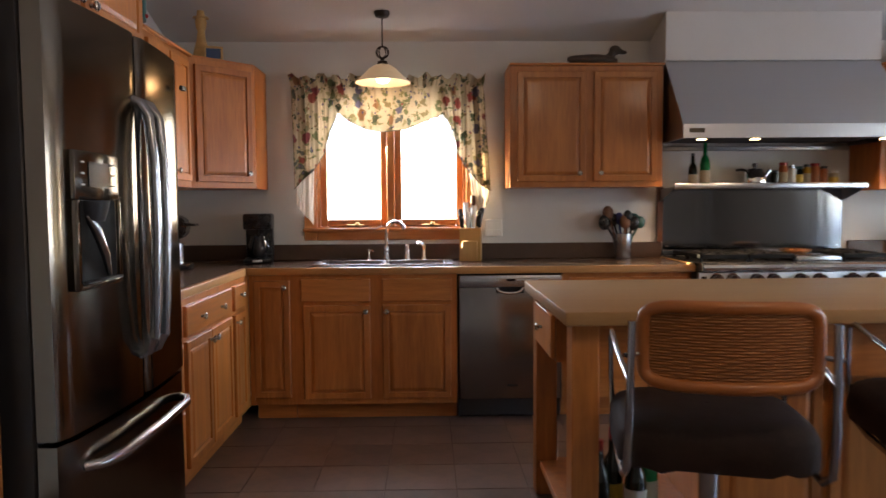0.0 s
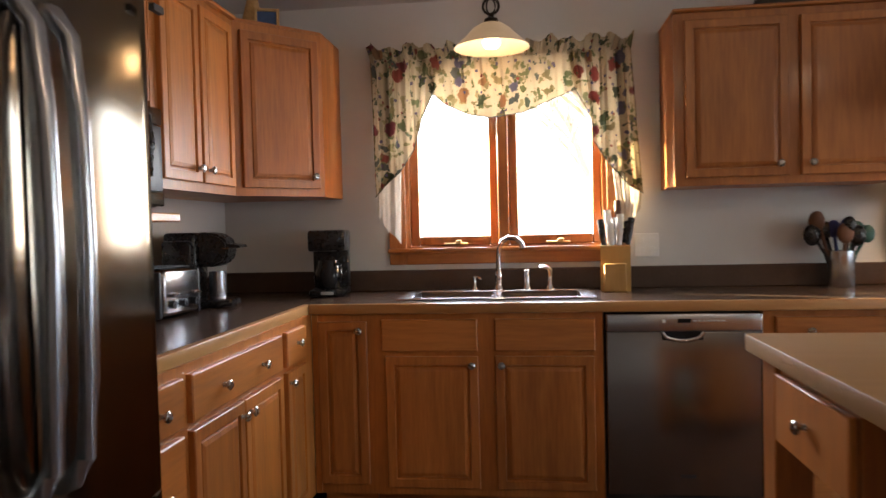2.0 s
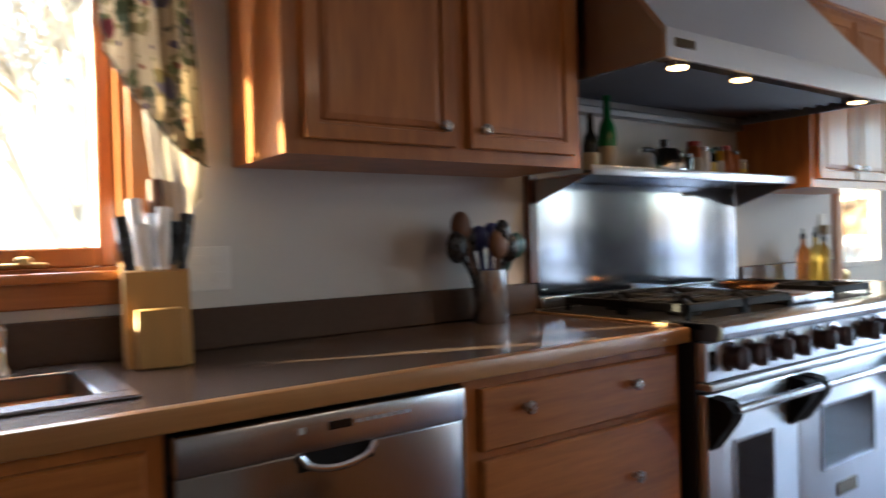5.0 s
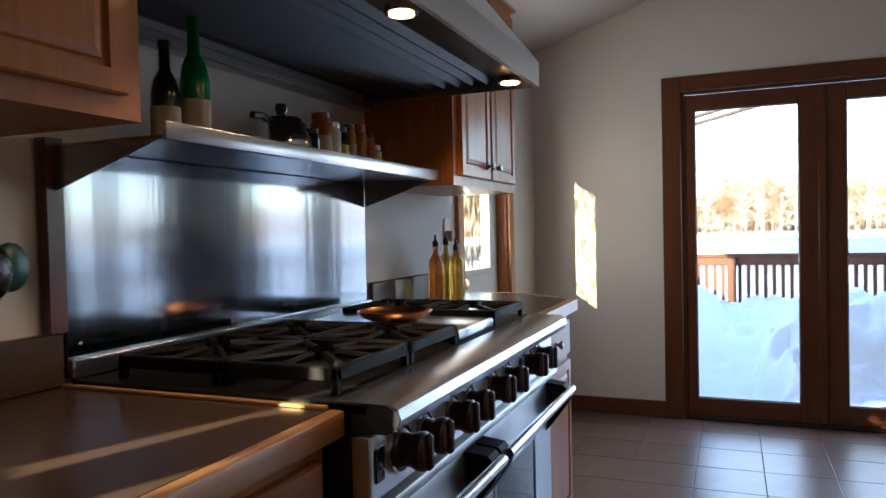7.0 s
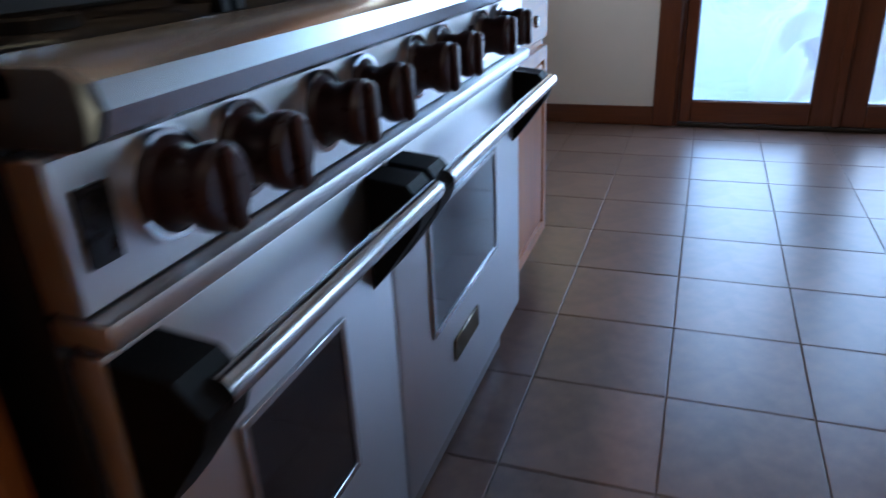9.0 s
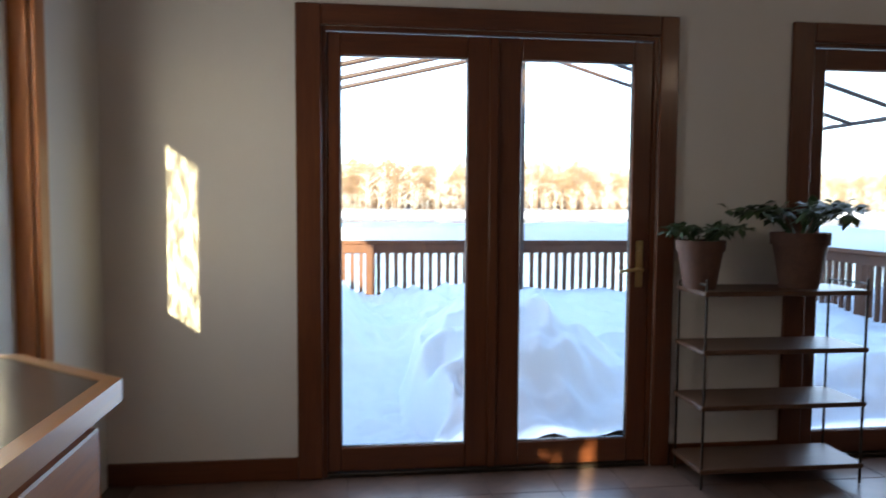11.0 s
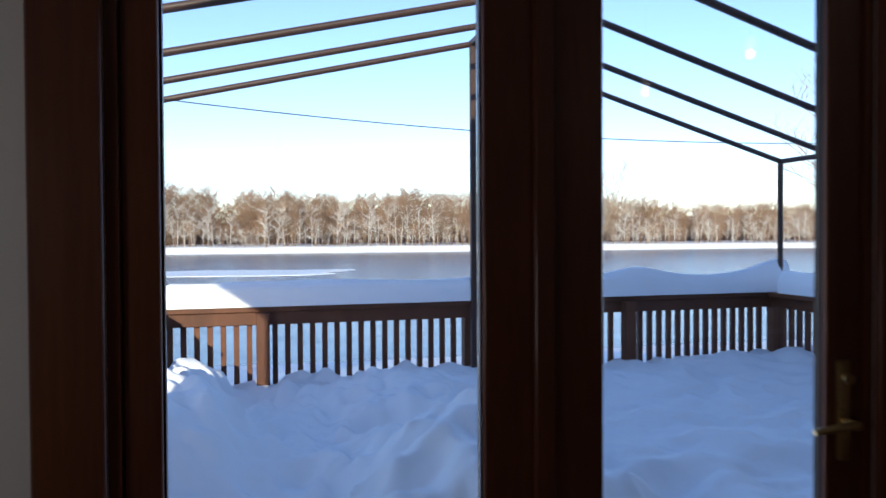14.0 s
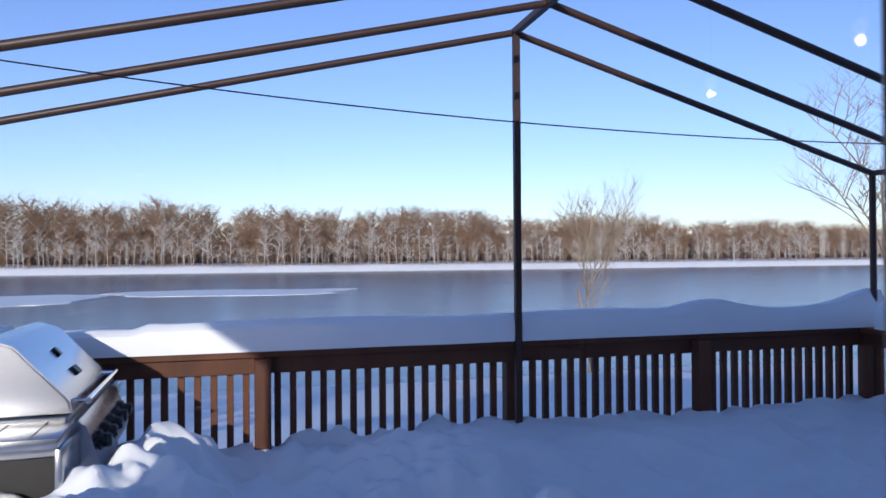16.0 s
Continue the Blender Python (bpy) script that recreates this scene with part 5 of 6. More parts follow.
for x, r, h, m, cm, lm in jars:
    h *= 1.28
    bottle("spice_jar", (x, 5.70 + 0.02 * math.sin(x * 60), ZS), [(0, 0), (r, 0.001), (r, h * 0.80), (r * 0.8, h * 0.86), (r * 0.8, h * 0.88), (0, h * 0.88)], m, "small spice jar on the range shelf", "jar", (r + 0.0002, h * 0.2, h * 0.6, lm) if lm else None, (r * 0.86, h * 0.885, h, cm), "spice jars")

for k, (x, y, h) in enumerate(((5.03, 5.71, 0.27), (5.10, 5.65, 0.255), (5.165, 5.72, 0.275))):
    o = thing("oil_bottle", (x, y, 0.9145), "ribbed glass bottle of golden oil with a black pourer", "bottle", "oil bottles")
    prof = [(0, 0), (0.028, 0.001)]
    for q in range(8):
        z = 0.012 + q * 0.018
        prof += [(0.031, z), (0.029, z + 0.010)]
    prof += [(0.029, 0.165), (0.012, 0.195), (0.011, h - 0.05), (0, h - 0.05)]
    part("body", lathe(bmesh.new(), prof, 18), M_oilglass if k != 0 else M_redoil, o)
    part("pourer", lathe(bmesh.new(), [(0, h - 0.05), (0.013, h - 0.049), (0.012, h - 0.03), (0.005, h - 0.02), (0.004, h), (0, h)], 12), M_black, o, "black pourer")
# hanging paddle-shaped wall plate
wl = thing("wall_outlet", (5.47, NY - 0.001, 1.20), "white wall outlet with a plugged-in device", "outlet")
part("plate", box(-0.035, 0.035, -0.006, 0, -0.057, 0.057, 0.003), M_white, wl)
part("plug", box(-0.022, 0.022, -0.035, -0.006, -0.05, 0.0, 0.004), M_label, wl)
wo = thing("wall_outlet", (2.30, NY - 0.001, 1.12), "white duplex outlet on the wall by the knife block", "outlet")
part("plate", box(-0.058, 0.058, -0.006, 0, -0.057, 0.057, 0.003), M_whitep, wo)
for px in (-0.025, 0.025):
    for pz in (-0.022, 0.022):
        part("socket", box(px - 0.014, px + 0.014, -0.008, -0.0062, pz - 0.012, pz + 0.012, 0.0008), M_whitep, wo)

# knife block
kb = thing("knife_block", pose(2.135, 5.69, 0.9145, 0, 0, -8) @ Matrix.Diagonal((1.10, 1.0, 1.13, 1.0)), "pale wooden knife block full of knives", "knife block")
s = prism(bmesh.new(), [(-0.055, 0.0), (0.075, 0.0), (0.10, 0.205), (-0.03, 0.185)], -0.062, 0.062, "x")
part("block", s, M_block, kb, smooth=False)
part("scissor_block", box(-0.045, 0.045, -0.082, -0.0555, 0.0, 0.115, 0.003), M_block, kb)
for k, (x, y, L, m) in enumerate(((-0.046, 0.0, 0.115, M_black), (-0.024, 0.05, 0.15, M_whitep), (-0.014, -0.005, 0.10, M_whitep), (0.008, 0.055, 0.19, M_spoon), (0.016, 0.0, 0.135, M_whitep), (0.036, 0.05, 0.10, M_black), (0.05, 0.0, 0.12, M_black), (0.0, 0.025, 0.12, M_steel_l))):
    z = 0.178 + y * 0.10
    lean = (x * 0.35, 0.02, L)
    s = tube(bmesh.new(), [(x, y, z), (x + lean[0] * 0.5, y + 0.006, z + L * 0.5), (x + lean[0], y + lean[1], z + L)], [0.010, 0.0145, 0.015], 10)
    part("knife_handle", s, m, kb)

# coffee makers, toaster
cm = thing("coffee_maker", pose(0.775, 5.64, 0.9145, 0, 0, 8), "black drip coffee maker with a glass carafe", "coffee maker")
part("base", box(-0.085, 0.085, -0.125, 0.115, 0.004, 0.035, 0.010, 2), M_black, cm)
part("tower", box(-0.085, 0.085, 0.02, 0.115, 0.035, 0.30, 0.010, 2), M_black, cm)
part("head", box(-0.088, 0.088, -0.115, 0.118, 0.215, 0.315, 0.014, 2), M_black, cm)
part("carafe", lathe(bmesh.new(), [(0, 0), (0.052, 0.001), (0.064, 0.03), (0.066, 0.07), (0.052, 0.115), (0.046, 0.135), (0, 0.138)], 22, (0, -0.05, 0.037)), M_pane, cm, "dark glass carafe")
part("carafe_handle", tube(bmesh.new(), [(0.045, -0.085, 0.155), (0.062, -0.112, 0.15), (0.066, -0.118, 0.11), (0.055, -0.10, 0.07)], 0.008, 8), M_black, cm)
part("switch", box(-0.03, 0.03, -0.128, -0.1245, 0.012, 0.026, 0.001), M_glow, cm)
ke = thing("pod_coffee_maker", pose(0.335, 5.18, 0.9145, 0, 0, 98), "black and silver single-cup coffee maker", "coffee maker")
part("base", box(-0.075, 0.075, -0.155, 0.12, 0.003, 0.030, 0.010, 2), M_black, ke)
part("tower", box(-0.080, 0.080, -0.012, 0.125, 0.030, 0.318, 0.016, 3), M_black, ke)
s = prism(bmesh.new(), [(-0.013, 0.318), (-0.013, 0.175), (-0.085, 0.172), (-0.125, 0.192), (-0.142, 0.225), (-0.140, 0.275), (-0.110, 0.305), (-0.060, 0.318)], -0.072, 0.072, "x")
bmesh.ops.bevel(s, geom=s.edges[:], offset=0.010, segments=2, affect="EDGES")
part("head", s, M_black, ke)
part("handle", prism(bmesh.new(), [(-0.120, 0.252), (-0.190, 0.250), (-0.185, 0.262), (-0.120, 0.270)], -0.060, 0.060, "x"), M_black, ke, "flat lifting handle", smooth=False)
part("band", box(-0.073, 0.073, -0.146, -0.118, 0.246, 0.2515), M_steel_d, ke, "thin silver band", smooth=False)
part("mug", lathe(bmesh.new(), [(0, 0), (0.034, 0.0), (0.037, 0.02), (0.037, 0.115), (0.033, 0.115), (0.031, 0.01), (0, 0.01)], 20, (0, -0.075, 0.035)), M_steel_l, ke, "brushed steel tumbler")
part("drip_tray", box(-0.06, 0.06, -0.150, -0.02, 0.0305, 0.0345), M_chrome, ke, smooth=False)
part("water_tank", box(-0.120, -0.081, -0.005, 0.12, 0.03, 0.285, 0.014, 2), M_black, ke)
to = thing("toaster", pose(0.315, 4.83, 0.9145, 0, 0, 86), "four-slot stainless toaster with black ends", "toaster")
part("shell", box(-0.12, 0.12, -0.125, 0.125, 0.012, 0.185, 0.018, 3), M_steel_d, to)
part("end_cap", box(-0.142, -0.1205, -0.12, 0.12, 0.008, 0.178, 0.010, 2), M_dark, to)
part("end_cap", box(0.1205, 0.135, -0.12, 0.12, 0.008, 0.178, 0.006, 2), M_dark, to)
part("top_plate", box(-0.11, 0.11, -0.10, 0.10, 0.1855, 0.190, 0.001), M_black, to)
for y in (-0.065, -0.022, 0.022, 0.065):
    part("slot", box(-0.10, 0.10, y - 0.012, y + 0.012, 0.1905, 0.1925), M_dark, to, smooth=False)
for x in (-0.075, 0.0, 0.075):
    part("dial", lathe(bmesh.new(), [(0, 0), (0.016, 0), (0.015, 0.014), (0, 0.016)], 14, (x, -0.1255, 0.055), "y"), M_black, to)
for x in (-0.07, 0.07):
    part("lever", box(x - 0.022, x + 0.022, -0.150, -0.1255, 0.085, 0.097, 0.004), M_chrome, to)

# utensil crock
cr = thing("utensil_crock", (3.145, 5.725, 0.9145), "brushed steel crock full of cooking utensils", "utensil holder")
part("crock", lathe(bmesh.new(), [(0, 0), (0.052, 0.0), (0.055, 0.006), (0.055, 0.165), (0.051, 0.165), (0.050, 0.01), (0, 0.01)], 26), M_steel_l, cr)
rnd = random.Random(5)
uts = ((-0.09, 0.26, M_spoon, 0.030), (-0.055, 0.19, M_black, 0.028), (-0.02, 0.20, M_blue, 0.026), (0.015, 0.23, M_black, 0.024), (0.04, 0.21, M_blue, 0.028), (0.075, 0.18, M_teal, 0.030), (0.10, 0.16, M_teal, 0.026), (-0.11, 0.16, M_black, 0.032), (0.0, 0.17, M_spoon, 0.030), (0.055, 0.15, M_black, 0.030))
for dx, h, m, w in uts:
    yy = rnd.uniform(-0.03, 0.03)
    top = Vector((dx, yy * 1.6, 0.12 + h * 0.62))
    s = tube(bmesh.new(), [(dx * 0.25, yy * 0.4, 0.02), (dx * 0.62, yy, 0.15), top], 0.008, 8)
    bmesh.ops.create_uvsphere(s, u_segments=12, v_segments=8, radius=1.0, matrix=Matrix.Translation(top + Vector((dx * 0.12, 0, 0.02))) @ Matrix.Diagonal((w * 1.25, 0.014 + rnd.random() * 0.012, w * 1.6, 1)))
    part("utensil", s, m, cr)

# decorations on the cabinets
dk = single("decoy_duck", bmesh.new(), M_duck, "carved dark wooden duck decoy on top of the cabinet", "decoy", Matrix.Translation((2.92, 5.66, 2.145)))
s = bmesh.new()
bmesh.ops.create_uvsphere(s, u_segments=24, v_segments=14, radius=1.0, matrix=Matrix.Translation((0, 0, 0.042)) @ Matrix.Diagonal((0.165, 0.068, 0.044, 1)))
for v in s.verts:
    if v.co.x < -0.08:
        v.co.z += (-(v.co.x + 0.08)) * 0.18
    v.co.z = max(v.co.z, 0.0)
tube(s, [(0.105, 0, 0.055), (0.125, 0, 0.085), (0.135, 0, 0.105)], [0.036, 0.026, 0.026], 12)
bmesh.ops.create_uvsphere(s, u_segments=16, v_segments=10, radius=0.034, matrix=Matrix.Translation((0.145, 0, 0.112)) @ Matrix.Diagonal((1.15, 0.85, 0.92, 1)))
tube(s, [(0.17, 0, 0.106), (0.195, 0, 0.100), (0.218, 0, 0.097)], [0.016, 0.015, 0.008], 10)
dk.data = mesh_of("decoy_duck", s, M_duck, True)
an = thing("straw_figurine", Matrix.Translation((0.50, 5.45, 2.145)) @ Matrix.Scale(1.3, 4), "small straw figure beside a framed picture", "figurine")
part("body", lathe(bmesh.new(), [(0, 0), (0.045, 0.0), (0.035, 0.05), (0.022, 0.10), (0.016, 0.14), (0.024, 0.165), (0.026, 0.19), (0.014, 0.215), (0, 0.22)], 16), M_straw, an)
part("brim", lathe(bmesh.new(), [(0, 0.205), (0.036, 0.202), (0.036, 0.206), (0.018, 0.212), (0.016, 0.235), (0, 0.238)], 16), M_straw, an)
pf = thing("picture_frame", pose(0.585, 5.40, 2.145, 0, 0, 20), "tiny gold-framed picture with a blue image", "picture")
s = bmesh.new()
for q in ((-0.055, -0.042, 0, 0.085), (0.042, 0.055, 0, 0.085), (-0.042, 0.042, 0, 0.013), (-0.042, 0.042, 0.072, 0.085)):
    B(s, q[0], q[1], -0.012, 0.008, q[2], q[3], 0.002)
part("frame", s, M_straw, pf)
part("picture", box(-0.042, 0.042, -0.004, 0.004, 0.013, 0.072), M_blueprint, pf, smooth=False)
part("stand", box(-0.02, 0.02, 0.0085, 0.05, 0.0, 0.006), M_straw, pf, smooth=False)
rb = thing("decorative_bottle", (0.52, 4.42, 2.129), "red and green ribboned bottle on top of the cabinet", "bottle")
part("body", lathe(bmesh.new(), [(0, 0), (0.050, 0), (0.052, 0.10), (0.030, 0.20), (0.016, 0.27), (0.016, 0.34), (0, 0.34)], 18), M_teal, rb)
part("ribbon", tube(bmesh.new(), [(0.053 * math.cos(k * 0.7) * (1 - k / 34), 0.053 * math.sin(k * 0.7) * (1 - k / 34), 0.02 + k * 0.012) for k in range(24)], 0.010, 8), M_red, rb, "red ribbon")
bx = thing("black_basket", (4.98, 5.66, 2.145), "dark wire basket on top of the cabinet", "basket")
part("body", lathe(bmesh.new(), [(0, 0), (0.09, 0), (0.12, 0.13), (0.114, 0.13), (0.085, 0.008), (0, 0.008)], 20), M_iron, bx)

fl = thing("corner_filler", (0, 0, 0), "narrow maple filler between the corner cabinets", "filler")
part("board", box(0.806, 0.832, 5.228, 5.262, 0.10, 0.870), M_oak, fl, smooth=False)

# ---- island and bar stools ----
IX0, IX1, IY0, IY1 = 2.29, 4.10, 3.265, 4.22
il = thing("kitchen_island", (0, 0, 0), "wooden kitchen island with a butcher-block top", "island")
part("top", box(IX0, IX1, IY0, IY1, 0.888, 0.934, 0.006, 2), M_butcher, il, "pale butcher-block top")
for x in (IX0 + 0.035, IX1 - 0.125):
    for y in (IY0 + 0.07, IY1 - 0.12):
        part("leg", box(x, x + 0.09, y, y + 0.09, 0.004, 0.887, 0.004), M_oak, il)
part("apron", box(IX0 + 0.126, IX1 - 0.126, IY0 + 0.09, IY0 + 0.112, 0.70, 0.887), M_oak_h, il, smooth=False)
dr = part("drawer_front", box(IX0 + 0.022, IX0 + 0.04, IY0 + 0.40, IY1 - 0.16, 0.70, 0.862, 0.004), M_oak, il)
for y in (3.87,):
    s = lathe(bmesh.new(), [(0.0, 0.0), (0.008, 0.0), (0.006, -0.010), (0.015, -0.017), (0.016, -0.023), (0.011, -0.028), (0, -0.029)], 14, (IX0 + 0.022, y, 0.785), "x")
    part("knob", s, M_nickel, dr, "brushed nickel knob")
part("drawer_box", box(IX0 + 0.041, IX0 + 0.62, IY0 + 0.39, IY1 - 0.15, 0.69, 0.887), M_oak, il, smooth=False)
part("lower_shelf", box(IX0 + 0.05, 2.83, IY0 + 0.09, IY1 - 0.08, 0.13, 0.158, 0.003), M_oak, il)
part("cabinet_body", box(2.83, IX1 - 0.04, IY0 + 0.21, IY1 - 0.05, 0.09, 0.886), M_oak, il, smooth=False)
for k in range(3):
    xa = 2.86 + k * 0.39
    p = panel(il, "door_panel", 0, 0.36, 0.14, 0.84, M_oak, True)
    p.matrix_basis = pose(xa, IY0 + 0.21, 0)
for x, y, h, m, lm in ((2.385, 3.50, 0.31, M_darkglass, M_label), (2.445, 3.46, 0.30, M_darkglass, None), (2.510, 3.53, 0.32, M_darkglass, M_yellow), (2.575, 3.47, 0.29, M_darkglass, M_white), (2.640, 3.55, 0.30, M_green, M_label)):
    bottle("wine_bottle", (x, y, 0.159), [(r * 1.1, z * h / 0.245) for r, z in wine], m, "dark wine bottle on the island's lower shelf", "bottle", (0.0378, 0.04, 0.13, lm) if lm else None, (0.0145, h - 0.045, h + 0.003, M_red), "wine bottles")


def bar_stool(m, name_group):
    st = thing("bar_stool", m, "chrome swivel bar stool with a cane back and dark vinyl seat", "stool", name_group)
    # backrest frame, a rounded bentwood rectangle slightly curved
    def P(u, v):
        x = 0.212 * u
        return Vector((x, -0.205 + 0.055 * (1 - u * u) * -1 + 0.0, 0.925 + 0.105 * v))
    pts = []
    n = 48
    for k in range(n + 1):
        a = k * math.tau / n
        c, s_ = math.cos(a), math.sin(a)
        e = 0.32
        pts.append(P(math.copysign(abs(c) ** e, c) * 0.96, math.copysign(abs(s_) ** e, s_) * 0.92))
    part("backrest_frame", tube(bmesh.new(), pts, 0.017, 10), M_cane_f, st, "honey bentwood frame")
    s = bmesh.new()
    for k in range(26):
        v = -0.86 + 1.72 * k / 25
        tube(s, [P(u, v) + Vector((0, 0.002 * (-1) ** (i + k), 0)) for i, u in enumerate([-0.92 + 1.84 * q / 10 for q in range(11)])], 0.0036, 5)
    for k in range(30):
        u = -0.90 + 1.80 * k / 29
        tube(s, [P(u, -0.86), P(u, 0), P(u, 0.86)], 0.0014, 4)
    part("cane_panel", s, M_cane, st, "woven cane panel")
    # padded seat
    s = bmesh.new()
    rings = []
    for r, z in ((0.0, 0.715), (0.55, 0.716), (0.84, 0.708), (0.95, 0.694), (1.0, 0.668), (1.01, 0.628), (1.0, 0.596), (0.96, 0.590), (0.0, 0.622)):
        rings.append((r, z))
    grid = []
    for r, z in rings:
        ring = []
        for k in range(40):
            a = k * math.tau / 40
            c, s_ = math.cos(a), math.sin(a)
            e = 0.42
            ring.append(s.verts.new((0.256 * max(r, 0.01) * math.copysign(abs(c) ** e, c), 0.035 + 0.225 * max(r, 0.01) * math.copysign(abs(s_) ** e, s_), z + (0.006 * math.sin(k * 2.2) if 0.60 > z > 0.58 else 0.0))))
        grid.append(ring)
    for a, b in zip(grid, grid[1:]):
        for k in range(40):
            s.faces.new((a[k], a[(k + 1) % 40], b[(k + 1) % 40], b[k]))
    part("seat", s, M_leather, st, "padded dark brown vinyl seat")
    for sx in (-1, 1):
        pts = [(sx * 0.240, 0.17, 0.60), (sx * 0.242, 0.02, 0.575), (sx * 0.242, -0.15, 0.572), (sx * 0.241, -0.215, 0.61), (sx * 0.238, -0.238, 0.72), (sx * 0.236, -0.243, 0.86), (sx * 0.234, -0.245, 0.985)]
        part("side_tube", tube(bmesh.new(), pts, 0.0105, 10), M_pull, st, "bent chrome tube")
        part("armrest_tube", tube(bmesh.new(), [(sx * 0.238, -0.236, 0.835), (sx * 0.250, -0.06, 0.868), (sx * 0.252, 0.12, 0.895), (sx * 0.252, 0.172, 0.878), (sx * 0.250, 0.18, 0.76), (sx * 0.242, 0.17, 0.60)], 0.0080, 10), M_pull, st, "bent chrome armrest")
        part("back_bolt", tube(bmesh.new(), [(sx * 0.252, -0.242, 0.90), (sx * 0.205, -0.212, 0.90)], 0.006, 8), M_pull, st)
    part("column", rod(bmesh.new(), (0, 0, 0.03), (0, 0, 0.61), 0.025, n=18), M_pull, st, "chrome column")
    part("seat_plate", box(-0.12, 0.12, -0.10, 0.14, 0.600, 0.6195, 0.004), M_black, st)
    part("base", lathe(bmesh.new(), [(0, 0.004), (0.20, 0.004), (0.21, 0.010), (0.18, 0.022), (0.05, 0.035), (0.03, 0.05), (0, 0.05)], 32), M_pull, st, "round chrome base")
    s = tube(bmesh.new(), [(0.16 * math.cos(k * math.tau / 28), 0.16 * math.sin(k * math.tau / 28), 0.25) for k in range(29)], 0.009, 8)
    rod(s, (-0.16, 0, 0.25), (0.16, 0, 0.25), 0.007)
    part("foot_ring", s, M_pull, st, "chrome foot ring")
    return st


st = bar_stool(pose(2.630, 2.975, 0, 0, 0, -10), "bar stools at the island")
copy_thing(st, pose(3.40, 3.05, 0, 0, 0, -12))

# ---- plant stand by the doors ----
ps = thing("plant_stand", (0, 0, 0), "narrow metal stand with dark wooden shelves between the doors", "plant stand")
py0, py1, px0, px1 = 2.50, 3.275, 6.74, 7.02
for z in (0.855, 0.60, 0.355, 0.075):
    part("shelf", box(px0, px1, py0, py1, z, z + 0.022, 0.003), M_shelfw, ps)
for x in (px0 + 0.01, px1 - 0.01):
    for y in (py0 + 0.012, py1 - 0.012):
        part("post", rod(bmesh.new(), (x, y, 0.004), (x, y, 0.93 if x < 6.9 else 0.90), 0.006, n=8), M_bronze, ps, "thin dark metal post")
for y in (py0 + 0.012, py1 - 0.012):
    part("end_rail", rod(bmesh.new(), (px0 + 0.01, y, 0.905), (px1 - 0.01, y, 0.90), 0.005, n=8), M_bronze, ps)


def potted_plant(loc, r, h, seed, spread, n_stems, leaf, up):
    pt = thing("potted_plant", loc, "green houseplant in a terracotta pot on the stand", "plant", "plants on the stand")
    part("pot", lathe(bmesh.new(), [(0, 0), (r * 0.66, 0), (r * 0.92, h * 0.78), (r, h * 0.78), (r * 1.02, h), (r * 0.9, h), (r * 0.86, h * 0.86), (0, h * 0.86)], 24), M_terra, pt, "weathered terracotta pot")
    part("soil", lathe(bmesh.new(), [(0, h * 0.862), (r * 0.86, h * 0.862), (r * 0.8, h * 0.90), (0, h * 0.92)], 20), M_soil, pt)
    rg_ = random.Random(seed)
    stems, leaves = bmesh.new(), bmesh.new()
    for k in range(n_stems):
        a = rg_.uniform(0, math.tau)
        L = spread * rg_.uniform(0.5, 1.0)
        pts = []
        for q in range(5):
            u = q / 4
            pts.append(Vector((math.cos(a) * (r * 0.3 + L * u), math.sin(a) * (r * 0.3 + L * u), h * 0.9 + up * math.sin(u * 2.3) * rg_.uniform(0.85, 1.1))))
        tube(stems, pts, [0.004, 0.0035, 0.003, 0.0025, 0.0015], 5)
        for q in range(9):
            u = rg_.uniform(0.25, 1.0)
            i = min(3, int(u * 4))
            p = pts[i].lerp(pts[i + 1], u * 4 - i)
            d = Vector((rg_.uniform(-1, 1), rg_.uniform(-1, 1), rg_.uniform(-0.5, 0.5))).normalized()
            s = d.cross(Vector((0, 0, 1))).normalized() * leaf * 0.32
            dn = Vector((0, 0, -leaf * 0.12))
            v = [p, p + d * leaf * 0.5 + s + dn * 0.3, p + d * leaf + dn * 2, p + d * leaf * 0.5 - s + dn * 0.3, p + d * leaf * 0.5 + Vector((0, 0, leaf * 0.08))]
            vv = [leaves.verts.new(c) for c in v]
            for f in ((0, 1, 4), (1, 2, 4), (2, 3, 4), (3, 0, 4)):
                leaves.faces.new([vv[j] for j in f])
    part("stems", stems, M_leaf, pt)
    part("leaves", leaves, M_leaf, pt, "small dark green leaves")
    return pt


potted_plant((6.875, 3.235, 0.8775), 0.105, 0.215, 3, 0.17, 16, 0.055, 0.085)
potted_plant((6.875, 2.76, 0.8775), 0.125, 0.25, 8, 0.30, 20, 0.075, 0.15)

# ---- deck, railing, canopy frame, grill ----
DZ = -0.10
RXX = 10.775
deck = structure("deck_floor", box(EX + TH + 0.002, RXX + 0.10, -1.2, 7.6, DZ - 0.16, DZ - 0.03), M_deck, "snow-covered wooden deck", "deck")
pb = mesh_of("board", box(0, RXX + 0.10 - EX - TH - 0.006, -0.067, 0.067, -0.028, 0, 0.003), M_deck)
for k in range(62):
    o = new("board", pb)
    o.location = (EX + TH + 0.004, -1.12 + k * 0.141, DZ)
    o.parent = deck

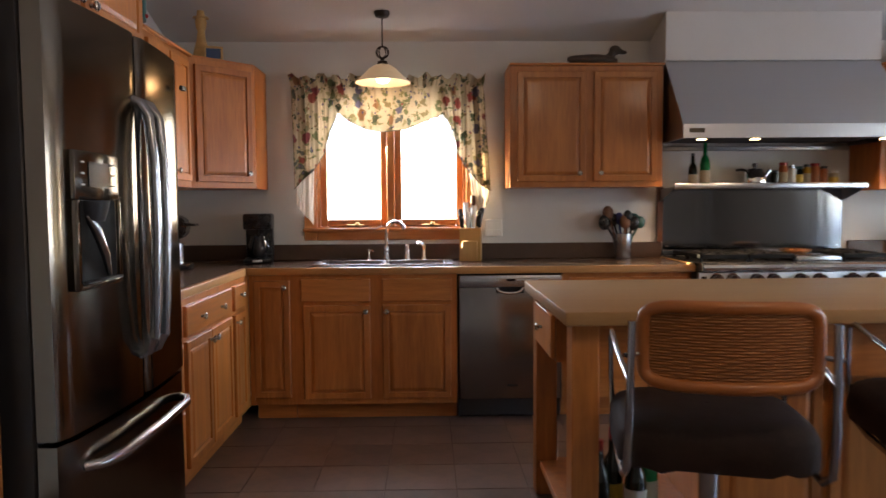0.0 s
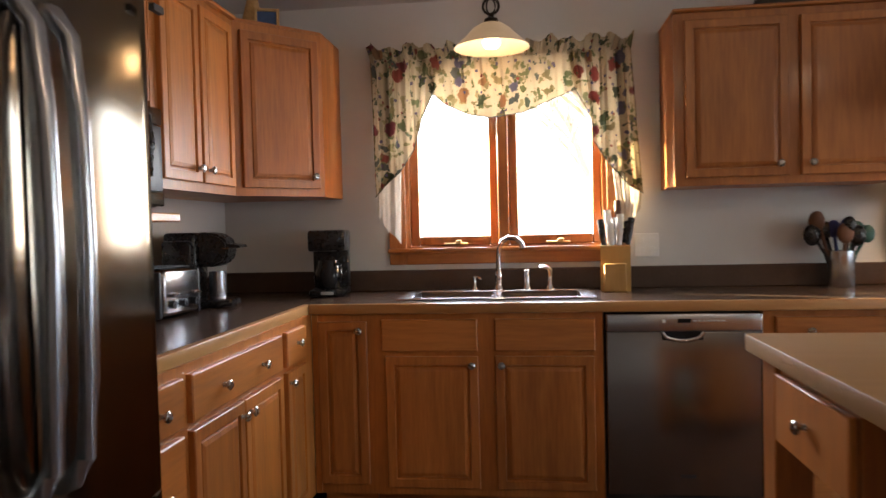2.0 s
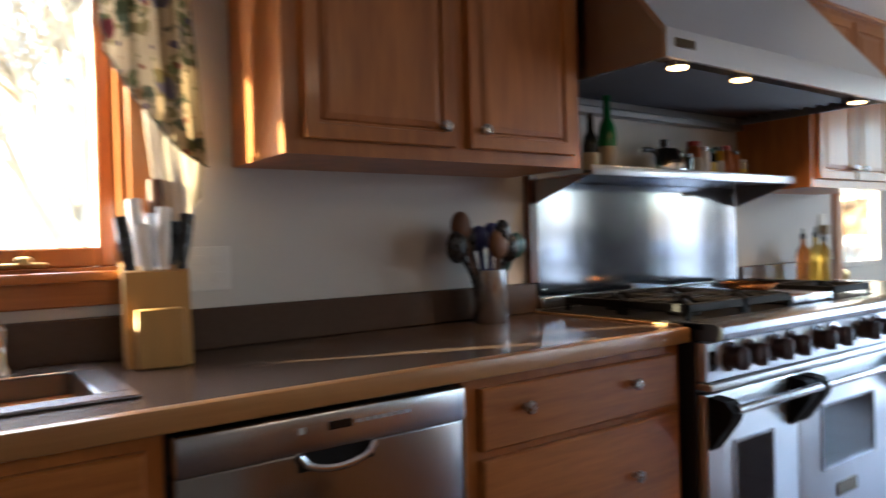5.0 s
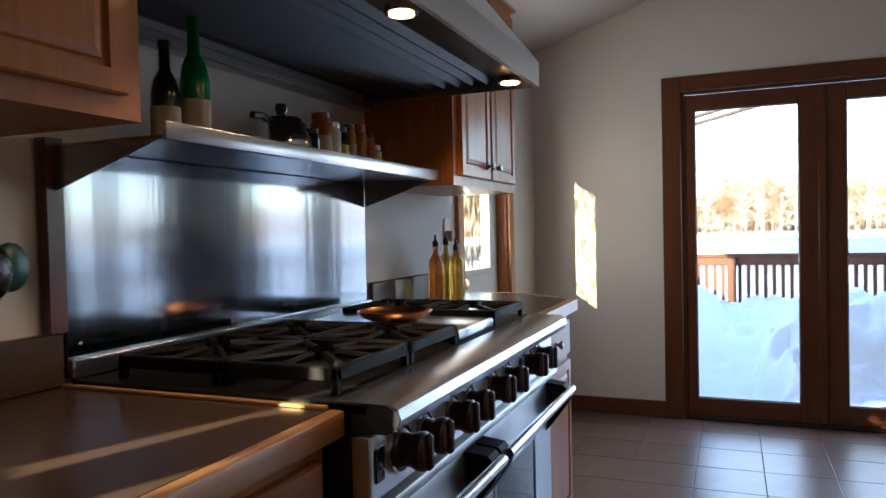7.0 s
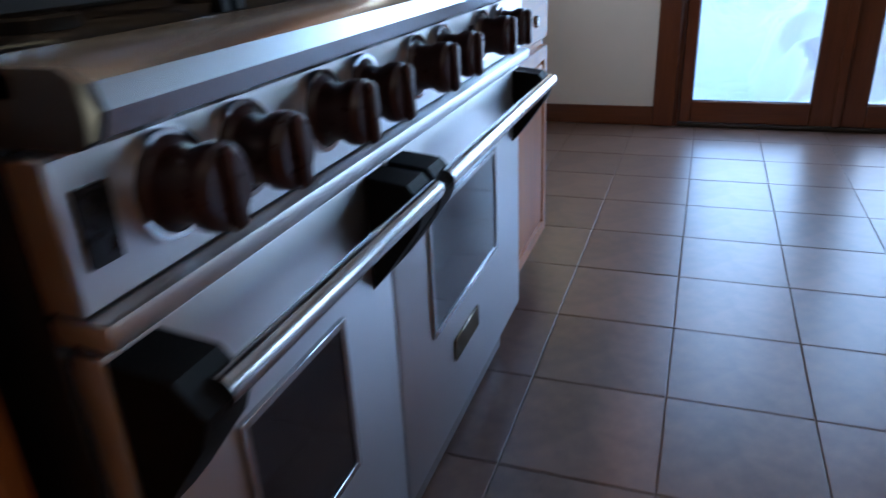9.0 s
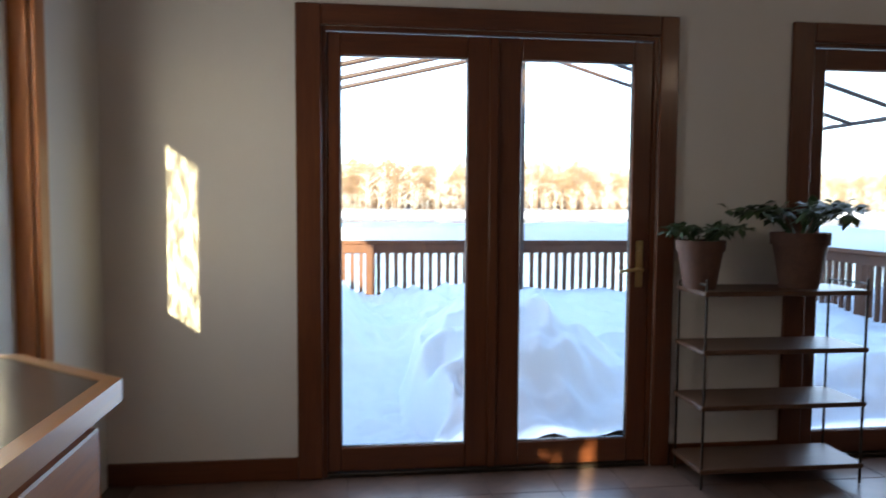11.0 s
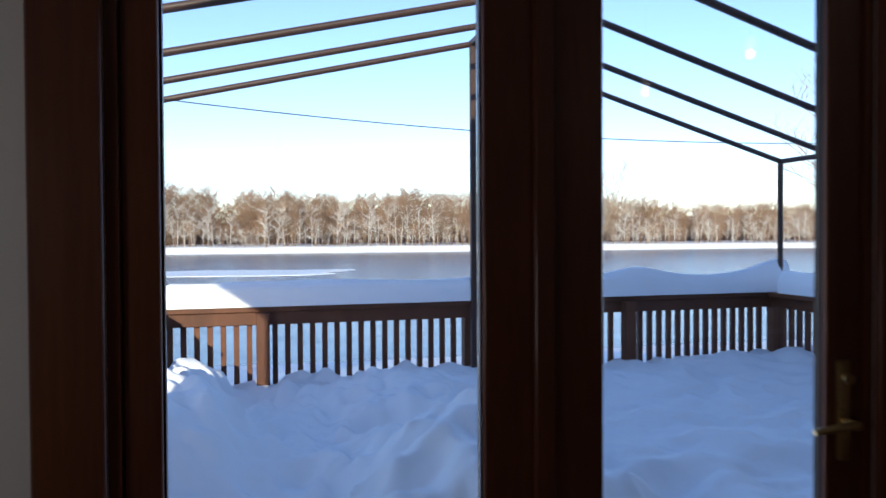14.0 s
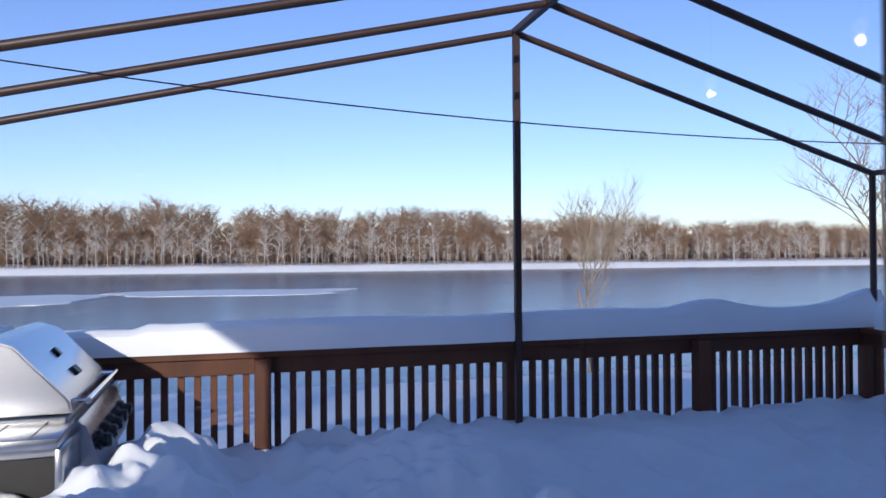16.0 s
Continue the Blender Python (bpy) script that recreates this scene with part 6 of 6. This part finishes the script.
RT = 0.885
fence = thing("deck_railing", (0, 0, 0), "stained wooden deck railing with square balusters", "railing")
part("top_rail", box(RXX - 0.045, RXX + 0.095, 0.49, 7.5, RT - 0.036, RT, 0.004), M_rail, fence)
part("under_rail", box(RXX - 0.019, RXX + 0.019, 0.55, 7.5, RT - 0.126, RT - 0.037, 0.003), M_rail, fence)
part("bottom_rail", box(RXX - 0.019, RXX + 0.019, 0.55, 7.5, 0.02, 0.10, 0.003), M_rail, fence)
part("top_rail", box(EX + TH + 0.02, RXX - 0.046, 0.49, 0.63, RT - 0.036, RT, 0.004), M_rail, fence)
part("under_rail", box(EX + TH + 0.02, RXX - 0.02, 0.54, 0.578, RT - 0.126, RT - 0.037, 0.003), M_rail, fence)
part("bottom_rail", box(EX + TH + 0.02, RXX - 0.02, 0.54, 0.578, 0.02, 0.10, 0.003), M_rail, fence)
pm = mesh_of("post", box(-0.044, 0.044, -0.044, 0.044, DZ, RT - 0.037, 0.004), M_rail)
for p in ((RXX - 0.0645, 4.632), (RXX + 0.064, 3.15), (RXX - 0.0645, 1.90), (RXX, 0.52), (RXX + 0.064, 6.2), (9.4, 0.495), (8.1, 0.495)):
    o = new("post", pm)
    o.location = (*p, 0)
    o.parent = fence
bl = mesh_of("baluster", box(-0.018, 0.018, -0.018, 0.018, 0.03, RT - 0.05, 0.002), M_rail)
for k in range(82):
    y = 0.64 + k * 0.0850
    if y < 7.45 and min(abs(y - q) for q in (4.632, 3.15, 1.90, 6.2)) > 0.065:
        o = new("baluster", bl)
        o.location = (RXX + 0.038, y, 0)
        o.parent = fence
for k in range(40):
    x = EX + TH + 0.16 + k * 0.0873
    if x < RXX - 0.1 and min(abs(x - 9.4), abs(x - 8.1)) > 0.065:
        o = new("baluster", bl)
        o.location = (x, 0.521, 0)
        o.parent = fence


def snow_cap(name, pts, w, hfun, label):
    """A soft loaf of snow lying along a rail."""
    bm = bmesh.new()
    rings = []
    for i, (x, y, z, dx, dy) in enumerate(pts):
        h = hfun(i / (len(pts) - 1), x, y)
        ring = []
        for u, v in ((-1.0, 0.0), (-1.06, 0.35), (-0.92, 0.75), (-0.5, 0.97), (0.0, 1.0), (0.5, 0.96), (0.92, 0.72), (1.05, 0.32), (1.0, 0.0)):
            wob = 0.012 * noise.noise((x * 2.1 + u, y * 2.1, v * 2))
            ring.append(bm.verts.new((x + dx * u * (w + wob), y + dy * u * (w + wob), z + h * v + wob * v)))
        rings.append(ring)
    for a, b in zip(rings, rings[1:]):
        for k in range(8):
            bm.faces.new((a[k], a[k + 1], b[k + 1], b[k]))
    bm.faces.new(rings[0])
    bm.faces.new(rings[-1][::-1])
    return single(name, bm, M_snow, label, "snow")


ptsA = [(RXX + 0.02, 0.42 + k * 0.08, RT + 0.001, 1, 0) for k in range(88)]
snow_cap("snow_cap", ptsA, 0.085, lambda u, x, y: 0.165 + 0.02 * noise.noise((y * 1.3, 0, 0)) + 0.055 * math.exp(-((y - 1.80) / 0.22) ** 2) + 0.09 * math.exp(-((y - 0.47) / 0.25) ** 2) + (0.0 if y < 5.3 else -0.03), "thick loaf of snow lying along the deck rail")
ptsB = [(EX + TH + 0.2 + k * 0.08, 0.56, RT + 0.001, 0, 1) for k in range(41)]
snow_cap("snow_cap", ptsB, 0.085, lambda u, x, y: 0.17 + 0.02 * noise.noise((x * 1.3, 3, 0)), "thick loaf of snow lying along the side rail")


def ease(a, b, x):
    u = min(1.0, max(0.0, (x - a) / (b - a)))
    return u * u * (3 - 2 * u)


def deck_snow(x, y):
    """Height of the snow lying on the deck: drifts, shovelled heaps and a dug path."""
    wx = x + 0.16 * noise.noise((x * 1.7, y * 1.7, 11)) + 0.025 * noise.noise((x * 4, y * 4, 21))
    wy = y + 0.16 * noise.noise((x * 1.7, y * 1.7, 31)) + 0.025 * noise.noise((x * 4, y * 4, 41))
    n = 0.05 * noise.noise((x * 1.1, y * 1.1, 0)) + 0.06 * noise.noise((wx * 2.7, wy * 2.7, 4))
    rough = 0.4 + 0.6 * ease(3.0, 3.9, y)
    n += rough * (0.18 * (0.32 - (noise.noise((wx * 3.6, wy * 3.6, 7)) ** 2 + 0.022) ** 0.5) + 0.075 * noise.noise((x * 6.5, y * 6.5, 9)) + 0.020 * noise.noise((x * 17, y * 17, 3)))
    z = 0.43 + 0.06 * ease(9.6, 10.5, x) + n
    # ridge thrown up towards the rail, and heaps on both sides of the path
    z += 0.13 * math.exp(-((wx - 10.0) / 0.45) ** 2 - ((wy - 3.75) / 0.42) ** 2)
    z += 0.30 * ease(0, 1, math.exp(-((wx - 8.45) / 0.60) ** 2 - ((wy - 3.78) / 0.42) ** 2) * 1.3)
    z += 0.27 * ease(0, 1, math.exp(-((wx - 9.25) / 0.62) ** 2 - ((wy - 5.12) / 0.36) ** 2) * 1.3)
    z += 0.16 * math.exp(-((wx - 9.7) / 0.5) ** 2 - ((wy - 5.95) / 0.5) ** 2)
    z -= 0.10 * math.exp(-((wx - 10.4) / 0.5) ** 2 - ((wy - 4.75) / 0.35) ** 2)
    z += 0.28 * math.exp(-((wx - 10.22) / 0.36) ** 2 - ((wy - 5.10) / 0.22) ** 2)
    # diagonal shovel grooves in front of the right leaf
    z += 0.05 * math.sin((wx * 1.0 + wy * 1.6) * 9) * math.exp(-((x - 8.0) / 0.6) ** 2 - ((y - 3.2) / 0.6) ** 2)
    # the dug path
    side = ease(4.28, 4.42, wy) * (1 - ease(4.98, 5.16, wy))
    cut = side * (1 - ease(8.2, 9.4, wx))
    z = z * (1 - cut) + (0.03 + 0.20 * ease(7.5, 9.2, x) + 0.3 * abs(n)) * cut
    near = 1 - ease(7.30, 7.85, wx)
    z *= 1 - 0.55 * near * (1 - cut)
    return DZ + max(0.012, z)


bm = bmesh.new()
nx, ny = 230, 460
xa, xb, ya, yb = EX + TH + 0.035, RXX + 0.02, -1.1, 7.4
g = [[bm.verts.new((xa + (xb - xa) * i / nx, ya + (yb - ya) * j / ny, deck_snow(xa + (xb - xa) * i / nx, ya + (yb - ya) * j / ny))) for j in range(ny + 1)] for i in range(nx + 1)]
for i in range(nx):
    for j in range(ny):
        bm.faces.new((g[i][j], g[i + 1][j], g[i + 1][j + 1], g[i][j + 1]))
ob = new("deck_snow", mesh_of("deck_snow", bm, M_snow, True))
tagged(ob, "deep shovelled snow lying over the deck", "snow", kind="stuff")

# canopy frame without its cloth
gz = thing("canopy_frame", (0, 0, 0), "bare brown steel canopy frame over the deck", "canopy frame")
AY, AZ, EY, EZ = 3.15, 2.745, 2.655, 1.955
YL = AY + 3.1
XS = (10.74, 10.22, 9.62, 8.95)
part("ridge_beam", box(XS[-1], XS[0], AY - 0.02, AY + 0.02, AZ - 0.02, AZ + 0.02, 0.004), M_gaz, gz)
for x in XS:
    part("rafter", rod(bmesh.new(), (x, AY, AZ), (x, AY - EY, EZ), 0.021, n=10), M_gaz, gz)
    part("rafter", rod(bmesh.new(), (x, AY, AZ), (x, YL, AZ - 0.236 * 3.1), 0.021, n=10), M_gaz, gz)
for y, z in ((AY - EY, EZ), (YL, AZ - 0.236 * 3.1)):
    part("eave_beam", rod(bmesh.new(), (XS[0], y, z), (XS[-1], y, z), 0.020, n=10), M_gaz, gz)
    for x in (XS[0], XS[-1]):
        part("corner_post", rod(bmesh.new(), (x, y, DZ), (x, y, z), 0.022, n=10), M_gaz, gz)
part("gable_post", box(RXX - 0.085, RXX - 0.047, AY - 0.02, AY + 0.02, DZ, AZ - 0.0, 0.004), M_gaz, gz, "upright post under the ridge")
part("gable_bracket", rod(bmesh.new(), (RXX - 0.066, AY, AZ - 0.05), (XS[0], AY, AZ), 0.02, n=8), M_gaz, gz)

# gas grill in the snow
gl = thing("gas_grill", pose(10.12, 5.60, DZ, 0, 0, 2), "stainless gas grill with a closed lid and dark knobs", "grill")
part("cabinet", box(-0.36, 0.36, -0.22, 0.24, 0.06, 0.74, 0.008), M_dark, gl)
part("front_panel", prism(bmesh.new(), [(-0.225, 0.655), (-0.325, 0.665), (-0.335, 0.700), (-0.285, 0.850), (-0.255, 0.875), (-0.225, 0.875)], -0.40, 0.40, "x"), M_steel_l, gl)
part("firebox", box(-0.40, 0.40, -0.22, 0.26, 0.74, 0.90, 0.008), M_steel, gl)
s = prism(bmesh.new(), [(-0.235, 0.905), (-0.225, 0.955), (-0.03, 1.17), (0.06, 1.20), (0.18, 1.17), (0.26, 1.08), (0.27, 0.905)], -0.395, 0.395, "x")
bmesh.ops.bevel(s, geom=[e for e in s.edges if abs(e.verts[0].co.x - e.verts[1].co.x) < 1e-4], offset=0.008, segments=2, affect="EDGES")
lid = part("lid", s, M_steel_l, gl, "stainless lid")
part("handle", rod(bmesh.new(), (-0.36, -0.285, 0.945), (0.36, -0.285, 0.945), 0.013, n=12), M_chrome, lid, "long bar handle")
for x in (-0.35, 0.35):
    part("handle_post", rod(bmesh.new(), (x, -0.285, 0.945), (x, -0.222, 0.945), 0.010, n=8), M_chrome, lid)
sl = Vector((0, 0.195, 0.215)).normalized()
nr = Vector((0, -0.215, 0.195)).normalized()
for zq, w, m, nm in ((0.19, 0.045, M_black, "thermometer"), (0.08, 0.075, M_dark, "badge")):
    c = Vector((0, -0.225, 0.955)) + sl * zq + nr * 0.006
    s = box(-w / 2, w / 2, -0.022, 0.022, -0.006, 0.006, 0.002)
    bmesh.ops.transform(s, matrix=Matrix.Translation(c) @ Matrix.Rotation(math.atan2(0.215, 0.195), 4, "X"), verts=s.verts)
    part(nm, s, m, lid)
for k in range(5):
    x = -0.30 + k * 0.15
    part("knob", lathe(bmesh.new(), [(0, -0.02), (0.044, -0.02), (0.042, 0.010), (0.030, 0.016), (0.027, 0.044), (0.020, 0.050), (0, 0.051)], 18, (x, -0.312, 0.772), "y"), M_black, gl, "dark control knob")
for sx in (-1, 1):
    x0_, x1_ = sorted((sx * 0.41, sx * 0.70))
    tb = part("side_shelf", box(x0_, x1_, -0.25, 0.24, 0.845, 0.885, 0.008, 2), M_steel_l, gl, "stainless side shelf")
    part("apron", box(x0_ + 0.002, x1_ - 0.002, -0.262, -0.235, 0.70, 0.844, 0.006, 2), M_steel_l, tb)
    for k in range(3):
        part("slat_line", box(x0_ + 0.02, x1_ - 0.02, -0.16 + k * 0.13, -0.155 + k * 0.13, 0.8852, 0.887), M_dark, tb, smooth=False)
for x in (-0.33, 0.33):
    for y in (-0.18, 0.20):
        part("caster", rod(bmesh.new(), (x - 0.02, y, 0.036), (x + 0.02, y, 0.036), 0.035, n=16), M_black, gl)
snow_cap("snow_cap", [(9.87 + 0.06 * k, 5.79, DZ + 1.165, 0.2, 0.9) for k in range(10)], 0.08, lambda u, x, y: 0.02 + 0.035 * math.sin(u * 3.1), "patch of snow on the grill lid")

# ---- land, river and far woods ----
def land(x, y):
    if x < 12:
        z = -1.0
    elif x < 40:
        z = -1.0 - 3.6 * ((x - 12) / 28) ** 1.2
    elif x < 252:
        z = -5.5
    elif x < 262:
        z = -5.5 + 3.4 * (x - 252) / 10
    elif x < 300:
        z = -2.1 + 0.02 * (x - 262)
    else:
        z = -1.4 + 0.010 * (min(x, 900) - 300)
    return z + noise.noise((x * 0.06, y * 0.06, 0)) * (0.25 if x < 300 else 0.8)


xs = [-1500, -600, -200, -80, -40, -20, -8, 0, 4, 8, 11, 13, 15, 17, 19, 21, 24, 27, 30, 33, 36, 38, 40, 44, 60, 120, 200, 245, 250, 252, 254, 256, 258, 260, 262, 265, 270, 280, 300, 360, 500, 900, 2000, 4000]
ysl = [-3000, -1500, -800, -500, -400] + [-340 + 12 * k for k in range(26)] + [-30 + 3 * k for k in range(34)] + [80 + 15 * k for k in range(10)] + [300, 500, 900, 2000, 3000]
bm = bmesh.new()
g = [[bm.verts.new((x, y, land(x, y))) for y in ysl] for x in xs]
for i in range(len(xs) - 1):
    for j in range(len(ysl) - 1):
        bm.faces.new((g[i][j], g[i + 1][j], g[i + 1][j + 1], g[i][j + 1]))
structure("ground", bm, M_field, "snow-covered ground sloping down to the river", "ground", smooth=True)
bm = bmesh.new()
v = [bm.verts.new(p) for p in ((30, -3000, -4.15), (259, -3000, -4.15), (259, 3000, -4.15), (30, 3000, -4.15))]
bm.faces.new(v)
structure("water", bm, M_water, "grey partly frozen winter river", "river")
rr = random.Random(11)


def ice(cx, cy, lx, ly, lift):
    bm = bmesh.new()
    pts = []
    for k in range(44):
        a = k * math.tau / 44
        q = 1 + 0.35 * noise.noise((math.cos(a) * 1.7 + cx, math.sin(a) * 1.7 + cy, 2)) + 0.12 * noise.noise((math.cos(a) * 6 + cx, math.sin(a) * 6, 5))
        pts.append((cx + lx * q * math.cos(a), cy + ly * q * math.sin(a)))
    prism(bm, pts, -4.16, -4.09 + lift)
    single("ice_sheet", bm, M_ice, "flat snowy ice sheet on the river", "ice", group="ice sheets", smooth=False)


for q in ((121, 8, 9, 19, 0), (110, 36, 13, 12, 0.03)):
    ice(*q)


def branchy(bm, base, h, seed, levels, r, spread, up=0.5, n=4, twigs=3, sides=4):
    """A bare tree: a tapering trunk that forks into finer limbs."""
    q = random.Random(seed)

    def limb(p, d, L, r, lev):
        mid = p + d * L * 0.5 + Vector((q.uniform(-1, 1), q.uniform(-1, 1), q.uniform(-0.3, 0.6))) * L * 0.05
        e = p + d * L + Vector((q.uniform(-1, 1), q.uniform(-1, 1), 0)) * L * 0.06
        tube(bm, [p, mid, e], [r, r * 0.8, r * 0.55], sides)
        if lev <= 0:
            return
        for k in range(n if lev > 1 else twigs):
            u = q.uniform(0.35, 1.0)
            s = (p.lerp(mid, u * 2) if u < 0.5 else mid.lerp(e, u * 2 - 1))
            a = q.uniform(0, math.tau)
            nd = (d * up + Vector((math.cos(a), math.sin(a), q.uniform(0.1, 0.7))) * spread).normalized()
            limb(s, nd, L * q.uniform(0.42, 0.66), r * 0.5, lev - 1)
    limb(Vector(base), Vector((q.uniform(-0.06, 0.06), q.uniform(-0.06, 0.06), 1)).normalized(), h * 0.55, r, levels)


# woods on the far bank


def fast_tree(verts, faces, base, h, q, lim):
    def stick(p, e, r0, r1):
        d = (e - p)
        s = d.cross(Vector((0.3, 1, 0.1))).normalized()
        u = s.cross(d).normalized()
        i = len(verts)
        for c, r in ((p, r0), (e, r1)):
            for k in range(3):
                a = k * math.tau / 3
                verts.append(c + (s * math.cos(a) + u * math.sin(a)) * r)
        for k in range(3):
            faces.append((i + k, i + (k + 1) % 3, i + 3 + (k + 1) % 3, i + 3 + k))
    top = Vector(base) + Vector((q.uniform(-1, 1), q.uniform(-1.2, 1.2), h))
    b0 = Vector(base)
    stick(b0, b0.lerp(top, 0.93), h * 0.010, h * 0.003)
    for k in range(lim):
        u = q.uniform(0.15, 0.98)
        p = b0.lerp(top, u)
        a = q.uniform(0, math.tau)
        L = h * q.uniform(0.15, 0.34) * (0.45 + 0.75 * math.sin(min(1.0, u * 1.05) * 2.6))
        e = p + Vector((math.cos(a) * 0.8, math.sin(a) * 0.8, q.uniform(0.25, 1.1))).normalized() * L
        stick(p, e, h * 0.0048, h * 0.0018)
        for w in range(4):
            pp = p.lerp(e, q.uniform(0.3, 1))
            a2 = q.uniform(0, math.tau)
            stick(pp, pp + Vector((math.cos(a2) * 0.8, math.sin(a2) * 0.8, q.uniform(0.0, 1.0))).normalized() * L * q.uniform(0.35, 0.6), h * 0.0024, h * 0.001)


def woods(name, mat, count, x0, x1, h0, h1, lim, seed, ya, yb, label):
    q = random.Random(seed)
    verts, faces = [], []
    for k in range(count):
        y = ya + (yb - ya) * (k + q.random()) / count
        x = q.uniform(x0, x1)
        hh = q.uniform(h0, h1) * (1.0 + 0.16 * noise.noise((y * 0.024, 3, 0)) + 0.10 * noise.noise((y * 0.11, 8, 0))) * (1.06 if y > -20 else 1.06 + (y + 20) * 0.0009)
        hh *= 1.0 - 0.30 * math.exp(-((y - 16) / 4.5) ** 2) + 0.10 * ease(16, 40, y)
        fast_tree(verts, faces, (x, y, land(x, y) - 0.3), hh, q, lim)
    me = bpy.data.meshes.new(name)
    me.from_pydata([tuple(v) for v in verts], [], faces)
    me.materials.append(mat)
    o = new(name, me)
    return tagged(o, label, "woods", kind="stuff")


woods("far_woods", M_bark, 900, 268, 306, 14.5, 19.5, 31, 3, -330, 110, "bare brown winter woods on the far bank")
woods("far_woods_snowy", M_bark2, 260, 263, 272, 6, 15, 20, 4, -330, 110, "pale snow-dusted trees along the far bank")
# the dense mass of trunks behind
bm = bmesh.new()
g = []
for j in range(290):
    y = -700 + j * 3.4
    t_ = -5.5 * math.exp(-((y - 17) / 6) ** 2) + (13.0 if y > -20 else max(8, 13.4 + (y + 20) * 0.012)) + 2.2 * noise.noise((y * 0.024, 3, 0)) + 1.6 * noise.noise((y * 0.16, 2, 0)) + 0.9 * noise.noise((y * 0.7, 5, 0))
    x = 312 + 3 * noise.noise((y * 0.1, 0, 0))
    g.append((bm.verts.new((x, y, -3)), bm.verts.new((x + 3, y, t_ - 4)), bm.verts.new((x + 12, y, t_)), bm.verts.new((x + 60, y, -3))))
for a, b in zip(g, g[1:]):
    for k in range(3):
        bm.faces.new((a[k], a[k + 1], b[k + 1], b[k]))
o = structure("backdrop", bm, M_wood2, "distant mass of leafless woodland", "backdrop", smooth=True)


def tree(name, base, h, seed, r, spread, label, lev=4):
    t_ = thing(name, base, label, "tree")
    bm = bmesh.new()
    branchy(bm, (0, 0, 0), h, seed, lev, r, spread, 0.85, 6, 5, 3)
    part("trunk_and_limbs", bm, M_twig, t_)
    return t_


tree("bare_tree", (36, -9.9, land(36, -9.9) - 0.2), 9.9, 21, 0.075, 0.62, "slender leafless tree on the near river bank")
tree("bare_tree", (30, -20.8, land(30, -20.8) - 0.2), 14.0, 35, 0.10, 1.0, "tall leafless tree with fine drooping twigs")
cb = single("cable", tube(bmesh.new(), [(XS[-1] - 0.03, y, 1.818 + 0.019 * (y - 2.7) ** 2) for y in [0.50 + 0.2295 * k for k in range(26)]], 0.0023, 6), M_cable, "thin black cable strung slackly between the canopy posts", "cable")
ps2 = single("leaning_stick", rod(bmesh.new(), (22, -3.15, -2.2), (22.2, -2.75, 0.55), 0.03, n=6), M_bark, "dark leaning stick poking out of the snow", "stick")

# what the sink window looks onto
tree("bare_tree", (3.5, 14.5, -1.1), 9.0, 41, 0.2, 0.8, "snow-dusted leafless tree beyond the kitchen window")
tree("bare_tree", (-1.5, 19.0, -1.1), 10.0, 43, 0.2, 0.8, "snow-dusted leafless tree beyond the kitchen window")
nh = thing("neighbour_house", (-0.5, 24, -1.1), "pale neighbouring house across the snow", "house")
part("wall", box(-8, 0, 0, 6, 0, 3.6), M_siding, nh, smooth=False)
part("roof", prism(bmesh.new(), [(-0.4, 3.6), (3.0, 5.6), (6.4, 3.6)], -8.3, 0.3, "x"), M_snow, nh, smooth=False)
wd = part("window", box(-3.4, -2.2, -0.05, 0.02, 1.1, 2.4), M_pane, nh, smooth=False)
part("sill", box(-3.5, -2.1, -0.10, 0.0, 1.02, 1.098), M_white, wd, smooth=False)

# ---- kitchen floor ----
TX, TY = 0.322, 0.308
floor = structure("floor", box(WX - TH, EX + TH, SY - TH, NY + TH, -0.12, -0.004), M_grout, "square brown-grey ceramic floor tiles with grout", "floor")


def tile_bm():
    bm = box(-TX / 2 + 0.0018, TX / 2 - 0.0018, -TY / 2 + 0.0018, TY / 2 - 0.0018, -0.012, 0.0)
    f = max(bm.faces, key=lambda q: q.calc_center_median().z)
    bmesh.ops.inset_individual(bm, faces=[f], thickness=0.002, depth=0)
    for v in f.verts:
        v.co.z += 0.0007
    return bm


tm = mesh_of("tile", tile_bm(), M_tile)
near, rest = [], []
for i in range(-14, 10):
    for j in range(-26, 5):
        x, y = 4.234 + TX * (i + 0.5), 4.80 + TY * (j + 0.5)
        if not (WX < x < EX + 0.05 and SY < y < NY):
            continue
        (near if (y > 3.2 and x > 0.9) or (y > 2.2 and 0.9 < x < 2.6) else rest).append((x, y))
near.sort(key=lambda p: -p[1])
rest += near[300:]
for x, y in near[:300]:
    o = new("tile", tm)
    o.location = (x, y, 0.0005 * math.sin(x * 37 + y * 91))
    o.parent = floor
bm = bmesh.new()
verts, faces = [], []
for x, y in rest:
    i = len(verts)
    verts += [(x - TX / 2 + 0.003, y - TY / 2 + 0.003, 0.0), (x + TX / 2 - 0.003, y - TY / 2 + 0.003, 0.0), (x + TX / 2 - 0.003, y + TY / 2 - 0.003, 0.0), (x - TX / 2 + 0.003, y + TY / 2 - 0.003, 0.0)]
    verts += [(a, b, -0.012) for a, b, _ in verts[i:i + 4]]
    faces += [(i, i + 1, i + 2, i + 3)] + [(i + k, i + 4 + k, i + 4 + (k + 1) % 4, i + (k + 1) % 4) for k in range(4)]
me = bpy.data.meshes.new("floor_tiles")
me.from_pydata(verts, [], faces)
me.materials.append(M_tile)
o = new("floor_tiles", me)
o.parent = floor
tagged(o, kind="stuff")
